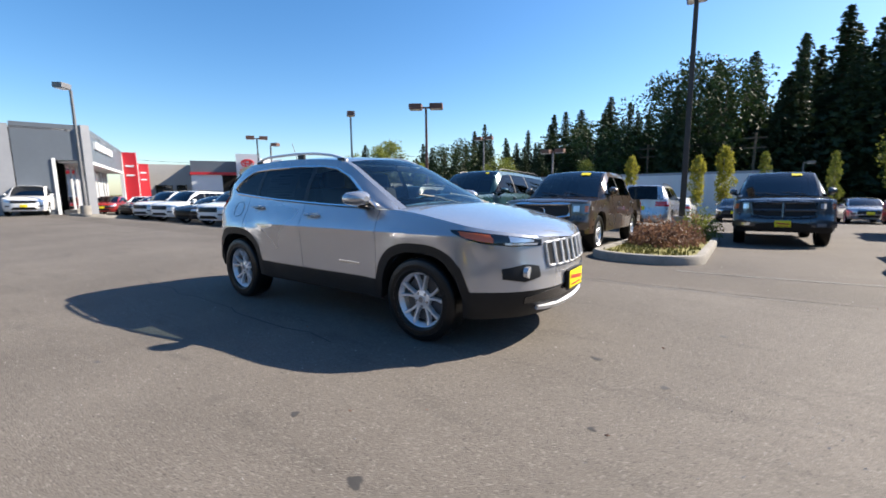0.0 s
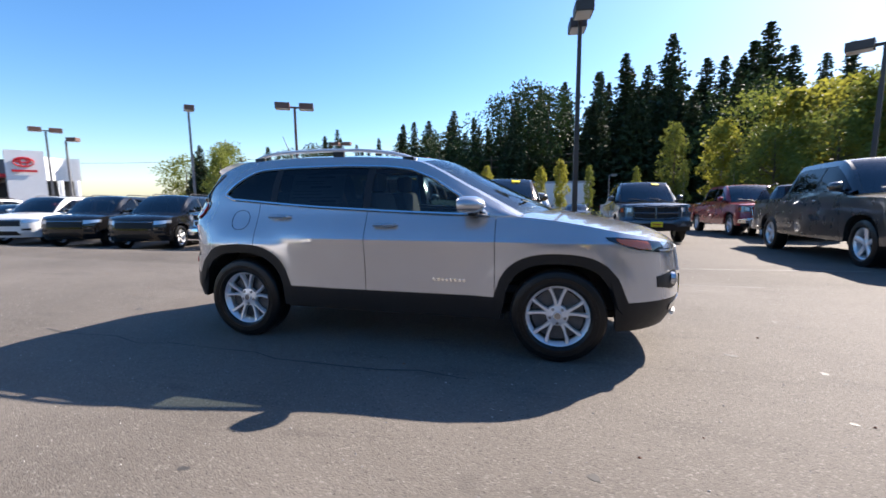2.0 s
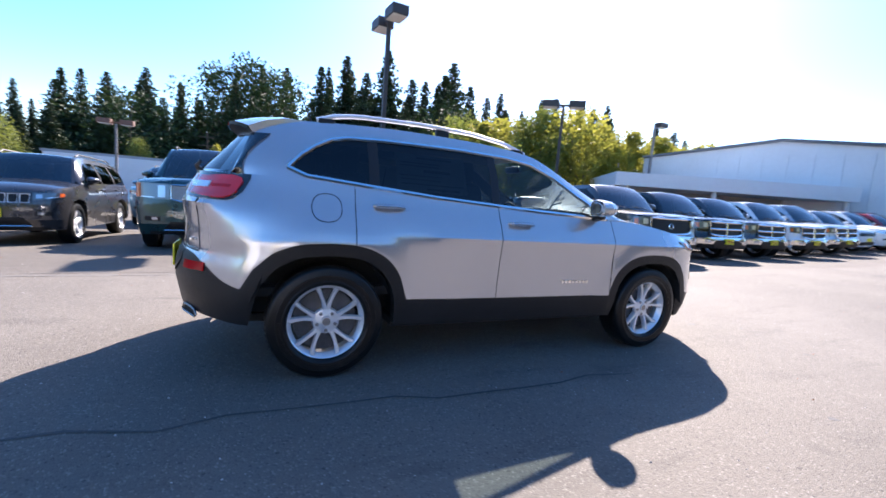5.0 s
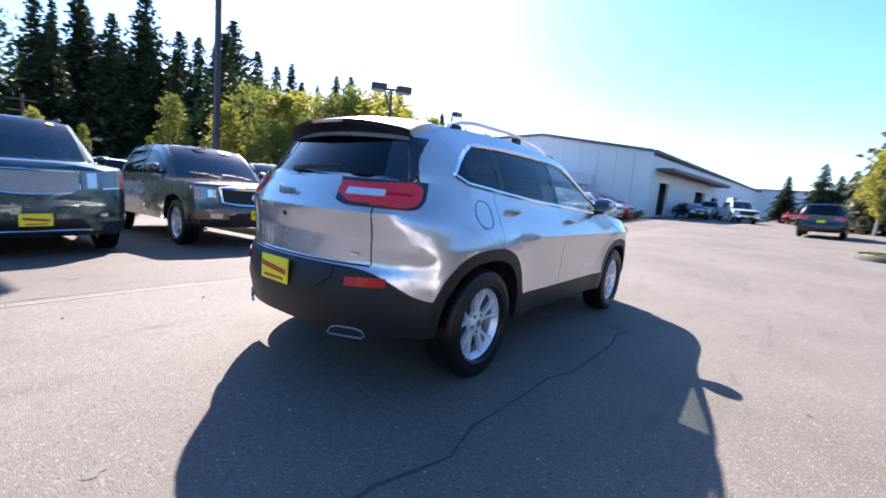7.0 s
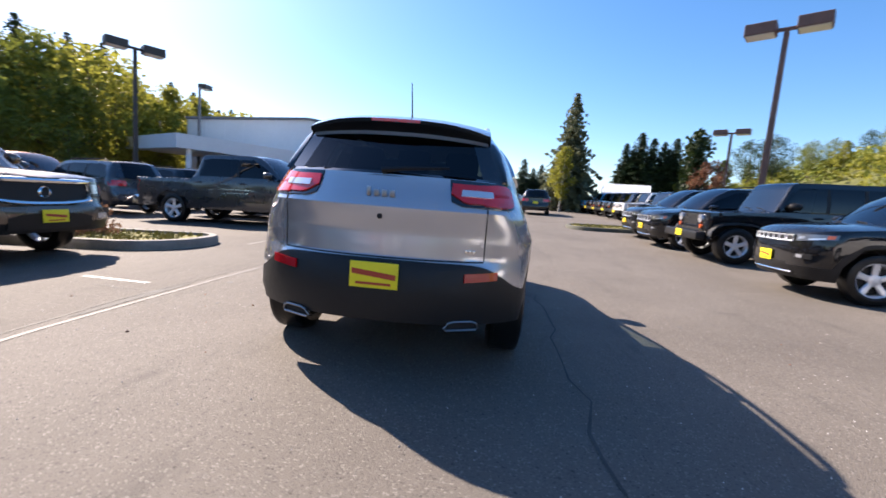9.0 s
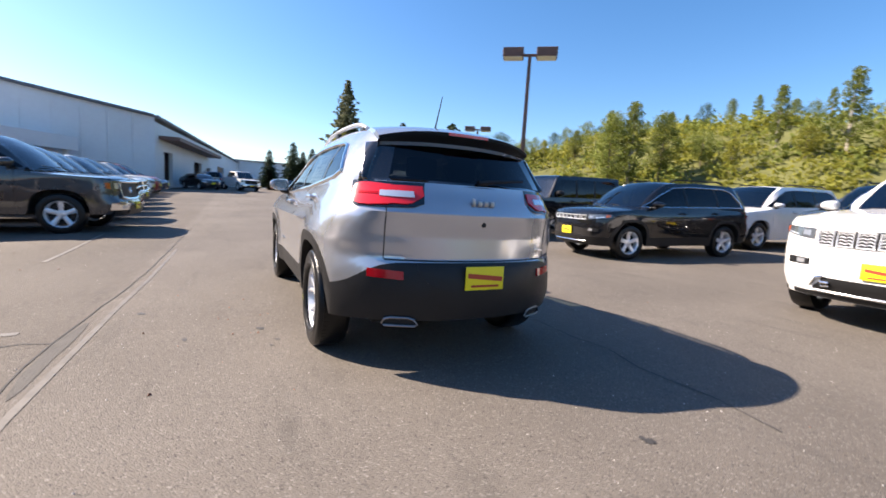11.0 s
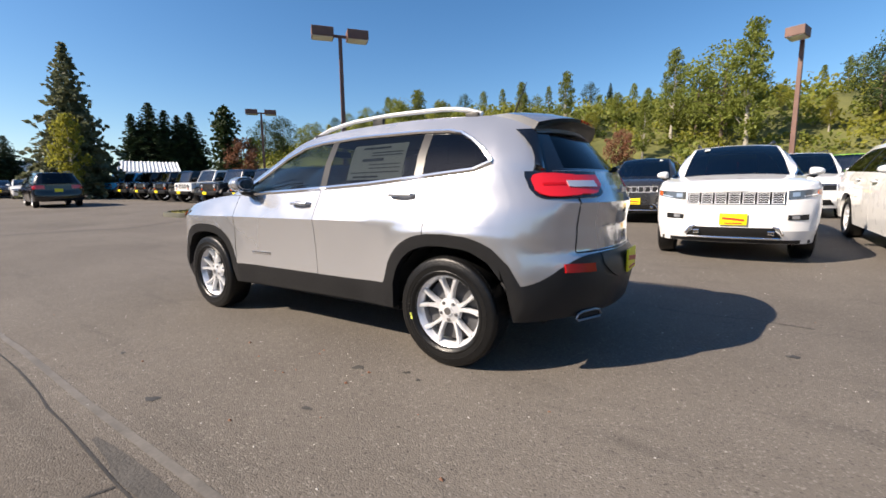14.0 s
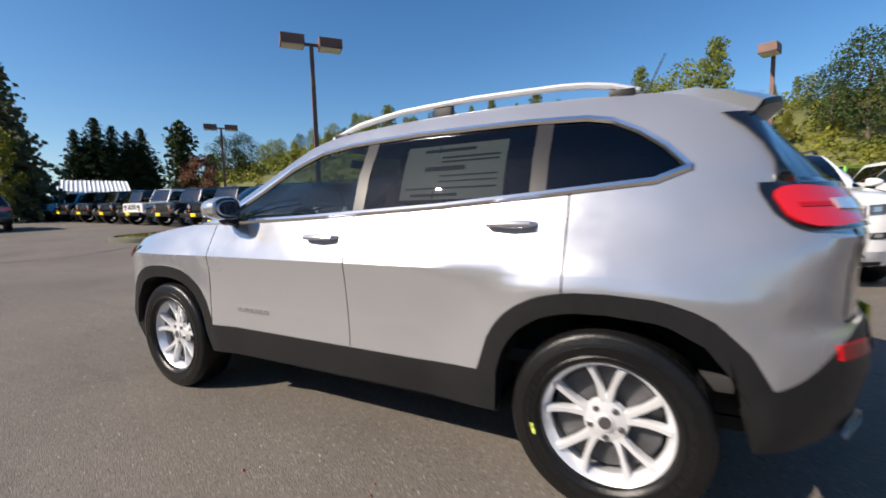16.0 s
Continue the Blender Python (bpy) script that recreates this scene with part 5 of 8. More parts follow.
    for fg in lamp_pair(root, sh, "fog_lamp_pocket", hw * 0.60, hw * 0.82, lambda a: fz - 0.035, lambda a: fz + 0.03 + 0.03 * (a / hw - 0.6), M_BLACK):
        if near:
            c = fg.data.vertices[0].co
            sg = 1 if c.y > 0 else -1
            part("fog_lamp", patch(fn, span(sg * hw * 0.64, sg * hw * 0.72, 3), lambda a: fz - 0.022, lambda a: fz + 0.022, 2, 0.012, 0.02), M_LAMPGLASS, fg)
    wi = hw * 0.55
    li = part("lower_intake", patch(fn, span(-wi, wi, 12), lambda a: 0.36, lambda a: 0.36 + 0.14 * min(1.0, (wi - abs(a)) / 0.10 + 0.15), 3, 0.006, 0.03), M_BLACK, root, "black lower intake")
    if near:
        loop = [Vector(fn(y, z)[0]) + Vector((0.014, 0, 0)) for y, z in [(y, 0.355) for y in span(-wi, wi, 8)]]
        part("lower_trim", tube(loop, 0.013, 6), k.get("low_trim", M_CHROME), li, "chrome strip")
        for sg in (1, -1):
            if k.get("hooks"):
                pts = [Vector(fn(sg * y, z)[0]) + Vector((0.02, 0, 0)) for y, z in ((wi * 1.03, 0.40), (wi * 0.93, 0.49), (wi * 0.80, 0.515))]
                part("corner_trim", tube(pts, 0.014, 6), M_CHROME, li)
                hk = [Vector(fn(sg * y, z)[0]) + Vector((0.02, 0, 0)) for y, z in ((wi * 0.84, 0.41), (wi * 0.72, 0.42), (wi * 0.72, 0.45), (wi * 0.84, 0.45))]
                part("tow_hook", tube(hk, 0.014, 6, True), M_CHROME, li)
        part("chin", patch(fn, span(-hw * 0.88, hw * 0.88, 12), lambda a: 0.285, lambda a: 0.335, 2, 0.004, 0.04), M_BLACK, root)
        if k.get("tag"):
            ln = s["line"]
            p = over(ln, 1.62, 1.78, 16, 0.93)
            bm = bmesh.new()
            sl = slice(2, 4) if k["tag"] > 0 else slice(13, 15)
            add_grid(bm, [[(q[0] + 0.012, q[1], q[2] + 0.010) for q in r[sl]] for r in p])
            part("window_tag", bm, k.get("tag_mat", M_PAPER), root, "tag on the windscreen")
    tz = k.get("tail_z", H * 0.58)
    lamp_pair(root, sh, "tail_lamp", hw * 0.52, hw * 0.96, lambda a: tz - 0.09, lambda a: tz + 0.09, M_RED, True, label="red tail lamp")
    ft = on_tail(sh)
    part("rear_plate", patch(ft, span(-0.155, 0.155, 2), lambda a: 0.78, lambda a: 0.93, 1, 0.01, 0.02), M_YELLOW, root, "yellow dealer plate")
    if k.get("rails", True):
        rt, ws1 = s["cabin"][6][0], s["cabin"][2][0]
        for sg in (1, -1):
            y = sg * s["cabin"][4][1] * 0.93
            part("roof_rail", tube([(ws1 - 0.15, y, H - 0.02), (ws1 - 0.3, y, H + 0.03), (rt + 0.5, y, H + 0.03), (rt + 0.32, y, H - 0.02)], 0.017, 6), k.get("rail_mat", M_BLACK), root)
    return root


def pickup(**k):
    """A full-size crew-cab pickup with an open bed."""
    L, W, H, wb = k.get("L", 5.8), k.get("W", 2.0), k.get("H", 1.93), k.get("wb", 3.65)
    r = k.get("r", 0.40)
    f = wb / 2 + k.get("fo", 0.98)
    b = f - L
    belt, hood = k.get("belt", H * 0.655), k.get("hood", H * 0.60)
    nose = hood - 0.06
    yt = W / 2 * 0.72
    ws0 = wb / 2 - k.get("cowl_back", 0.42)
    ws1 = ws0 - 0.72
    rt = ws1 - k.get("cab", 1.72)
    rb = rt - 0.14
    bedz = belt - k.get("bed_drop", 0.05)
    P = k["paint"]
    s = dict(front=f, rear=b, w=W / 2, cf=0.42, cr=0.16, nf=3.6, nr=5.0, axles=(wb / 2, -wb / 2), arch=(r + 0.08, r + 0.08), hub=r, sill=0.40, lip=0.05, clad=0.1,
             wz=[(0.2, 0.96), (0.5, 0.985), (0.8, 1.0), (belt - 0.12, 0.985), (belt, 0.955)],
             fz=[(0.2, -0.10), (0.45, 0.0), (0.62, 0.02), (0.68, -0.05), (nose, -0.08), (hood, -0.14)], rz=[(0.2, 0.05), (0.45, -0.02), (0.62, -0.02), (0.7, 0.06), (belt, 0.06)],
             bottom=[(b, 0.46), (-1, 0.42), (1, 0.40), (f, 0.36)], clad_line=[(b, 0.60), (0, 0.52), (f, 0.55)],
             top=[(f + 0.05, nose), (f - 0.2, nose + 0.03), (ws0 + 0.1, hood + 0.03), (ws0 - 0.2, belt - 0.02), (rb, belt), (rb - 0.05, bedz), (b, bedz)],
             breaks=(ws0 - 0.22, ws0 - 1.22, rb + 0.02, rb - 0.06), doors=(("front_door", ws0 - 0.22, ws0 - 1.22), ("rear_door", ws0 - 1.22, rb + 0.02)),
             cabin=[(ws0, yt * 1.16, belt - 0.03, 0.14, 0.02), ((ws0 + ws1) / 2, yt * 1.07, (belt + H) / 2 + 0.03, 0.1, 0.02), (ws1, yt, H - 0.07, 0.05, 0.04), (ws1 - 0.5, yt * 0.99, H - 0.035, 0, 0.035), (rt + 0.3, yt * 0.98, H - 0.035, 0, 0.035),
                    (rt + 0.06, yt * 0.98, H - 0.06, -0.02, 0.03), (rt, yt * 0.98, H - 0.11, -0.03, 0.02), (rb, yt * 1.14, belt - 0.02, -0.03, 0)],
             t_screen=2.0, t_roof=6.0, handle_drop=0.12, paint=P, tyre_r=r, tyre_w=0.27, wheel=k.get("wheel", "five"), mirror=(ws0 - 0.28, belt + 0.10), mirror_tall=1.45, mirror_mat=k.get("mirror_mat", P), far=k.get("far", False),
             side_glass=(M_MID, M_TINT, M_TINT), posts=(ws0 - 1.22,), clad_mat=P, front_plate=False, name=k.get("name", "pickup_truck"), label=k["label"], category="truck", wheel_in=0.03)
    x1, x0 = ws0 - 0.08, rt + 0.06
    s["glass_lo"] = [(x1, belt + 0.02), (x0, belt + 0.05)]
    s["glass_hi"] = [(x1, belt + 0.03), ((x1 + ws1) / 2 - 0.06, (belt + H) / 2 - 0.02), (ws1 - 0.12, H - 0.15), (rt + 0.3, H - 0.13), (x0, H - 0.20)]
    root = vehicle(s)
    sh = s["shape"]
    hw = W / 2
    fn, ft = on_nose(sh), on_tail(sh)
    # bed: floor, inner walls, rail caps, tailgate
    bm = bmesh.new()
    add_box(bm, b + 0.08, rb - 0.03, -hw + 0.12, hw - 0.12, 0.72, 0.76)
    add_box(bm, b + 0.05, rb - 0.03, hw - 0.12, hw - 0.055, 0.74, bedz + 0.012, 0.008)
    add_box(bm, b + 0.05, rb - 0.03, -hw + 0.055, -hw + 0.12, 0.74, bedz + 0.012, 0.008)
    add_box(bm, b + 0.045, b + 0.12, -hw + 0.1, hw - 0.1, 0.70, bedz + 0.012, 0.01)
    add_box(bm, rb - 0.05, rb, -hw + 0.1, hw - 0.1, 0.60, belt + 0.02)
    part("cargo_bed", bm, P, root, smooth=False)
    # bumper, grille, lamps
    cm = k.get("chrome", M_CHROME)
    bum = part("front_bumper", patch(fn, span(-hw * 0.95, hw * 0.95, 14), lambda a: 0.49, lambda a: 0.635 - 0.02 * (abs(a) / hw) ** 2, 3, 0.05, 0.10), k.get("bumper", cm), root, "bright front bumper")
    part("bumper_intake", patch(fn, span(-hw * 0.52, hw * 0.52, 8), lambda a: 0.42, lambda a: 0.60 - 0.05 * (abs(a) / (hw * 0.52)) ** 4, 2, 0.056, 0.05), M_BLACK, bum)
    part("valance", patch(fn, span(-hw * 0.9, hw * 0.9, 12), lambda a: 0.37, lambda a: 0.495, 2, 0.03, 0.08), M_BLACK, bum, "black lower valance")
    for sg in (1, -1):
        part("fog_lamp", patch(fn, span(sg * hw * 0.62, sg * hw * 0.78, 4), lambda a: 0.515, lambda a: 0.585, 2, 0.056, 0.03), M_LAMPGLASS, bum)
    gt, gb, gw = nose - 0.03, 0.70, hw * k.get("grille_w", 0.60)
    g = part("grille", patch(fn, span(-gw, gw, 8), lambda a: gb + 0.05 * (abs(a) / gw) ** 3, lambda a: gt, 3, 0.01, 0.05), k.get("grille_mat", M_BLACK), root, "dark grille")
    loop = [Vector(fn(y, gb + 0.05 * (abs(y) / gw) ** 3)[0]) for y in span(-gw, gw, 8)] + [Vector(fn(y, gt)[0]) for y in span(gw, -gw, 8)]
    part("grille_frame", tube([p + Vector((0.02, 0, 0)) for p in loop], k.get("frame_r", 0.035), 8, True), k.get("frame_mat", cm), g)
    if k.get("cross", False):
        zc = (gt + gb) / 2
        part("grille_bar", tube([Vector(fn(y, zc)[0]) + Vector((0.02, 0, 0)) for y in span(-gw, gw, 6)], 0.03, 8), k.get("frame_mat", cm), g)
        part("grille_bar", tube([Vector(fn(0, z)[0]) + Vector((0.02, 0, 0)) for z in span(gb, gt, 4)], 0.035, 8), k.get("frame_mat", cm), g)
    else:
        c = Vector(fn(0, (gt + gb) / 2)[0])
        part("emblem", lathe([(c.x + 0.012, 0.052), (c.x + 0.03, 0.06), (c.x + 0.012, 0.075)], 20, "x", (0, 0, c.z)), cm, g)
    for sg, hl in zip((1, -1), lamp_pair(root, sh, "headlamp", gw + 0.04, hw * 0.95, lambda a: gt - 0.20 + 0.06 * (a - gw), lambda a: gt + 0.01, M_LAMPDARK, label="clear headlamp")):
        if not k.get("far"):
            part("lamp_lens", patch(fn, span(sg * (gw + 0.07), sg * (gw + 0.18), 3), lambda a: gt - 0.15, lambda a: gt - 0.03, 2, 0.012, 0.02), M_CLEAR, hl)
            part("amber_lens", patch(fn, span(sg * (hw * 0.88), sg * hw * 0.94, 3), lambda a: gt - 0.15, lambda a: gt - 0.03, 2, 0.012, 0.02), M_AMBER, hl)
    lamp_pair(root, sh, "tail_lamp", hw * 0.86, hw * 0.985, lambda a: bedz - 0.36, lambda a: bedz - 0.06, M_RED, True, label="red tail lamp")
    part("rear_bumper", patch(ft, span(-hw * 0.95, hw * 0.95, 8), lambda a: 0.50, lambda a: 0.66, 2, 0.10, 0.14), cm, root)
    z = 0.56
    x = sh.nose(0, z) + 0.062
    pl = part("dealer_plate", box(x, x + 0.012, -0.155, 0.155, z - 0.077, z + 0.077, 0.004), M_YELLOW, root, "yellow dealer plate")
    part("plate_script", script_bars(x + 0.014, z, 1), M_SIGNRED, pl)
    if k.get("tag"):
        ln = s["line"]
        p = over(ln, 1.5, 1.75, 12, 0.9)
        bm = bmesh.new()
        add_grid(bm, [[(q[0] + 0.02, q[1], q[2] + 0.012) for q in r[2:5]] for r in p])
        part("window_tag", bm, M_YELLOW, root, "yellow tag on the windscreen")
    return root


def offroader(**k):
    """A boxy four-door off-roader with round lamps and a spare wheel."""
    P = k["paint"]
    wb, W, H, r = 2.95, 1.87, 1.84, 0.40
    f, b = wb / 2 + 0.62, -wb / 2 - 0.72
    belt, hood = 1.18, 1.13
    ws0, ws1, rt = 0.72, 0.38, b + 0.10
    yt = 0.66
    s = dict(front=f, rear=b, w=0.80, cf=0.12, cr=0.10, nf=5, nr=6, axles=(wb / 2, -wb / 2), arch=(r + 0.09, r + 0.09), hub=r, sill=0.50, lip=0.0, clad=0.05,
             wz=[(0.2, 0.98), (0.6, 1.0), (1.0, 1.0), (1.18, 0.97)], fz=[(0.2, 0), (1.2, -0.03)], rz=[(0.2, 0), (1.2, 0.02)],
             bottom=[(b, 0.55), (f, 0.55)], clad_line=[(b, 0.60), (f, 0.62)], top=[(f, hood - 0.03), (ws0 + 0.1, hood + 0.02), (ws0 - 0.05, belt), (b, belt)],
             breaks=(ws0 - 0.15, ws0 - 1.0, ws0 - 1.75), doors=(("front_door", ws0 - 0.15, ws0 - 1.0), ("rear_door", ws0 - 1.0, ws0 - 1.75)),
             cabin=[(ws0, yt * 1.08, belt - 0.02, 0.03, 0.01), ((ws0 + ws1) / 2, yt * 1.05, 1.5, 0.03, 0.01), (ws1, yt, H - 0.05, 0.02, 0.01), (ws1 - 0.4, yt, H - 0.02, 0, 0.02), (rt + 0.6, yt, H - 0.02, 0, 0.02), (rt + 0.12, yt, H - 0.04, 0, 0.02), (rt + 0.06, yt, H - 0.1, -0.01, 0.01), (rt - 0.04, yt * 1.12, belt, -0.01, 0)],
             t_screen=2.0, t_roof=6.0, paint=P, roof_mat=k.get("roof", P), tyre_r=r, tyre_w=0.27, wheel="chunky", wheel_in=-0.10, mirror=(ws0 - 0.3, belt + 0.12), mirror_tall=1.3, mirror_mat=M_BLACK, far=k.get("far", False),
             side_glass=(M_MID, M_TINT, M_TINT), posts=(ws0 - 1.0, ws0 - 1.72), front_plate=False, name="offroad_car", label=k["label"], category="car", clad_mat=P, cowl=0.02, crown=0.03,
             rear_pillar_mat=k.get("roof", P), rim_mat=k.get("rim", M_ALLOY))
    x1, x0 = ws0 - 0.10, rt + 0.10
    s["glass_lo"] = [(x1, belt + 0.02), (x0, belt + 0.03)]
    s["glass_hi"] = [(x1, belt + 0.10), (ws1 + 0.02, H - 0.22), (ws1 - 0.1, H - 0.13), (rt + 0.2, H - 0.13), (x0, H - 0.18)]
    root = vehicle(s)
    sh = s["shape"]
    fn = on_nose(sh)
    for i in range(7):
        y = (i - 3) * 0.098
        part("grille_slot", patch(fn, span(y - 0.026, y + 0.026, 2), lambda a: 0.80, lambda a: 1.06, 2, 0.005, 0.03), M_SEAM, root)
    for sg in (1, -1):
        part("headlamp", lathe([(f - 0.04, 0.10), (f + 0.015, 0.095), (f + 0.022, 0.05), (f + 0.024, 0)], 18, "x", (0, sg * 0.50, 0.96)), M_LAMPGLASS, root, "round headlamp")
        part("turn_lamp", lathe([(f - 0.04, 0.05), (f + 0.012, 0.045), (f + 0.014, 0)], 12, "x", (0, sg * 0.53, 0.79)), M_AMBER, root)
        for ax in sh.axles:
            pts, q = [], r + 0.13
            for i in range(9):
                th = math.pi * (0.02 + 0.96 * i / 8)
                pts.append((ax + q * 1.12 * sgn_pow(math.cos(th), 0.7), r + q * 0.98 * sgn_pow(math.sin(th), 0.55)))
            bm = bmesh.new()
            add_grid(bm, [[(x, sg * 0.77, z) for x, z in pts], [(x, sg * 0.94, z - 0.01) for x, z in pts], [(x, sg * 0.95, z - 0.05) for x, z in pts]])
            part("wheel_flare", bm, k.get("flare", M_BLACK), root, "wide black wheel flare")
        part("tail_lamp", box(b - 0.05, b + 0.02, sg * 0.70 - 0.06, sg * 0.70 + 0.06, 0.86, 1.06, 0.01), M_RED, root)
        part("bonnet_latch", box(f - 0.30, f - 0.24, sg * 0.795 - 0.012, sg * 0.795 + 0.02, 1.02, 1.10, 0.008), M_BLACK, root)
    part("front_bumper", box(f + 0.02, f + 0.22, -0.86, 0.86, 0.50, 0.68, 0.03), M_BLACK, root, "black plastic bumper")
    part("dealer_plate", box(f + 0.22, f + 0.235, -0.155, 0.155, 0.53, 0.68, 0.004), M_YELLOW, root, "yellow dealer plate")
    part("rear_bumper", box(b - 0.16, b + 0.02, -0.8, 0.8, 0.52, 0.68, 0.03), M_BLACK, root)
    part("spare_wheel", lathe([(b - 0.30, 0.0), (b - 0.30, 0.24), (b - 0.28, 0.36), (b - 0.20, 0.395), (b - 0.10, 0.39), (b - 0.05, 0.3)], 24, "x", (0, 0.05, 1.0)), M_TYRE, root)
    return root


def sedan(**k):
    k.setdefault("L", 4.75)
    k.setdefault("W", 1.82)
    k.setdefault("H", 1.46)
    k.setdefault("wb", 2.75)
    k.setdefault("r", 0.33)
    k.setdefault("rake", 1.0)
    k.setdefault("tail_rake", 1.15)
    k.setdefault("belt", 0.95)
    k.setdefault("hood", 0.90)
    k.setdefault("rails", False)
    k.setdefault("slots", 0)
    k.setdefault("name", "sedan")
    k.setdefault("grille_h", 0.2)
    k.setdefault("sill", 0.2)
    k.setdefault("belt_rise", 0.06)
    k.setdefault("tail_z", 0.82)
    return suv(**k)


def park(ob, x, y, heading):
    """Stand a vehicle on the lot: middle of its wheelbase at x, y, nose towards heading (degrees from +x)."""
    c, s = math.cos(radians(heading)), math.sin(radians(heading))
    e = 1.2
    zf, zr = gz(x + c * e, y + s * e), gz(x - c * e, y - s * e)
    zl, zg = gz(x - s * 0.8, y + c * 0.8), gz(x + s * 0.8, y - c * 0.8)
    pitch = math.degrees(math.atan2(zf - zr, 2 * e))
    roll = math.degrees(math.atan2(zl - zg, 1.6))
    ob.matrix_world = Matrix.Translation((x, y, (zf + zr) / 2)) @ pose(0, 0, 0, 0, 0, heading) @ pose(0, 0, 0, 0, -pitch, 0) @ pose(0, 0, 0, roll, 0, 0)
    return ob


P_BLACK = paint("black", (0.006, 0.006, 0.007))
P_WHITE = paint("white", (0.80, 0.80, 0.79))
P_BROWN = paint("brown_metallic", (0.11, 0.078, 0.056), 0.6)
P_SLATE = paint("slate", (0.045, 0.046, 0.05), 0.5)
P_GREEN = paint("dark_green", (0.012, 0.05, 0.055), 0.4)
P_BLUE = paint("dark_blue", (0.03, 0.06, 0.13), 0.4)
P_CYAN = paint("bright_blue", (0.03, 0.36, 0.60))
P_TEAL = paint("steel_blue", (0.10, 0.22, 0.30), 0.5)
P_REDCAR = paint("red", (0.36, 0.02, 0.02), 0.3)
P_LSILVER = paint("light_silver", (0.55, 0.56, 0.57), 0.7)
P_GREYBLUE = paint("grey_blue", (0.05, 0.062, 0.075), 0.4)
P_CHAR = paint("charcoal", (0.045, 0.045, 0.05), 0.5)
P_LIME = paint("lime", (0.30, 0.62, 0.03))


# ---- the lot ----
def rise(x, y):
    """The wooded bank beyond the lot's south side."""
    d = -24 - y + 0.25 * x * (1 if x > 0 else 0.1)
    if d <= 0 or x > 60:
        return 0.0
    k = min(1.0, d / 26)
    return 9.0 * k * k * (3 - 2 * k) * max(0.0, min(1.0, (62 - x) / 30))


def hill(x, y):
    """The wooded hill far beyond the north side."""
    d = math.hypot(x, y) - 62
    a = math.degrees(math.atan2(y, x))
    if d <= 0:
        return 0.0
    w = max(0.0, 1 - abs(a - 80) / 42)
    return min(d, 90) * 0.13 * w


def land(x, y):
    return gz(x, y) + rise(x, y) + hill(x, y)


def ground_sheet():
    bm = bmesh.new()

    def ax(lo, hi):
        v, x, st = [], 0.0, 0.5
        while x < hi:
            v.append(x)
            x += st
            st = min(st * 1.06, 40)
        v.append(hi)
        w, x, st = [], -0.5, 0.5
        while x > lo:
            w.append(x)
            st = min(st * 1.06, 40)
            x -= st
        w.append(lo)
        return sorted(w + v)
    xs, ys = ax(-900, 900), ax(-900, 900)
    vs = add_grid(bm, [[(x, y, land(x, y)) for x in xs] for y in ys])
    for f in bm.faces:
        c = f.calc_center_median()
        f.material_index = 1 if (rise(c.x, c.y) > 0.05 or hill(c.x, c.y) > 0.3 or math.hypot(c.x, c.y) > 150) else 0
    return tagged(finish(bm, "ground", [M_ASPHALT, M_BANK]), "worn grey asphalt of a car dealer's lot with grassy banks", "ground", kind="structure")


ground_sheet()


def draped(name, pts, width, mat, label, lift=0.004, jitter=0.0, widths=None):
    """A strip that lies on the ground along points."""
    bm = bmesh.new()
    rnd = random.Random(len(pts) * 7 + int(width * 1000))
    fine = []
    for (xa, ya), (xb, yb) in zip(pts, pts[1:]):
        n = max(1, int(math.hypot(xb - xa, yb - ya) / 0.25))
        fine += [(xa + (xb - xa) * i / n, ya + (yb - ya) * i / n) for i in range(n)]
    fine.append(pts[-1])
    rows = []
    for i, (x, y) in enumerate(fine):
        a, b = fine[max(0, i - 1)], fine[min(len(fine) - 1, i + 1)]
        d = Vector((b[0] - a[0], b[1] - a[1])).normalized()
        w = width * (0.6 + 0.8 * rnd.random() if jitter else 1) / 2
        ox, oy = (rnd.random() - 0.5) * jitter, (rnd.random() - 0.5) * jitter
        rows.append([(x + ox - d.y * w, y + oy + d.x * w, gz(x - d.y * w, y + d.x * w) + lift), (x + ox + d.y * w, y + oy - d.x * w, gz(x + d.y * w, y - d.x * w) + lift)])
    add_grid(bm, rows)
    return tagged(finish(bm, name, mat), label, "marking", kind="structure")


M_CRACK = material("crack_filler", (0.052, 0.048, 0.044), 0.8, vary=0.3, scale=4)
draped("crack", [(-3.4, -1.18), (-3.0, -1.22), (-2.5, -1.2), (-2.16, -1.29), (-1.87, -1.21), (-1.0, -1.25), (-0.75, -1.33), (0.13, -1.33), (0.4, -1.28), (0.75, -1.34)], 0.016, M_CRACK, "long dark crack in the asphalt", 0.003, 0.03)
draped("crack", [(11.8, -3.7), (11.2, -2.0), (11.5, -0.6), (11.6, 2.0), (12.3, 5.0)], 0.10, M_CRACK, "wide dark crack in the asphalt", 0.003, 0.06)
M_TAR = material("joint_tar", (0.040, 0.037, 0.033), 0.62, vary=0.4, scale=9, bump=0.3, bump_scale=90, spec=0.3)
draped("crack", [(-4.6, 2.30), (-3.2, 2.40), (-2.04, 2.44), (-1.29, 2.50), (-0.88, 2.49), (-0.16, 2.45), (0.67, 2.40), (1.68, 2.36), (4.0, 2.34), (8.0, 2.28)], 0.011, M_TAR, "straight tar-filled seam in the asphalt", 0.003, 0.014)
draped("crack", [(-0.88, 2.50), (-0.85, 2.64), (-0.88, 2.78), (-0.84, 3.15)], 0.014, M_TAR, "short dark crack that meets the seam", 0.003, 0.02)
M_FAINT = material("worn_paint", (0.124, 0.113, 0.100), 0.7, vary=0.45, scale=5)
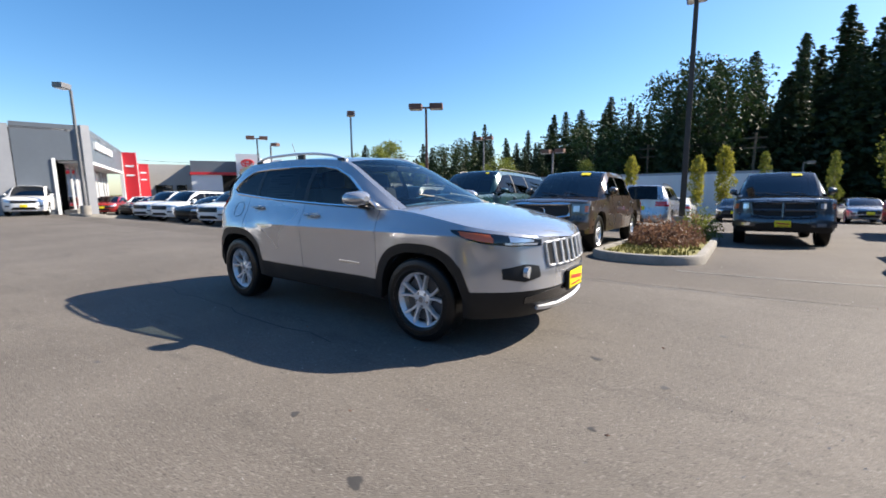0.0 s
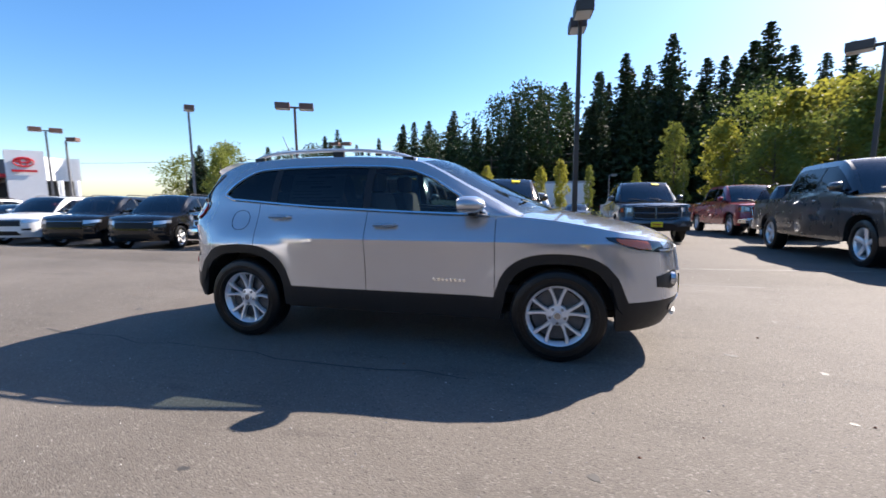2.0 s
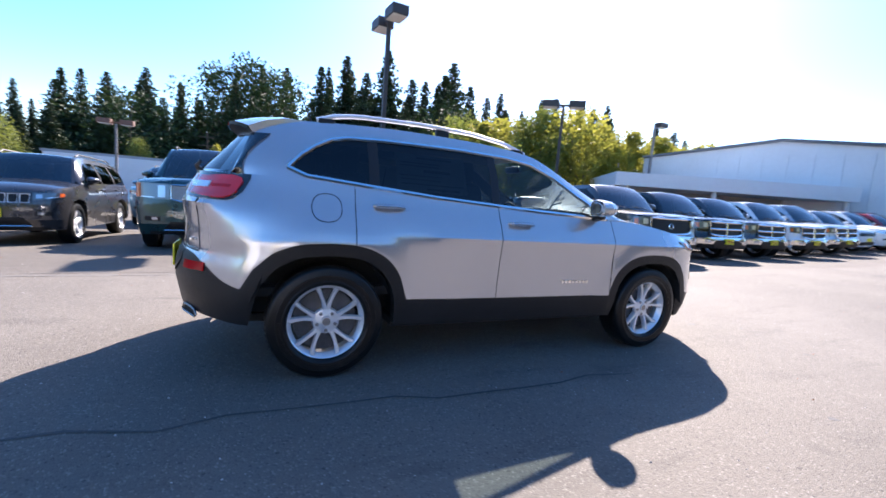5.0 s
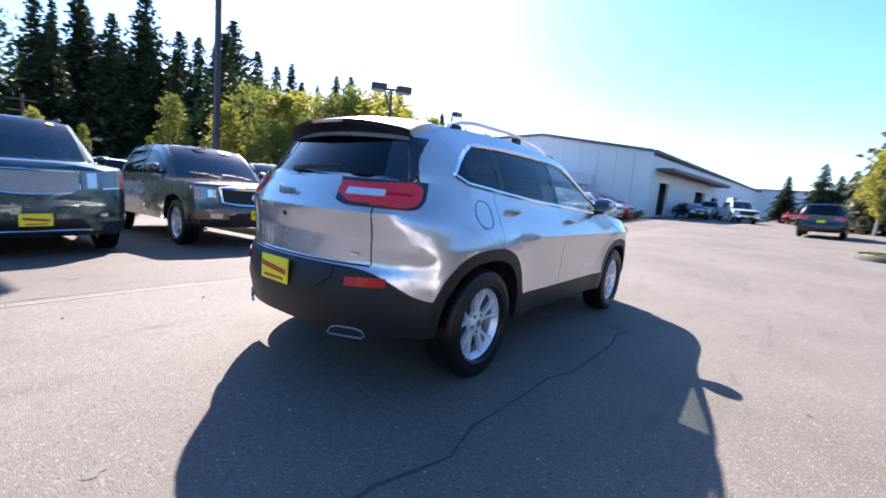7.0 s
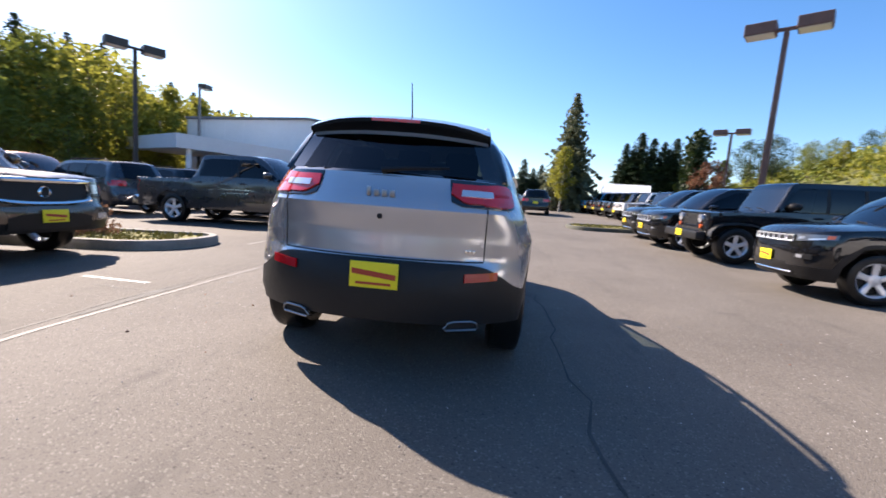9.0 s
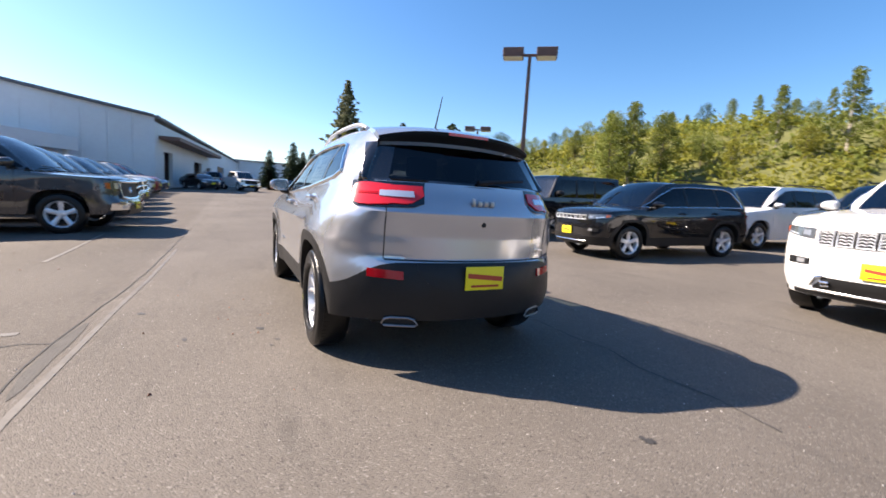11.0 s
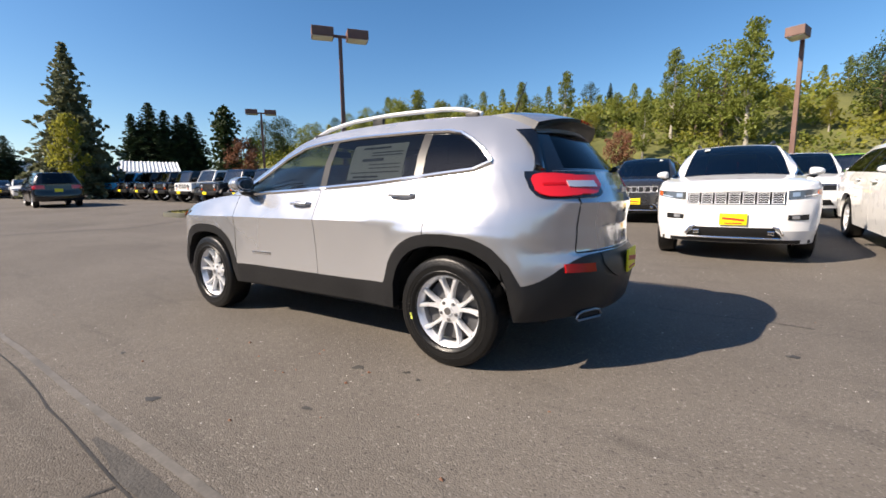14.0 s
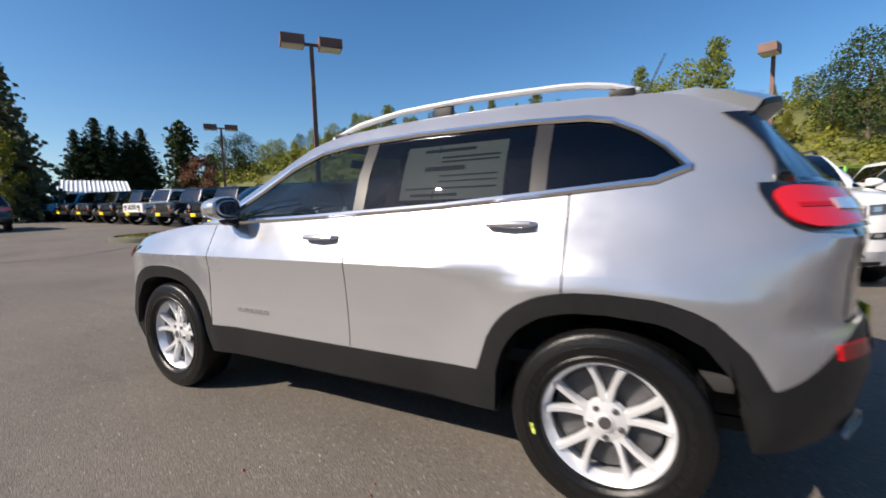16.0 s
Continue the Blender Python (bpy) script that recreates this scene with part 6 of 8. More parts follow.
draped("painted_line", [(-4.6, 2.18), (-2.04, 2.33), (0.0, 2.31), (1.33, 2.27), (4.0, 2.25)], 0.04, M_FAINT, "very worn white parking line", 0.0032)
draped("painted_line", [(-0.6, 2.75), (-0.58, 3.5)], 0.07, M_LINE, "worn white parking line", 0.003)
draped("painted_line", [(2.7, 3.6), (6.0, 3.7)], 0.05, M_LINE, "worn white parking line", 0.003)


def stain(x, y, rx, ry, seed, mat, label):
    """A thin uneven patch on the asphalt."""
    rnd_ = random.Random(seed)
    bm = bmesh.new()
    n = 22
    ph = [rnd_.random() * 6.28 for _ in range(4)]
    ring = []
    for i in range(n):
        a = 2 * math.pi * i / n
        k = 1 + 0.22 * math.sin(2 * a + ph[0]) + 0.16 * math.sin(3 * a + ph[1]) + 0.1 * math.sin(5 * a + ph[2])
        px, py = x + rx * k * math.cos(a), y + ry * k * math.sin(a)
        ring.append(bm.verts.new((px, py, gz(px, py) + 0.0025)))
    bm.faces.new(ring)
    return tagged(finish(bm, "stain", mat), label, "stain", kind="structure")


M_STAIN = material("oil_stain", (0.045, 0.042, 0.038), 0.6, vary=0.4, scale=8)
M_REPAIR = material("repair_patch", (0.062, 0.057, 0.051), 0.8, vary=0.3, scale=5, bump=0.5, bump_scale=70)
stain(-1.08, 2.425, 0.52, 0.055, 3, M_REPAIR, "dark repair patch in the asphalt")
for k, (x, y, r) in enumerate(((-0.89, 1.21, 0.05), (-1.03, 1.72, 0.035), (-0.23, 2.1, 0.05), (-1.2, 1.11, 0.03), (-1.32, 1.16, 0.022), (2.66, -0.45, 0.05), (3.14, -0.68, 0.04), (1.5, -2.2, 0.04), (-0.3, -2.6, 0.035), (3.4, 0.6, 0.04), (0.7, 1.9, 0.03), (-3.2, -0.4, 0.05), (-2.6, 3.1, 0.05), (2.2, -2.4, 0.06), (2.9, -1.4, 0.03))):
    stain(x, y, r * 0.75, r * 0.55, 20 + k, M_STAIN, "small dark oil spot on the asphalt")


def kerbed_island(name, x0, x1, y0, y1, rad, label, fill, kerb=None):
    """A kerbed island with rounded ends and a planted top."""
    def loop(off, dz):
        pts = []
        for cx, cy, a0 in ((x1 - rad, y1 - rad, 0), (x0 + rad, y1 - rad, 90), (x0 + rad, y0 + rad, 180), (x1 - rad, y0 + rad, 270)):
            for i in range(7):
                a = radians(a0 + 90 * i / 6)
                x, y = cx + (rad - off) * math.cos(a), cy + (rad - off) * math.sin(a)
                pts.append((x, y, gz(x, y) + dz))
        return pts
    root = thing(name, label, "kerb", kind="structure")
    bm = bmesh.new()
    rings = [loop(0, -0.05), loop(0.0, 0.11), loop(0.02, 0.145), loop(0.04, 0.15), loop(0.14, 0.15), loop(0.15, 0.08)]
    add_grid(bm, [r + r[:1] for r in rings])
    part("kerb", clean(bm), kerb or M_CONCRETE, root, "weathered concrete kerb")
    bm = bmesh.new()
    inner = loop(0.145, 0.10)
    cx, cy = (x0 + x1) / 2, (y0 + y1) / 2
    rows = []
    for f in (1, 0.8, 0.6, 0.4, 0.2, 0.0):
        rows.append([(cx + (p[0] - cx) * f, cy + (p[1] - cy) * f, gz(cx + (p[0] - cx) * f, cy + (p[1] - cy) * f) + 0.10 + 0.05 * (1 - f)) for p in inner + inner[:1]])
    add_grid(bm, rows)
    part("planting_bed", clean(bm), fill, root)
    return root


kerbed_island("island", 1.15, 3.0, 4.0, 11.0, 0.8, "kerbed island with dry grass and shrubs", M_GRASS)
kerbed_island("island", 12.6, 15.0, -11.5, -4.2, 1.0, "kerbed island with green grass between car rows", M_GRASS, M_KERBDARK)
kerbed_island("planting_strip", -30.0, -27.0, 4.0, 8.0, 0.5, "kerbed strip of brown mulch before the showroom", M_SOIL)


def tuft_mesh(bm, x, y, z, h, n, rnd, spread):
    for _ in range(n):
        a, r = rnd.random() * 6.283, spread * math.sqrt(rnd.random())
        px, py = x + r * math.cos(a), y + r * math.sin(a)
        b = rnd.random() * 6.283
        w = 0.012 + 0.01 * rnd.random()
        hh = h * (0.5 + rnd.random())
        lx, ly = (rnd.random() - 0.5) * hh * 0.9, (rnd.random() - 0.5) * hh * 0.9
        v = [bm.verts.new(p) for p in ((px - w * math.cos(b), py - w * math.sin(b), z), (px + w * math.cos(b), py + w * math.sin(b), z), (px + lx, py + ly, z + hh))]
        bm.faces.new(v)


def island_grass():
    rnd = random.Random(5)
    bm = bmesh.new()
    for x0, x1, y0, y1 in ((1.4, 2.75, 4.4, 10.6), (12.9, 14.7, -11.2, -4.6)):
        for _ in range(420):
            x, y = x0 + (x1 - x0) * rnd.random(), y0 + (y1 - y0) * rnd.random()
            tuft_mesh(bm, x, y, gz(x, y) + 0.11, 0.07, 6, rnd, 0.10)
    tagged(finish(bm, "grass", M_GRASS, smooth=False), "short dry grass on the kerbed islands", "grass", kind="stuff")


island_grass()


M_GRIT = material("pale_grit", (0.42, 0.40, 0.37), 0.6, vary=0.5, scale=30)


def litter():
    """Dry leaf bits, chips and small stones strewn over the asphalt."""
    rnd_ = random.Random(5)
    for name, mat, n, lab in (("leaf_litter", L_RUST, 80, "small dry brown leaf bits on the asphalt"), ("gravel", M_GRIT, 1700, "pale loose grit on the asphalt")):
        bm = bmesh.new()
        for _ in range(n):
            x, y = rnd_.uniform(-6, 7), rnd_.uniform(-4.5, 6)
            if name == "leaf_litter" and rnd_.random() < 0.25:
                x, y = rnd_.gauss(-0.6, 0.5), rnd_.gauss(1.45, 0.25)
            if abs(x) < 2.3 and abs(y) < 0.95:
                continue
            r = rnd_.uniform(0.006, 0.016) if name == "leaf_litter" else rnd_.uniform(0.003, 0.0075)
            a, z = rnd_.random() * 6.28, gz(x, y) + 0.002
            ring = [bm.verts.new((x + r * q * math.cos(a + t), y + r * math.sin(a + t) * 0.7, z)) for t, q in ((0, 1.2), (1.6, 0.9), (3.1, 1.0), (4.6, 0.8))]
            top = bm.verts.new((x, y, z + r * 0.7))
            for i in range(4):
                bm.faces.new((ring[i], ring[(i + 1) % 4], top))
        tagged(finish(bm, name, mat, smooth=False), lab, "litter", kind="stuff")


litter()


# ---- parked vehicles ----
def tagp(ob, group="row of parked vehicles"):
    return tagged(ob, group=group)


N1, N2, S1, S2, WR, ER = "north row of vehicles", "second north row", "south row of vehicles", "second south row", "west row of cars", "off-roader row"
# north row, noses towards the aisle
tagp(park(pickup(paint=P_CHAR, cross=True, label="charcoal crew-cab pickup with a chrome cross grille"), -8.2, 8.75, -90), N1)
tagp(park(suv(L=4.42, W=1.76, H=1.66, wb=2.64, paint=P_CHAR, hood=1.05, belt=1.10, rake=0.45, tail_rake=0.25, label="dark boxy SUV with a yellow plate"), -5.6, 7.7, -90), N1)
tagp(park(suv(L=5.15, W=2.0, H=1.92, wb=2.95, r=0.40, paint=P_GREEN, fill=M_MESH, bars=0, tag=1, tag_mat=M_YELLOW, plate_z=0.50, bow=0.07, hood=1.22, belt=1.26, slots=0, grille_h=0.30, grille_w=0.44, rake=0.6, tail_rake=0.3, lamp_h=0.24, slim=0.12, nose=1.14, nf=3.4, cf=0.42, fog_z=0.55, label="dark green full-size SUV with a chrome mesh grille"), -2.6, 7.15, -90), N1)
tagp(park(pickup(L=5.3, W=1.9, H=1.78, wb=3.25, r=0.38, paint=P_BROWN, bumper=P_BROWN, label="brown crew-cab pickup beside the planted island", tag=True), 0.1, 7.2, -90), N1)
tagp(park(pickup(paint=P_SLATE, label="dark grey crew-cab pickup with a chrome bumper"), 7.35, 6.15, -94), N1)
tagp(park(pickup(paint=P_BLACK, cross=True, label="black crew-cab pickup with a chrome cross grille"), 10.1, 6.6, -94), N1)
tagp(park(pickup(paint=P_CHAR, cross=True, label="charcoal crew-cab pickup with a chrome cross grille"), 12.9, 7.0, -94), N1)
tagp(park(pickup(paint=P_WHITE, cross=True, label="white crew-cab pickup with a chrome grille"), 15.7, 7.2, -94), N1)
tagp(park(pickup(paint=P_LSILVER, cross=True, label="silver crew-cab pickup in the north row"), 18.8, 7.6, -94), N1)
for x, p, lb in ((21.6, P_WHITE, "white SUV in the row by the service hall"), (24.2, P_WHITE, "white SUV in the row by the service hall"), (26.8, P_REDCAR, "red SUV in the row by the service hall")):
    tagp(park(suv(paint=p, label=lb, far=True), x, 7.6, -94), N1)
tagp(park(sedan(paint=P_BLUE, far=True, label="dark blue sedan at the end of the row"), 29.4, 7.4, -94), N1)
tagp(park(sedan(paint=P_CHAR, far=True, label="dark grey sedan before the service doors"), 42.0, 4.0, -150), N1)
tagp(park(suv(paint=P_BLUE, far=True, label="dark blue SUV before the service doors"), 48.0, 3.4, 10), N1)
# second north row
tagp(park(suv(L=5.1, W=1.98, H=1.9, wb=2.95, paint=P_TEAL, hood=1.2, belt=1.24, slots=0, label="steel blue full-size SUV"), -4.2, 13.6, -90), N2)
tagp(park(suv(paint=P_LSILVER, slots=0, label="silver SUV behind the island"), 0.3, 16.0, 90), N2)
tagp(park(pickup(paint=P_GREYBLUE, cross=True, bumper=P_GREYBLUE, frame_mat=P_GREYBLUE, label="grey-blue crew-cab pickup with a body-coloured grille", tag=True), 4.25, 12.2, -90), N2)
tagp(park(pickup(paint=P_REDCAR, label="dark red pickup in the second row"), 8.6, 15.5, -90), N2)
tagp(park(suv(paint=P_CHAR, label="charcoal SUV seen from behind"), 9.2, 13.0, 75), N2)
tagp(park(suv(paint=P_BLACK, far=True, label="black SUV in the second row"), 12.6, 13.6, 80), N2)
tagp(park(sedan(paint=P_TEAL, far=True, label="steel blue sedan in the second row"), -7.6, 14.5, -90), N2)
tagp(park(suv(paint=P_WHITE, far=True, label="white SUV in the second row"), -10.6, 13.6, -90), N2)
for k, (p, lb) in enumerate(((P_BLACK, "black sedan in a far row"), (P_WHITE, "white sedan in a far row"), (P_CHAR, "charcoal sedan in a far row"), (P_REDCAR, "red sedan in a far row"), (P_LSILVER, "silver sedan in a far row"), (P_BLACK, "black sedan in a far row"), (P_BLUE, "dark blue sedan in a far row"))):
    tagp(park(sedan(paint=p, label=lb, far=True), -3.0 + k * 3.0, 27.0 + 0.8 * k, 90 if k % 2 else -90), "far row of cars")
for k, (p, lb) in enumerate(((P_CHAR, "charcoal SUV in a far row"), (P_BLACK, "black SUV in a far row"), (P_WHITE, "white SUV in a far row"), (P_SLATE, "slate SUV in a far row"), (P_BLACK, "black SUV in a far row"))):
    tagp(park(suv(paint=p, label=lb, far=True), 13.5 + k * 3.0, 24.0, -90), "far row of cars")
# west row
for k, (f, p, lb) in enumerate(((suv, P_BLACK, "black SUV in the west row"), (suv, P_BLACK, "black SUV in the west row"), (suv, P_WHITE, "white SUV with a dark grille in the west row"), (sedan, P_CHAR, "charcoal sedan in the west row"),
                                (suv, P_WHITE, "white SUV in the west row"), (suv, P_WHITE, "white SUV in the west row"), (sedan, P_BLACK, "black sedan in the west row"))):
    tagp(park(f(paint=p, label=lb, slots=0, grille_h=0.22, plate=False, far=True), -11.6 - k * 3.0, 8.0 + 0.12 * k, -72), WR)
for k, (p, lb) in enumerate(((P_WHITE, "white SUV behind the west row"), (P_BLUE, "dark blue car behind the west row"), (P_WHITE, "white car behind the west row"), (P_REDCAR, "dark red car behind the west row"))):
    tagp(park(suv(paint=p, label=lb, slots=0, far=True), -17.0 - k * 3.4, 13.6 + 0.2 * k, -80), WR)
tagp(park(suv(paint=P_WHITE, far=True, label="white SUV before the showroom", slots=7), -31.8, 2.9, -20), WR)
tagp(park(sedan(paint=P_WHITE, far=True, label="white sedan before the red portals"), -36.5, 10.5, 150), WR)
tagp(park(sedan(paint=P_REDCAR, far=True, label="red car before the showroom"), -37.5, 8.4, -30), WR)
# south row
tagp(park(suv(L=4.4, W=1.82, H=1.64, wb=2.64, r=0.35, paint=P_BLACK, clad_mat=M_BLACK, trim=M_CHROME, tag=-1, hood=1.0, nose=0.92, grille_h=0.10, lamp_h=0.085, fog_z=0.60, label="black compact SUV with a chrome grille and a yellow plate", plate_z=0.56), 2.1, -7.2, 83), S1)
tagp(park(offroader(paint=P_BLACK, label="black four-door off-roader with a yellow plate"), 5.9, -7.6, 88), S1)
tagp(park(suv(paint=P_BLACK, label="black SUV with a seven-slot grille"), 8.3, -7.6, 88), S1)
tagp(park(suv(paint=P_BLACK, label="black SUV with a seven-slot grille"), 11.0, -8.0, 88), S1)
tagp(park(suv(L=4.82, W=1.95, H=1.70, wb=2.915, paint=P_WHITE, trim=M_CHROME, hood=1.11, belt=1.14, nose=1.0, lean=0.605, splay=1.28, fog_z=0.64, lamp_h=0.10, plate_z=0.61, mesh=True, hooks=True, tag=-1, label="white SUV with a chrome seven-slot grille and yellow plate"), -2.9, -6.2, 90), S1)
tagp(park(suv(L=4.82, W=1.95, H=1.70, wb=2.915, paint=P_WHITE, hood=1.11, belt=1.14, nose=1.0, lean=0.605, splay=1.28, fog_z=0.64, lamp_h=0.10, plate_z=0.61, mesh=True, hooks=True, label="white SUV with a chrome seven-slot grille"), -5.65, -6.1, 90), S1)
# second south row
tagp(park(suv(paint=P_SLATE, trim=M_CHROME, H=1.72, hood=1.11, belt=1.14, nose=0.99, lean=0.62, splay=1.26, fog_z=0.64, hooks=True, tag=1, label="slate grey SUV with a chrome seven-slot grille"), -0.9, -11.0, 90), S2)
tagp(park(suv(paint=P_WHITE, label="white SUV behind the black compact SUV"), 2.5, -12.6, 84), S2)
tagp(park(sedan(paint=P_REDCAR, far=True, label="red car in the second row"), 1.0, -16.5, 90), S2)
tagp(park(suv(paint=P_WHITE, far=True, label="white SUV in the second row"), -4.6, -13.4, 90), S2)
tagp(park(suv(paint=P_WHITE, far=True, label="white SUV in the second row"), -7.4, -13.4, 90), S2)
tagp(park(offroader(paint=P_LIME, label="lime green off-roader by the bank"), -7.0, -20.0, 60), S2)
tagp(park(offroader(paint=P_REDCAR, label="red off-roader by the bank"), -3.0, -21.5, 60), S2)
# east row of off-roaders
for k, (p, lb) in enumerate(((P_BLACK, "black four-door off-roader in a row"), (P_CHAR, "charcoal off-roader with black flares"), (P_WHITE, "white four-door off-roader with black flares"), (P_BLACK, "black four-door off-roader in a row"), (P_BLACK, "black four-door off-roader in a row"),
                             (P_BLACK, "black four-door off-roader in a row"), (P_CYAN, "bright blue off-roader with black flares"), (P_CYAN, "bright blue off-roader with black flares"))):
    tagp(park(offroader(paint=p, label=lb, far=k > 2), 16.8 + 2.95 * k, -10.7 - 0.12 * k, 96), ER)
# loose ones at the east end
park(suv(paint=P_BLACK, label="black SUV standing alone on the open lot"), 26.9, -4.4, -7)
park(pickup(paint=P_WHITE, far=True, label="white pickup far across the lot"), 44.0, 0.6, -160)
for k, (p, lb) in enumerate(((P_REDCAR, "red car far across the lot"), (P_BLACK, "black car far across the lot"), (P_CHAR, "charcoal car far across the lot"), (P_WHITE, "white car far across the lot"), (P_LSILVER, "silver car far across the lot"))):
    tagp(park(sedan(paint=p, label=lb, far=True), 52.0 - k * 3.4, -4.0 - k * 0.9, 170), "far east row")


# ---- trees and shrubs ----
def leaf_card(bm, c, size, rnd, flat=0.0):
    """A small folded leaf clump of two triangles."""
    a = rnd.random() * 6.283
    t = math.acos(max(-1, min(1, rnd.uniform(-1, 1)))) * (1 - flat)
    n = Vector((math.sin(t) * math.cos(a), math.sin(t) * math.sin(a), math.cos(t)))
    u = n.orthogonal().normalized()
    u.rotate(Matrix.Rotation(rnd.random() * 6.283, 3, n))
    v = n.cross(u)
    c = Vector(c)
    s = size * (0.6 + 0.8 * rnd.random())
    p = [bm.verts.new(q) for q in (c - u * s * 0.5, c + v * s * 0.33 + n * s * 0.12, c + u * s * 0.5, c - v * s * 0.33 + n * s * 0.12)]
    bm.faces.new((p[0], p[1], p[2]))
    bm.faces.new((p[0], p[2], p[3]))


def trunk_mesh(h, r, rnd, limbs=(), lean=0.03):
    bm = bmesh.new()
    pts = [(h * lean * math.sin(f * 3) * f, h * lean * math.cos(f * 2.1) * f, h * f - 0.3 * (f == 0)) for f in span(0, 1, 7)]
    add_tube(bm, pts, [r * (1 - 0.88 * f) * (1.25 if f == 0 else 1) for f in span(0, 1, 7)], 8)
    for (f, dx, dy, dz, rr) in limbs:
        i = min(6, int(f * 7))
        a, b = Vector(pts[i]), Vector(pts[i + 1])
        p = a.lerp(b, f * 7 - i)
        add_tube(bm, [p, p + Vector((dx * 0.5, dy * 0.5, dz * 0.35)), p + Vector((dx, dy, dz))], [rr, rr * 0.65, rr * 0.25], 6)
    return bm


def conifer(kind, h, width, mat, seed, density=1.0, droop=0.35, column=False):
    rnd = random.Random(seed)
    root = thing("conifer", kind, "tree")
    part("trunk", trunk_mesh(h, h * 0.016 + 0.08, rnd, lean=0.005), M_BARK, root)
    bm = bmesh.new()
    levels = int(h * 2.2 * density)
    for i in range(levels):
        f = (i + 0.5) / levels
        z = h * (0.06 + 0.94 * f)
        if column:
            rad = width / 2 * min(1, 1.25 * math.sin(math.pi * min(1, 0.12 + 0.9 * f)) ** 0.6) * (0.85 + 0.3 * rnd.random())
        else:
            rad = width / 2 * ((1 - f) ** 0.72 * 0.96 + 0.035) * (0.70 + 0.5 * rnd.random())
        nb = max(5, int(6 + rad * 2.4))
        off = rnd.random() * 6.283
        for b in range(nb):
            a = off + 6.283 * b / nb + rnd.uniform(-0.3, 0.3)
            L = rad * rnd.uniform(0.65, 1.12)
            steps = max(2, int(L / 0.34))
            for k in range(steps):
                t = (k + 0.4 + rnd.random() * 0.6) / steps
                w = 0.42 * L * (1 - t) + 0.12
                for _ in range(2 if column else 3):
                    lat = rnd.uniform(-w, w) * 0.5
                    x = math.cos(a) * L * t - math.sin(a) * lat
                    y = math.sin(a) * L * t + math.cos(a) * lat
                    zz = z + (0.25 * L * t - droop * L * t * t * 1.5 if not column else 0.5 * L * t) + rnd.uniform(-0.1, 0.1)
                    leaf_card(bm, (x, y, zz), (0.44 + 0.14 * h / 20) * (1.0 if column else 1.28 - 0.62 * f), rnd, 0.45)
    part("crown", bm, mat, root, smooth=False)
    return root


def broadleaf(kind, h, width, mat, seed, base=0.18, tall=1.0, size=0.30, trunk=None, clumps=26, per=120):
    rnd = random.Random(seed)
    root = thing("broadleaf_tree", kind, "tree")
    cz, rz, rx = h * (base + (1 - base) / 2), h * (1 - base) / 2, width / 2
    cl, limbs = [], []
    for i in range(clumps):
        a = i * 2.39996 + rnd.uniform(-0.4, 0.4)
        f = (i + 0.5) / clumps
        zz = -1 + 2 * f
        rr = math.sqrt(max(0.02, 1 - zz * zz)) * rnd.uniform(0.35, 0.95)
        if tall > 1.2:
            rr *= (1.15 - 0.75 * f)
        c = Vector((math.cos(a) * rr * rx, math.sin(a) * rr * rx, cz + zz * rz * 0.88))
        cl.append((c, rx * rnd.uniform(0.26, 0.46)))
        if i % 2 == 0:
            limbs.append((min(0.9, max(0.12, (c.z / h) * 0.72)), c.x * 0.9, c.y * 0.9, h * 0.10 + 0.1 * rx, 0.02 + h * 0.004))
    part("trunk", trunk_mesh(h * 0.93, h * 0.013 + 0.05, rnd, limbs), trunk or M_BARK, root)
    bm = bmesh.new()
    for c, r in cl:
        for _ in range(per):
            d = Vector((rnd.gauss(0, 1), rnd.gauss(0, 1), rnd.gauss(0, 1))).normalized()
            q = rnd.random() ** 0.45
            leaf_card(bm, c + Vector((d.x * r * q, d.y * r * q, d.z * r * q * 0.85)), size, rnd, 0.2)
    part("crown", bm, mat, root, smooth=False)
    return root


def plant(proto, x, y, scale, turn=0.0, z=None, label="", sxy=1.0):
    ob = copy_thing(proto, Matrix.Translation((x, y, (land(x, y) if z is None else z))) @ Matrix.Rotation(turn, 4, "Z"))
    ob.scale = (scale * sxy, scale * sxy, scale)
    if label:
        ob["label"] = label
    return ob


FIRS = [conifer("dark green fir on the wooded hill", 20, w, L_FIR, 11 + i) for i, w in enumerate((6.5, 8.0, 5.2))]
PALE = [conifer("pale green spruce with drooping boughs", 13, 6.8, L_SPRUCE, 21, 1.45, 0.45)]
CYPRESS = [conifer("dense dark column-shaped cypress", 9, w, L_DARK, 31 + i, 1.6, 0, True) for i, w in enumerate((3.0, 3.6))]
BROAD = [broadleaf("green broadleaf tree with open crown", 11, 8.0, L_GREEN, 41, clumps=30), broadleaf("green broadleaf tree with open crown", 12, 6.5, L_GREEN, 42, tall=1.4, clumps=30)]
TURN = [broadleaf("yellow-green broadleaf tree in early autumn", 9, 6.0, L_YELLOW, 51, clumps=26), broadleaf("yellow-green broadleaf tree in early autumn", 10, 4.6, L_YELLOW, 52, tall=1.4, trunk=M_BIRCH)]
# backlit broadleaf crowns, their darkness painted into the leaves
SHADE = [broadleaf("dark broadleaf tree with shade put into its leaf colour", 12, 9.0, L_DARK, 61, clumps=30)]
POPLAR = [broadleaf("slender pale-green poplar with upright limbs", 12, 4.2, L_GREEN, 71, base=0.10, tall=1.5, trunk=M_BIRCH, size=0.26, clumps=30)]
RUST = [broadleaf("rust-brown autumn tree beside the bank", 6, 4.6, L_RUST, 81, size=0.24)]


EYE_N, EYE_S, EYE_E = (0.5, -4.0, 1.27), (-3.2, 2.8, 1.1), (-4.2, 0.8, 1.1)


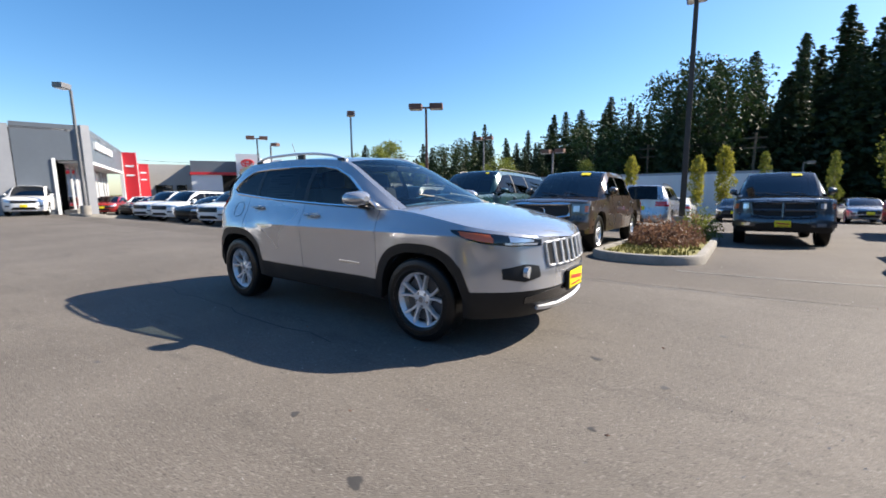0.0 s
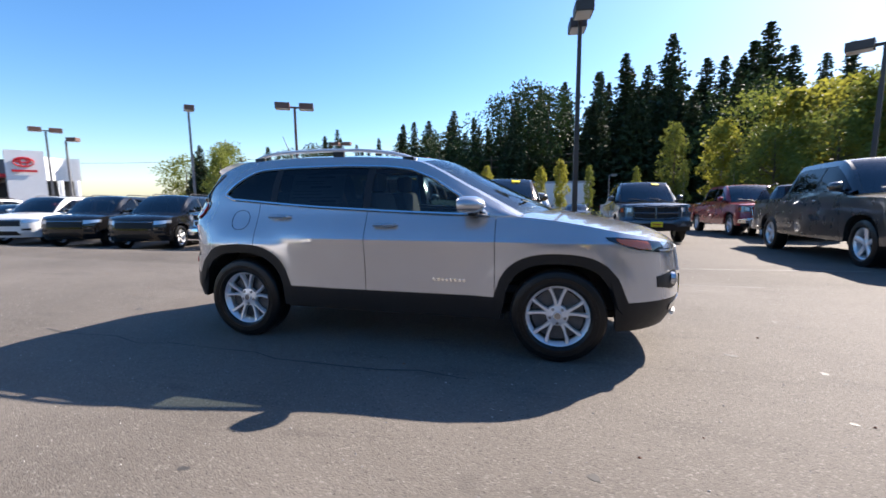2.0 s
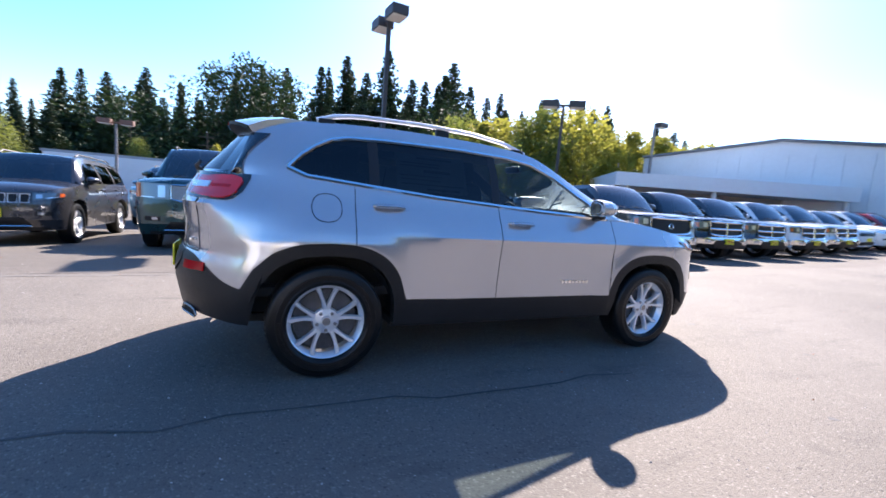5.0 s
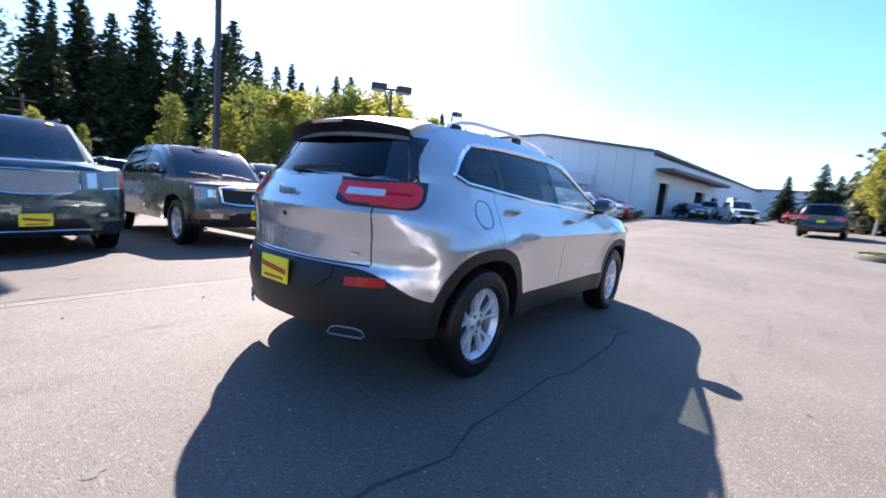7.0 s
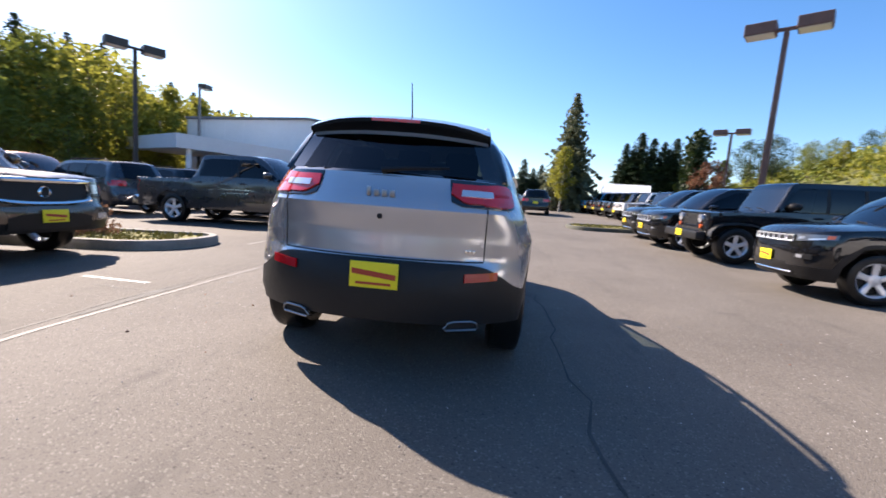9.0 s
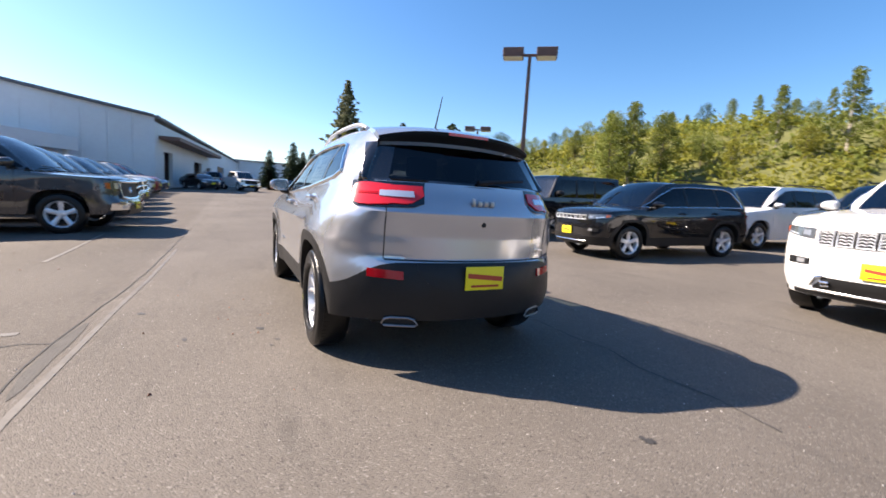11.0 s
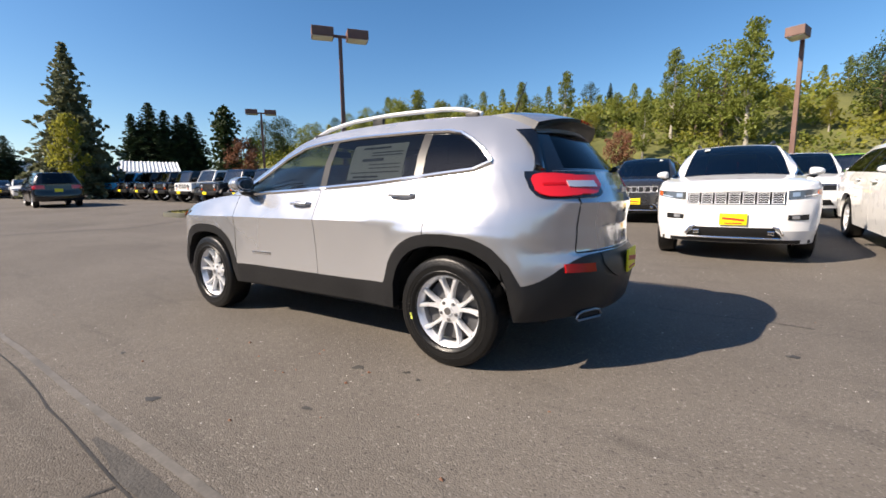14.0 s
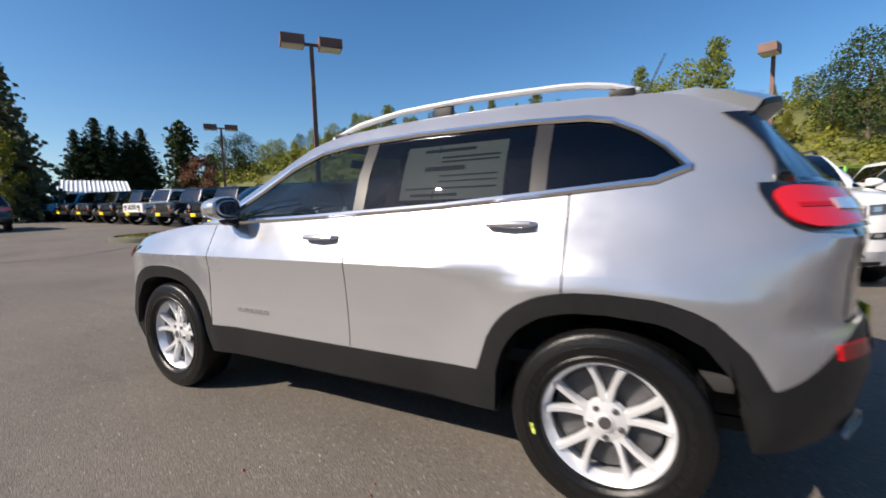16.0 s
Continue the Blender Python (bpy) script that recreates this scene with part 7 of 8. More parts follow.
def skyline(az, el, dist, protos, seed, drop=0.0, sxy=1.0):
    """A tree whose top stands at that bearing and height seen from the middle of the lot."""
    rnd = random.Random(seed)
    eye = EYE_N if az > 30 else (EYE_E if az > -48 else EYE_S)
    x, y = eye[0] + dist * math.cos(radians(az)), eye[1] + dist * math.sin(radians(az))
    base = land(x, y)
    proto = protos[rnd.randrange(len(protos))]
    h0 = max(v.co.z for v in proto.children[-1].data.vertices)
    h = eye[2] + math.tan(radians(el)) * dist - base
    return plant(proto, x, y, max(0.25, h / h0), rnd.random() * 6.283, base, sxy=sxy)


def profile(table, az):
    return interp(table, az)


NORTH = [(36, 8.6), (40, 11.2), (44, 10.8), (48, 12.4), (52, 12), (56, 13.2), (60, 14.2), (63, 15.2), (66, 16.2), (70, 16.6), (77, 16.8), (84, 15.6), (88, 13), (92, 13.8), (97, 12.4), (103, 10.8), (108, 9.2), (113, 8.1), (118, 8.8), (122, 6.9), (126, 5.6), (131, 5.7), (136, 4.2)]
rnd = random.Random(99)
i = 0
for az in [36 + k * 1.35 for k in range(75)]:
    i += 1
    el = profile(NORTH, az)
    skyline(az + rnd.uniform(-0.6, 0.6), el * (rnd.uniform(0.98, 1.10) if rnd.random() < 0.28 else rnd.uniform(0.70, 0.96)), rnd.uniform(82, 100), FIRS if az < 124 else FIRS + BROAD, 100 + i, sxy=rnd.uniform(1.2, 1.6))
for az in [37 + k * 2.6 for k in range(36)]:
    i += 1
    el = profile(NORTH, az)
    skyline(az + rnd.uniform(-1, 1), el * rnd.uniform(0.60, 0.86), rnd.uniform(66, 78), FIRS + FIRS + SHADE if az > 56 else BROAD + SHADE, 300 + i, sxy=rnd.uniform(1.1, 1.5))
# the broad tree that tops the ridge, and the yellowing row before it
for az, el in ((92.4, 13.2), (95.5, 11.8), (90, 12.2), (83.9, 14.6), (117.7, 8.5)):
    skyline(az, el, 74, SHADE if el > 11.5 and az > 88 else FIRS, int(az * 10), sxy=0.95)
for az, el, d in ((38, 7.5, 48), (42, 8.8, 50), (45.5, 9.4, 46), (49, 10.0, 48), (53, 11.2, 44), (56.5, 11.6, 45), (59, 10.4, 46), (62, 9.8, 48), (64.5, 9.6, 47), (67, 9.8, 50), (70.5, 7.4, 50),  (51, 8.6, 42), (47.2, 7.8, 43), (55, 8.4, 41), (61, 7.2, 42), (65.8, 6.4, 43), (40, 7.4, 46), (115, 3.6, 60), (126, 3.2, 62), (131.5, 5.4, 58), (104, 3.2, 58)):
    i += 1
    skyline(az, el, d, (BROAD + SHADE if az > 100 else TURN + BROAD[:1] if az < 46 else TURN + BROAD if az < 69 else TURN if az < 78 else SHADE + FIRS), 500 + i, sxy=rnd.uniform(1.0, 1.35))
for az, el in ((69.2, 3.6), (74, 3.4), (79, 3.0), (84.5, 3.3), (88, 4.0), (90.5, 3.2), (97.6, 3.4)):
    i += 1
    skyline(az, el, 42, TURN[1:] + POPLAR, 600 + i, sxy=0.7)
skyline(133.6, 6.0, 66, FIRS, 640, sxy=1.5)
skyline(75.4, 7.4, 56, BROAD, 641, sxy=0.8)
# south bank
SOUTH = [(-112, 15), (-104, 14.6), (-100, 12), (-97.5, 9.5), (-94, 13.5), (-91.3, 16.4), (-88, 15), (-84, 14.6), (-80, 12), (-76, 12.0), (-72, 13.6), (-69, 10.5), (-66.4, 13.2), (-62, 10), (-56, 11), (-52.5, 12.0), (-47, 9.2), (-40, 8.2), (-34, 8.8), (-30, 7.6)]
for az in [-118 + k * 1.9 for k in range(47)]:
    i += 1
    el = profile(SOUTH, az)
    skyline(az + rnd.uniform(-0.7, 0.7), el * rnd.uniform(0.6, 0.88), rnd.uniform(50, 62), BROAD + SHADE + POPLAR if rnd.random() < 0.95 else FIRS, 700 + i, sxy=rnd.uniform(0.8, 1.1))
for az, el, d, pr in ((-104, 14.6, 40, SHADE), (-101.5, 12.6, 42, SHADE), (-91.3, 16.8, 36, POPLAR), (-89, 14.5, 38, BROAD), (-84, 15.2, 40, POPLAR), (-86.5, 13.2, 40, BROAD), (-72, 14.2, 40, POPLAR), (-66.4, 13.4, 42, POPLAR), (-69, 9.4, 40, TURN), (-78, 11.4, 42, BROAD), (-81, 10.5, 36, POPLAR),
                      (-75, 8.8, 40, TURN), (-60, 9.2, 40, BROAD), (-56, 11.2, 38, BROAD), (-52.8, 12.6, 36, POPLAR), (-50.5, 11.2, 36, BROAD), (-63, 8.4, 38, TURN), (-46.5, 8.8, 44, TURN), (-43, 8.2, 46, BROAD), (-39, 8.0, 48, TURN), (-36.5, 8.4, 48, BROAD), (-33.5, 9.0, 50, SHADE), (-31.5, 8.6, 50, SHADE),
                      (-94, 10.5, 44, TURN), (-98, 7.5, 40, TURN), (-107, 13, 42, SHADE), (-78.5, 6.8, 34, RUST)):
    i += 1
    skyline(az, el, d, pr, 800 + i, sxy=rnd.uniform(0.95, 1.15) if pr is not POPLAR else 1.0)
# east end: spruce, cypresses, dark group
skyline(-12.7, 14.4, 42, PALE, 901, sxy=1.1)
skyline(-12.0, 7.6, 39, TURN, 902, sxy=0.9)
for az, el, d in ((-3.6, 4.9, 58), (-6.4, 6.2, 56), (-7.6, 4.6, 58), (-8.7, 5.6, 56), (-26.6, 10.2, 44)):
    i += 1
    skyline(az, el, d, FIRS if az > -10 else CYPRESS, 910 + i, sxy=2.0 if az > -10 else 1.0)
for az, el in ((-18.6, 8.2), (-20.2, 9.4), (-21.6, 8.8), (-22.8, 8.4), (-24.0, 8.8), (-19.4, 7.6), (-23.4, 7.6)):
    i += 1
    skyline(az, el * 1.05, 60, FIRS, 930 + i, sxy=2.2)
skyline(-28.2, 6.2, 43, RUST, 961)
skyline(-29.5, 6.6, 44, TURN, 962)
for az, el in ((4, 2.6), (1.5, 2.8), (-1, 3.0), (7, 2.4)):
    i += 1
    skyline(az, el, 120, SHADE, 970 + i, sxy=1.6)
for p in FIRS + PALE + CYPRESS + BROAD + TURN + SHADE + POPLAR + RUST:
    for o in (*p.children, p):
        bpy.data.objects.remove(o)


def shrub(x, y, r, h, mat, label, seed, z):
    rnd_ = random.Random(seed)
    root = thing("shrub", label, "shrub", Matrix.Translation((x, y, z)))
    bm = bmesh.new()
    for k in range(9):
        a = k * 0.7 + rnd_.random()
        add_tube(bm, [(0, 0, 0), (0.4 * r * math.cos(a), 0.4 * r * math.sin(a), h * 0.5), (0.8 * r * math.cos(a), 0.8 * r * math.sin(a), h * rnd_.uniform(0.7, 1))], [0.014, 0.009, 0.004], 5)
    part("stem", bm, M_BARK, root)
    bm = bmesh.new()
    for _ in range(1500):
        d = Vector((rnd_.gauss(0, 1), rnd_.gauss(0, 1), abs(rnd_.gauss(0, 1)) * 0.9)).normalized()
        q = rnd_.random() ** 0.4 * (1 + 0.22 * math.sin(5 * math.atan2(d.y, d.x)) * d.z)
        leaf_card(bm, (d.x * r * q, d.y * r * q, 0.05 + d.z * h * q), 0.06, rnd_)
    part("foliage", bm, mat, root, smooth=False)
    return root


shrub(2.05, 6.3, 0.62, 0.55, L_BARB, "brown-red barberry shrub on the island", 1, gz(2, 6.6) + 0.1)
shrub(2.35, 7.1, 0.5, 0.5, L_BARB, "brown-red barberry shrub on the island", 2, gz(2, 7.5) + 0.1)
shrub(1.75, 7.0, 0.45, 0.42, L_BARB, "brown-red barberry shrub on the island", 3, gz(2, 7.4) + 0.1)
shrub(2.5, 9.6, 0.6, 0.75, L_GREEN, "green shrub beside the lamp post", 4, gz(2, 9.4) + 0.1)
shrub(2.2, 11.0, 0.5, 0.6, L_RUST, "rusty shrub beside the lamp post", 5, gz(2, 11) + 0.1)


def bank_growth():
    """Brush and tall grass that cover the south bank, in two kinds."""
    for name, mat, seed, n, label in (("bank_brush", L_GREEN, 77, 620, "dense green brush that covers the bank"), ("bank_grass", L_YELLOW, 78, 560, "tall yellow-green grass and brush on the bank")):
        rnd_ = random.Random(seed)
        bm = bmesh.new()
        for _ in range(n):
            x, y = rnd_.uniform(-42, 46), rnd_.uniform(-50, -24.5)
            if rise(x, y) < 0.05:
                continue
            z, r = land(x, y), rnd_.uniform(0.5, 1.7)
            hh = r * rnd_.uniform(0.6, 1.3)
            for _ in range(int(46 * r)):
                d = Vector((rnd_.gauss(0, 1), rnd_.gauss(0, 1), abs(rnd_.gauss(0, 1)))).normalized()
                q = rnd_.random() ** 0.4
                leaf_card(bm, (x + d.x * r * q, y + d.y * r * q, z + d.z * hh * q), rnd_.uniform(0.22, 0.42), rnd_)
        tagged(finish(bm, name, mat, smooth=False), label, "brush", kind="stuff")


bank_growth()


# ---- lamp posts ----
def lamp_post(x, y, top, heads, turn, pole_mat, label, head_mat=None, size=1.0, base=True):
    """A square pole on a concrete base, with box lamps on short arms; top is the lamps' height over datum."""
    z0 = gz(x, y)
    h = top - z0
    root = thing("lamp_post", label, "street lamp", Matrix.Translation((x, y, z0)) @ Matrix.Rotation(radians(turn), 4, "Z"), group="lot lamp posts")
    if base:
        part("base", lathe([(-0.1, 0.27), (0.62, 0.26), (0.66, 0.24), (0.66, 0)], 18, "z"), M_CONCRETE, root)
    w = 0.070 * size
    bm = bmesh.new()
    add_box(bm, -w, w, -w, w, 0.5 if base else -0.05, h - 0.12, 0.01)
    for v in bm.verts:
        if v.co.z > h * 0.5:
            v.co.x *= 0.72
            v.co.y *= 0.72
    part("pole", bm, pole_mat, root, smooth=False)
    hm = head_mat or pole_mat
    for k in range(heads):
        sg = 1 if k % 2 == 0 else -1
        L, W, H = 0.62 * size, 0.46 * size, 0.26 * size
        c = sg * (0.18 + L / 2 + 0.08)
        bm = bmesh.new()
        add_box(bm, c - L / 2, c + L / 2, -W / 2, W / 2, h - 0.16, h - 0.16 + H, 0.02)
        head = part("lamp_head", bm, hm, root, smooth=False)
        bm = bmesh.new()
        add_box(bm, c - L / 2 + 0.04, c + L / 2 - 0.04, -W / 2 + 0.04, W / 2 - 0.04, h - 0.185, h - 0.158, 0.01)
        part("lens", bm, M_LENS, head, smooth=False)
        part("arm", box(min(0, sg * 0.30), max(0, sg * 0.30), -0.045, 0.045, h - 0.10, h - 0.0, 0.01), hm, root, smooth=False)
    return root


lamp_post(2.0, 10.6, 6.75, 2, 95, M_POLEDARK, "dark lamp post with two box lamps on the planted island", size=1.15)
lamp_post(10.35, -9.6, 7.35, 2, 52, M_POLE, "rust-brown lamp post with two box lamps behind the car row", size=1.35)
lamp_post(-5.2, -20.6, 7.3, 1, 70, M_POLE, "rust-brown lamp post with a box lamp before the bank", size=1.4)
lamp_post(-13.5, 18.5, 6.5, 2, 30, M_POLE, "brown lamp post with two box lamps", size=1.3)
lamp_post(-27.9, 25.3, 8.4, 1, -40, M_GREYPOLE, "grey lamp post with one box lamp", M_POLE, 1.5)
lamp_post(-28.2, 4.5, 7.2, 1, -50, M_GREYPOLE, "grey lamp post with one box lamp on a mulched strip", M_GREYPOLE, 1.1)
lamp_post(11.9, 13.9, 6.2, 2, -35, M_POLEDARK, "dark lamp post with two box lamps", size=1.2)
lamp_post(27.5, -17.5, 7.4, 2, 52, M_POLE, "rust-brown lamp post with two box lamps", size=1.35)
lamp_post(-44.6, 25.6, 7.6, 2, 60, M_GREYPOLE, "grey lamp post with two box lamps", M_POLE, 1.5)
lamp_post(-47.8, 29.4, 7.3, 1, 20, M_GREYPOLE, "grey lamp post with one box lamp", M_POLE, 1.5)
lamp_post(-24.0, 44.0, 7.6, 2, 10, M_GREYPOLE, "grey lamp post with two box lamps", M_POLE, 1.5)
lamp_post(-11.0, 34.0, 4.6, 2, 0, M_GREYPOLE, "grey lamp post with two box lamps", M_POLE, 1.3)
lamp_post(8.0, 52.0, 3.6, 1, 0, M_GREYPOLE, "thin grey lamp post before the wood", M_GREYPOLE, 1.0)
lamp_post(18.0, 44.0, 5.4, 1, 0, M_GREYPOLE, "thin grey lamp post before the wood", M_GREYPOLE, 1.0)
lamp_post(30.0, 24.0, 9.0, 1, 0, M_GREYPOLE, "lamp post over the showroom roof", M_POLEDARK, 1.5)


def power_pole(x, y, h, label):
    root = thing("power_pole", label, "power pole", Matrix.Translation((x, y, gz(x, y))))
    part("pole", tube([(0, 0, -0.2), (0, 0, h)], [0.17, 0.11], 8), M_BARK, root)
    for z in (h - 0.6, h - 1.7):
        part("cross_arm", box(-1.1, 1.1, -0.06, 0.06, z - 0.07, z + 0.07, 0.01), M_BARK, root)
    return root


power_pole(-52, 60, 10, "wooden power pole with cross arms")
power_pole(4, 58, 9, "wooden power pole with cross arms before the wood")
power_pole(-8, 62, 9, "wooden power pole with cross arms before the wood")


def wire(a, b, sag, label):
    pts = []
    for f in span(0, 1, 16):
        p = Vector(a).lerp(Vector(b), f)
        p.z -= sag * 4 * f * (1 - f)
        pts.append(p)
    tagged(finish(tube(pts, 0.025, 5), "power_line", M_SEAM), label, "cable")


wire((-52, 60, 8), (-8, 62, 7), 1.2, "sagging black power line between poles")
wire((-8, 62, 7), (4, 58, 7), 0.5, "sagging black power line between poles")
wire((-52, 60, 8), (-110, 30, 9), 1.5, "sagging black power line between poles")


# ---- buildings ----
def wall_part(root, name, a, b, z0, z1, thick, mat, openings=(), label=""):
    """An upright wall from a to b, on the left of that line, with openings (from, to, low, high) through it."""
    d = Vector((b[0] - a[0], b[1] - a[1], 0))
    L = d.length
    d.normalize()
    n = Vector((-d.y, d.x, 0))
    bm = bmesh.new()
    xs = sorted({0, L, *[v for o in openings for v in o[:2]]})
    zs = sorted({z0, z1, *[v for o in openings for v in o[2:4]]})
    for x0, x1 in zip(xs, xs[1:]):
        for za, zb in zip(zs, zs[1:]):
            mx, mz = (x0 + x1) / 2, (za + zb) / 2
            if any(o[0] < mx < o[1] and o[2] < mz < o[3] for o in openings):
                continue
            q = [Vector((a[0], a[1], 0)) + d * x + n * t + Vector((0, 0, z)) for x in (x0, x1) for t in (0, thick) for z in (za, zb)]
            v = [bm.verts.new(p) for p in q]
            for f in ((0, 1, 3, 2), (4, 5, 7, 6), (0, 1, 5, 4), (2, 3, 7, 6), (0, 2, 6, 4), (1, 3, 7, 5)):
                bm.faces.new([v[i] for i in f])
    return part(name, clean(bm), mat, root, label, smooth=False)


def slab(root, name, pts, z0, z1, mat, label=""):
    """A flat prism over a footprint."""
    bm = bmesh.new()
    lo = [bm.verts.new((x, y, z0)) for x, y in pts]
    hi = [bm.verts.new((x, y, z1)) for x, y in pts]
    bm.faces.new(lo[::-1])
    bm.faces.new(hi)
    for i in range(len(pts)):
        j = (i + 1) % len(pts)
        bm.faces.new((lo[i], lo[j], hi[j], hi[i]))
    return part(name, bm, mat, root, label, smooth=False)


def seams(root, a, b, z0, z1, step, mat, proud=0.02):
    """Upright joints of a panelled wall."""
    d = Vector((b[0] - a[0], b[1] - a[1], 0))
    L = d.length
    d.normalize()
    n = Vector((d.y, -d.x, 0))
    x = step
    while x < L - 0.1:
        p = Vector((a[0], a[1], 0)) + d * x + n * proud
        part("panel_joint", tube([(p.x, p.y, z0), (p.x, p.y, z1)], 0.03, 4), mat, root, smooth=False)
        x += step


def bearing(az, d):
    """A place of the west end by bearing and distance from the lot's middle."""
    return (3.46 + d * math.cos(radians(az)), -3.5 + d * math.sin(radians(az)))


def showroom_west():
    root = thing("showroom", "grey panelled showroom with red portals and a dark bay", "building")
    B, A, D = bearing(165.2, 36.0), bearing(170.6, 36.0), bearing(162.4, 54.6)
    zb, zt = -0.7, 5.55
    e = Vector((D[0] - B[0], D[1] - B[1])).normalized()
    n = Vector((-e.y, e.x))
    n = n if n.y > 0 else -n
    C = tuple(Vector(B) + e * 62)
    u = Vector((A[0] - B[0], A[1] - B[1])).normalized()
    L = (Vector(A) - Vector(B)).length
    # south wall with the open bay, next to the corner
    wall_part(root, "wall", A, B, zb, zt, 0.3, M_SLATEWALL, ((L - 1.60, L - 0.12, zb + 0.3, 3.35),), "blue-grey panel wall with an open bay")
    for w in (0.06, 1.65):
        p = Vector(B) + u * w
        part("bay_frame", box(p.x - 0.08, p.x + 0.08, p.y - 0.08, p.y + 0.08, zb, 3.45), M_WHITEWALL, root, smooth=False)
    wall_part(root, "wall", tuple(Vector(A) + u * 9), tuple(Vector(A) + u * 0.05), zb, zt - 0.15, 0.3, M_GREYWALL)
    # long facade: fascia above, glazing below
    for k in range(12):
        p, q = Vector(B) + e * (0.3 + k * 1.55), Vector(B) + e * (1.82 + k * 1.55)
        slab(root, "fascia_panel", [tuple(p), tuple(q), tuple(q - n * 0.3), tuple(p - n * 0.3)], 3.4, zt, M_SLATEWALL)
        if k < 11:
            p, q = p - n * 1.2, q - n * 1.2
            slab(root, "window", [tuple(p), tuple(q), tuple(q - n * 0.05), tuple(p - n * 0.05)], 0.2, 3.1, M_GLOSSBLACK if k % 3 != 2 else M_GREYWALL)
            m = p.lerp(q, 0.98)
            part("window_frame", box(m.x - 0.05, m.x + 0.05, m.y - 0.05, m.y + 0.05, zb, 3.4), M_WHITEWALL, root, smooth=False)
    p, q = Vector(B) + e * 0.2, Vector(B) + e * 19
    slab(root, "soffit", [tuple(p + n * 0.05), tuple(q + n * 0.05), tuple(q - n * 1.5), tuple(p - n * 1.5)], 3.2, 3.4, M_WHITEWALL)
    slab(root, "plinth", [tuple(p - n * 0.9), tuple(q - n * 0.9), tuple(q - n * 1.5), tuple(p - n * 1.5)], zb, 0.2, M_CONCRETE)
    part("corner_column", box(B[0] - 0.22, B[0] + 0.22, B[1] - 0.22, B[1] + 0.22, zb, zt + 0.02), M_GREYWALL, root, smooth=False)
    # raised shapes in place of the lettering
    for t0, t1 in ((3.0, 4.6), (5.0, 6.0), (6.4, 7.6), (8.0, 9.4), (9.8, 11.0)):
        p, q = Vector(B) + e * t0, Vector(B) + e * t1
        slab(root, "sign_shape", [tuple(p), tuple(q), tuple(q + n * 0.14), tuple(p + n * 0.14)], 4.35, 4.85, M_WHITEWALL)
    # white middle wall between the red portals
    p, q = Vector(B) + e * 19.2, Vector(B) + e * 38
    slab(root, "white_wall", [tuple(p), tuple(q), tuple(q - n * 0.3), tuple(p - n * 0.3)], zb, 5.2, M_WHITEWALL)
    for t0, t1, za, zc in ((21, 26, 0.3, 2.2), (27.5, 33, 0.3, 2.2), (23, 27, 3.3, 4.2)):
        p, q = Vector(B) + e * t0 + n * 0.02, Vector(B) + e * t1 + n * 0.02
        slab(root, "window", [tuple(p), tuple(q), tuple(q - n * 0.1), tuple(p - n * 0.1)], za, zc, M_GLOSSBLACK)
    for t0, wd, pr, zh in ((19.6, 0.9, 1.15, 5.45), (37.6, 0.9, 1.15, 5.3)):
        p, q = Vector(B) + e * t0, Vector(B) + e * (t0 + wd)
        slab(root, "red_portal", [tuple(p - n * 0.3), tuple(q - n * 0.3), tuple(q + n * pr), tuple(p + n * pr)], zb - 0.3, zh, M_REDPANEL, "tall glossy red portal panel")
        for za, zc in ((3.95, 4.15), (3.0, 3.2)):
            p2 = p - e * 0.04
            slab(root, "portal_mark", [tuple(p2 + n * 0.2), tuple(p + n * 0.2), tuple(p + n * 0.9), tuple(p2 + n * 0.9)], za, zc, M_WHITEWALL)
    back = Vector(B) - n * 14
    slab(root, "roof", [A, B, C, tuple(Vector(C) - n * 12), tuple(Vector(A) + u * 2 - n * 12)], zt - 0.4, zt - 0.25, M_GREYWALL)
    # unseen dark walls added behind the bay and glazing to block the view through
    p, q = Vector(B) + e * 5 - n * 1.6, Vector(B) + e * 5 + u * 7
    slab(root, "bay_back", [tuple(p), tuple(q), tuple(q + e * 0.2), tuple(p + e * 0.2)], zb, 5.0, M_INSHADE)
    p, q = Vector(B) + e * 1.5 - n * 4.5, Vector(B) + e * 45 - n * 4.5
    slab(root, "inner_wall", [tuple(p), tuple(q), tuple(q - n * 0.2), tuple(p - n * 0.2)], zb, 5.0, M_INSHADE)
    return root


showroom_west()


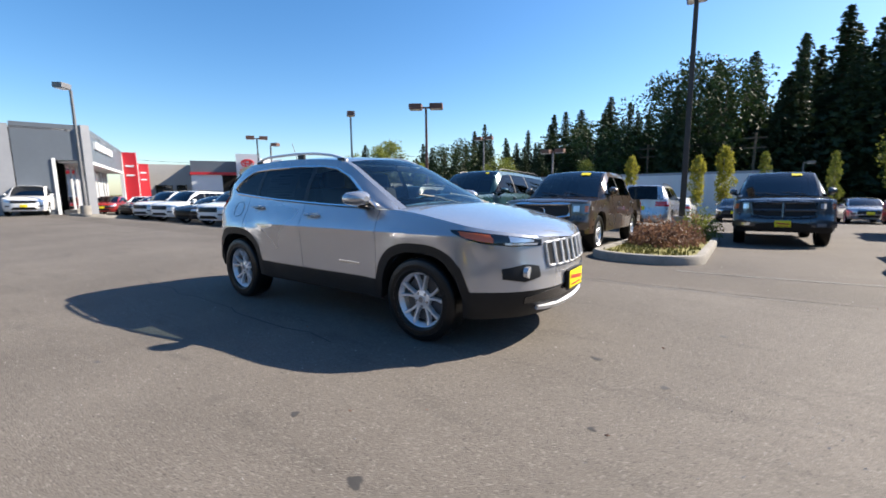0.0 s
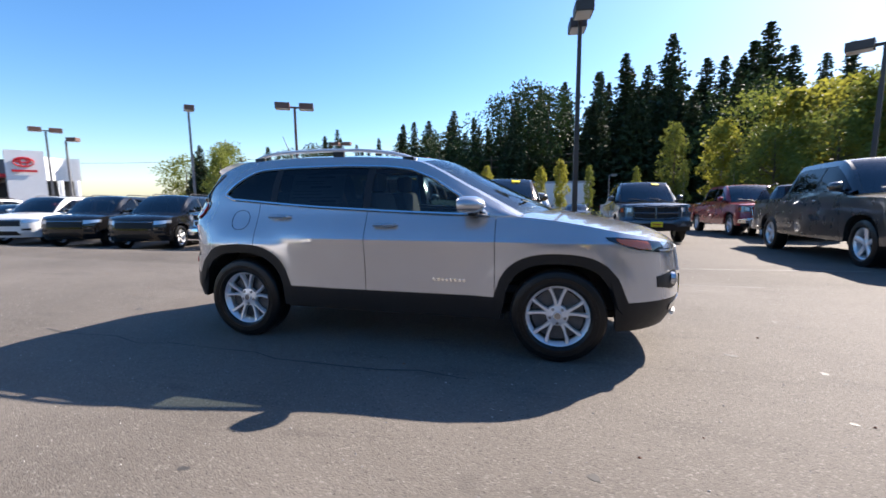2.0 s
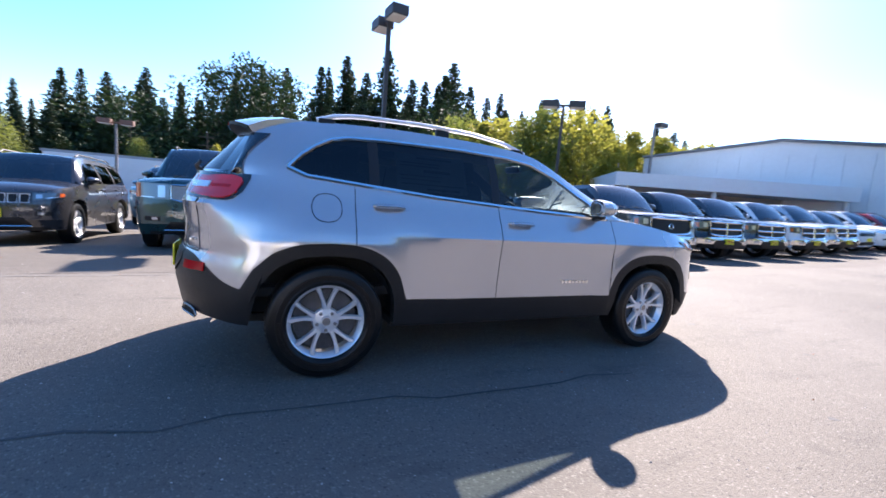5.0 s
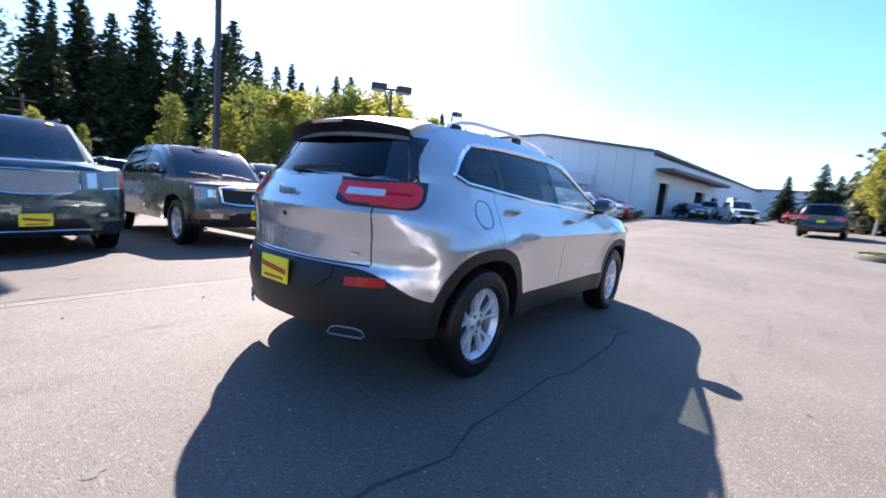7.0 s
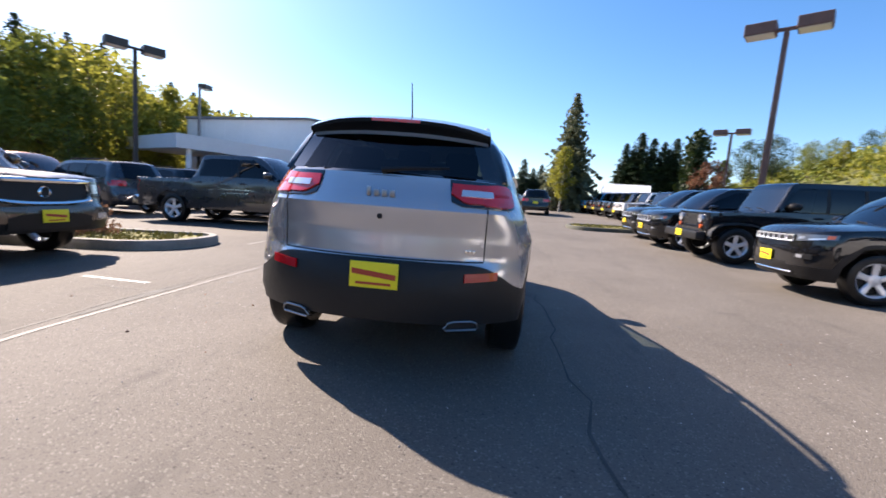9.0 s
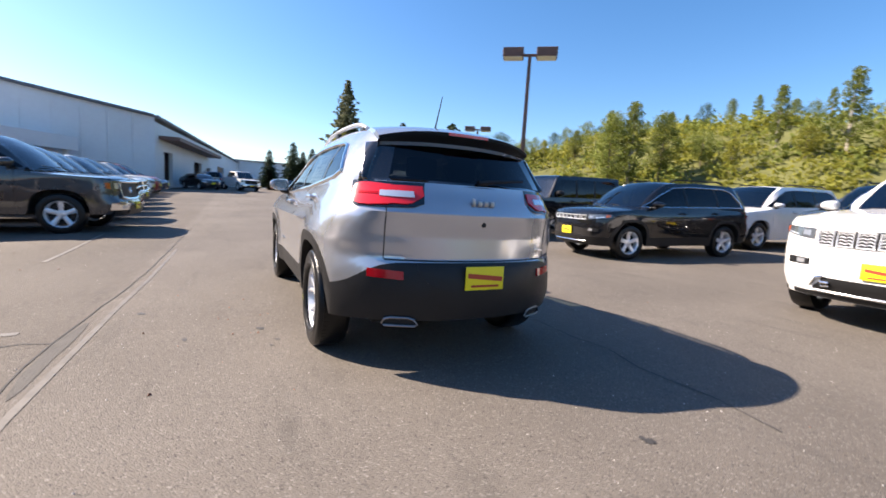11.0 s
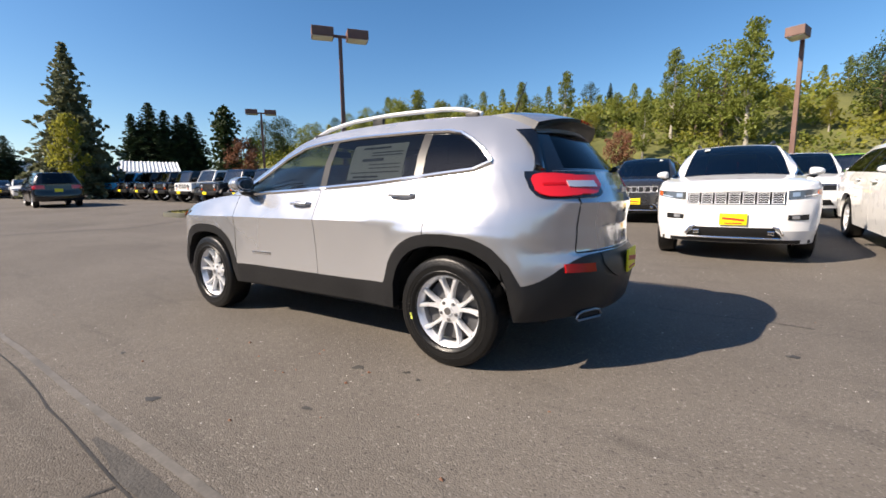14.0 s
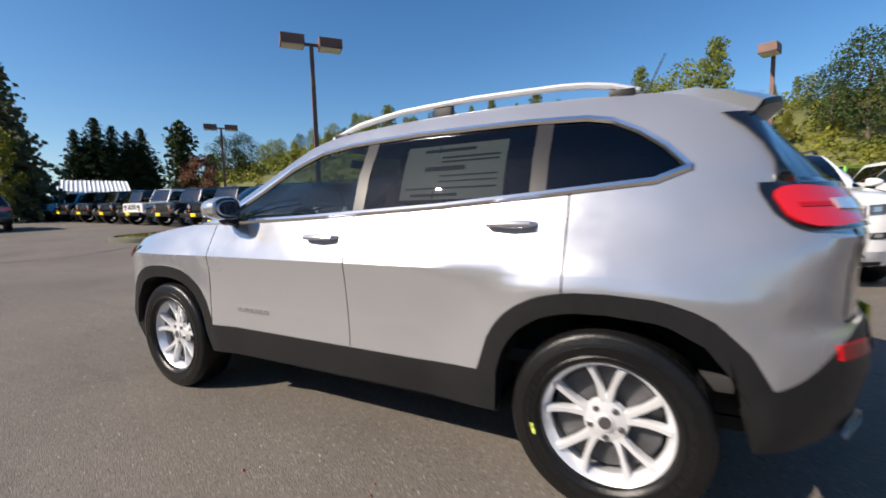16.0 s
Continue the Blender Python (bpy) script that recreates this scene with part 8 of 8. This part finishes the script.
def far_dealer():
    """The buildings beyond the red portals: a grey hall, a pale hall with a red stripe, and a white sign tower."""
    root = thing("far_dealer_hall", "low grey hall beyond the showroom", "building")
    p = [bearing(161.5, 92), bearing(155.9, 92), bearing(155.9, 104), bearing(161.5, 104)]
    slab(root, "wall", p, -2.5, 6.3, M_BEIGEWALL)
    for az0, az1 in ((159.6, 158.0), (157.6, 156.6)):
        a, b = bearing(az0, 91.8), bearing(az1, 91.8)
        a2, b2 = bearing(az0, 92.2), bearing(az1, 92.2)
        slab(root, "window", [a, b, b2, a2], 0.2, 2.6, M_GLOSSBLACK)
    root = thing("pale_dealer_hall", "pale blue-grey hall with a red stripe and a flat roof", "building")
    p = [bearing(156.1, 86), bearing(151.2, 86), bearing(151.2, 98), bearing(156.1, 98)]
    slab(root, "wall", [bearing(156.1, 86), bearing(152.9, 86), bearing(152.9, 98), bearing(156.1, 98)], -2.5, 4.3, M_WHITEWALL)
    # the recess gets its shade from a dark-coloured slab
    slab(root, "recess_wall", [bearing(153.2, 90), bearing(151.0, 90), bearing(151.0, 96), bearing(153.2, 96)], -2.5, 4.3, M_INSHADE)
    slab(root, "roof_fascia", p, 4.75, 6.7, M_SLATEWALL)
    slab(root, "stripe", [bearing(156.2, 85.7), bearing(151.2, 85.7), bearing(151.2, 97), bearing(156.2, 97)], 4.3, 4.75, M_REDPANEL, "thin red stripe")
    root = thing("sign_tower", "white sign tower with a red oval emblem and curved fascia", "building")
    slab(root, "wall", [bearing(151.3, 84), bearing(148.6, 84), bearing(148.6, 88), bearing(151.3, 88)], -2.5, 7.9, M_WHITEWALL, "white sign wall")
    pts = [bearing(148.6 - 2.6 * f, 85 + 2.5 * math.sin(2.6 * f)) for f in span(0, 1, 8)]
    back = [bearing(148.6 - 2.6 * f, 92 + 2.5 * math.sin(2.6 * f)) for f in span(0, 1, 8)]
    slab(root, "curved_fascia", pts + back[::-1], 3.9, 7.2, M_WHITEWALL)
    # dark slab coloured as the shade under the curved fascia
    slab(root, "entrance", [bearing(148.6, 89), bearing(146.2, 89), bearing(146.2, 91), bearing(148.6, 91)], -2.5, 3.9, M_INSHADE)
    for az in (147.6, 146.4):
        c = bearing(az, 86)
        part("column", lathe([(-2.5, 0.35), (3.9, 0.35)], 12, "z", (c[0], c[1], 0)), M_WHITEWALL, root)
    c = Vector(bearing(150.05, 83.85))
    d = Vector((math.sin(radians(150)), -math.cos(radians(150))))
    for ra, rb, dz in ((1.0, 0.62, 0), (0.38, 0.6, 0), (0.72, 0.26, 0.18)):
        pts = [(c.x + d.x * ra * math.cos(t), c.y + d.y * ra * math.cos(t), 6.3 + dz + rb * math.sin(t)) for t in [2 * math.pi * k / 24 for k in range(24)]]
        part("emblem_ring", tube(pts, 0.1, 6, True), M_REDPANEL, root)
    p, q = c + d * 1.25, c - d * 1.25
    slab(root, "sign_bar", [tuple(p), tuple(q), tuple(q + Vector((0.1, 0))), tuple(p + Vector((0.1, 0)))], 4.95, 5.25, M_REDPANEL)


far_dealer()


def service_hall():
    root = thing("service_hall", "pale metal service hall with a low gable and a canopy", "building")
    P0, PK, P1, P2 = (38.3, 7.1), (35.6, 16.7), (32.6, 27.0), (88.0, 0.5)
    zb, ze, zp = 0.3, 6.6, 7.7
    # gable end
    bm = bmesh.new()
    v = [bm.verts.new(p) for p in ((*P1, zb), (*P0, zb), (*P0, ze), (*PK, zp), (*P1, ze))]
    bm.faces.new(v)
    w = [bm.verts.new((p.co.x + 0.3, p.co.y + 0.08, p.co.z)) for p in v]
    bm.faces.new(w[::-1])
    for i in range(5):
        bm.faces.new((v[i], v[(i + 1) % 5], w[(i + 1) % 5], w[i]))
    part("gable_wall", bm, M_WHITEWALL, root, "pale ribbed metal gable wall", smooth=False)
    seams(root, P1, P0, zb, ze, 1.6, M_WHITEWALL, 0.03)
    ops = ((2.5, 5.2, 0.9, 4.0), (14, 18, 0.9, 3.9), (21, 24, 2.4, 3.6), (29, 35, 0.9, 4.2))
    wall_part(root, "long_wall", P0, P2, zb, 6.2, 0.3, M_WHITEWALL, ops, "pale metal long wall with open service doors")
    # dark sheet added behind the service doors for the gloom inside
    wall_part(root, "back_lining", (39.5, 10.5), (86, 5.0), zb, 5.8, 0.2, M_INSHADE)
    bm = bmesh.new()
    a = [(*P0, ze), (*PK, zp), (*P1, ze)]
    b = [(P2[0], P2[1], 6.2), (90, 12, 7.2), (92, 24, 6.2)]
    add_grid(bm, [[(x - 0.3, y, z + 0.12) for x, y, z in a], [(x, y, z + 0.12) for x, y, z in b]])
    part("roof", bm, M_GREYWALL, root, smooth=False)
    p = [(P0[0] - 0.2, P0[1], ze + 0.05), (PK[0] - 0.2, PK[1], zp + 0.05), (P1[0] - 0.2, P1[1], ze + 0.05)]
    part("roof_edge", tube(p, 0.14, 6), M_DARKGREY, root)
    part("roof_edge", tube([(P0[0], P0[1] - 0.2, ze), (P2[0], P2[1] - 0.2, 6.2)], 0.16, 6), M_DARKGREY, root)
    d = Vector((P2[0] - P0[0], P2[1] - P0[1])).normalized()
    n = Vector((d.y, -d.x))
    p, q = Vector(P0) + d * 1.0, Vector(P0) + d * 22
    slab(root, "awning", [tuple(p), tuple(q), tuple(q + n * 1.6), tuple(p + n * 1.6)], 4.9, 5.2, M_POLE, "rust-brown awning beam")
    # showroom canopy before the gable
    F0, F1 = (22.0, 19.9), (35.4, 11.4)
    e = Vector((F1[0] - F0[0], F1[1] - F0[1])).normalized()
    m = Vector((-e.y, e.x))
    slab(root, "canopy", [F0, F1, tuple(Vector(F1) + m * 8), tuple(Vector(F0) + m * 10)], 3.15, 4.1, M_WHITEWALL, "wide pale canopy fascia")
    for t in (1.0, 7.0, 15.5):
        c = Vector(F0) + e * t + m * 0.6
        part("column", lathe([(-0.6, 0.18), (3.15, 0.18)], 12, "z", (c.x, c.y, 0)), M_WHITEWALL, root)
    g0, g1 = Vector(F0) + m * 5 + e * 4, Vector(F1) + m * 4
    wall_part(root, "front_wall", tuple(g0), tuple(g1), -0.6, 3.15, 0.25, M_GREYWALL, ((1, 4, 0.2, 2.6), (5, 8, 0.2, 2.6)))
    return root


service_hall()


def plain_hall(name, pts, z0, z1, mat, roof_mat, label, joint=2.0, gable=0.0):
    root = thing(name, label, "building")
    k = len(pts)
    for i in range(k):
        wall_part(root, "wall", pts[i], pts[(i + 1) % k], z0, z1, 0.25, mat)
    seams(root, pts[0], pts[1], z0, z1, joint, mat, 0.02)
    cx, cy = sum(p[0] for p in pts) / k, sum(p[1] for p in pts) / k
    bm = bmesh.new()
    lo = [bm.verts.new((cx + (x - cx) * 1.03, cy + (y - cy) * 1.03, z1)) for x, y in pts]
    if gable:
        r0 = Vector((*[(pts[0][j] + pts[3][j]) / 2 for j in (0, 1)], z1 + gable))
        r1 = Vector((*[(pts[1][j] + pts[2][j]) / 2 for j in (0, 1)], z1 + gable))
        a, b = bm.verts.new(r0), bm.verts.new(r1)
        bm.faces.new((lo[0], lo[1], b, a))
        bm.faces.new((lo[2], lo[3], a, b))
        bm.faces.new((lo[1], lo[2], b))
        bm.faces.new((lo[3], lo[0], a))
        bm.faces.new(lo)
        for f in span(0, 1, 16):
            p, q = Vector(lo[0].co).lerp(lo[1].co, f), r0.lerp(r1, f)
            part("roof_rib", tube([p + Vector((0, 0, 0.03)), q + Vector((0, 0, 0.03))], 0.05, 4), roof_mat, root, smooth=False)
    else:
        hi = [bm.verts.new((v.co.x, v.co.y, z1 + 0.25)) for v in lo]
        bm.faces.new(lo[::-1])
        bm.faces.new(hi)
        for i in range(k):
            j = (i + 1) % k
            bm.faces.new((lo[i], lo[j], hi[j], hi[i]))
    part("roof", bm, roof_mat, root, smooth=False)
    return root


plain_hall("storage_shed", [(42.9, -13.2), (41.2, -17.6), (45.9, -19.4), (47.6, -15.0)], 0.3, 3.3, M_WHITEWALL, M_WHITEWALL, "small pale shed with a ribbed roof", 1.2, 1.1)
plain_hall("warehouse", [(88, 4), (88, -21), (110, -21), (110, 4)], 0.5, 6.5, M_WHITEWALL, M_GREYWALL, "pale metal warehouse far beyond the lot", 4)
plain_hall("warehouse", [(5, 46), (-20, 48.5), (-20, 58), (5, 56)], -2.2, 2.5, M_WHITEWALL, M_GREYWALL, "long low pale building before the wood", 3)
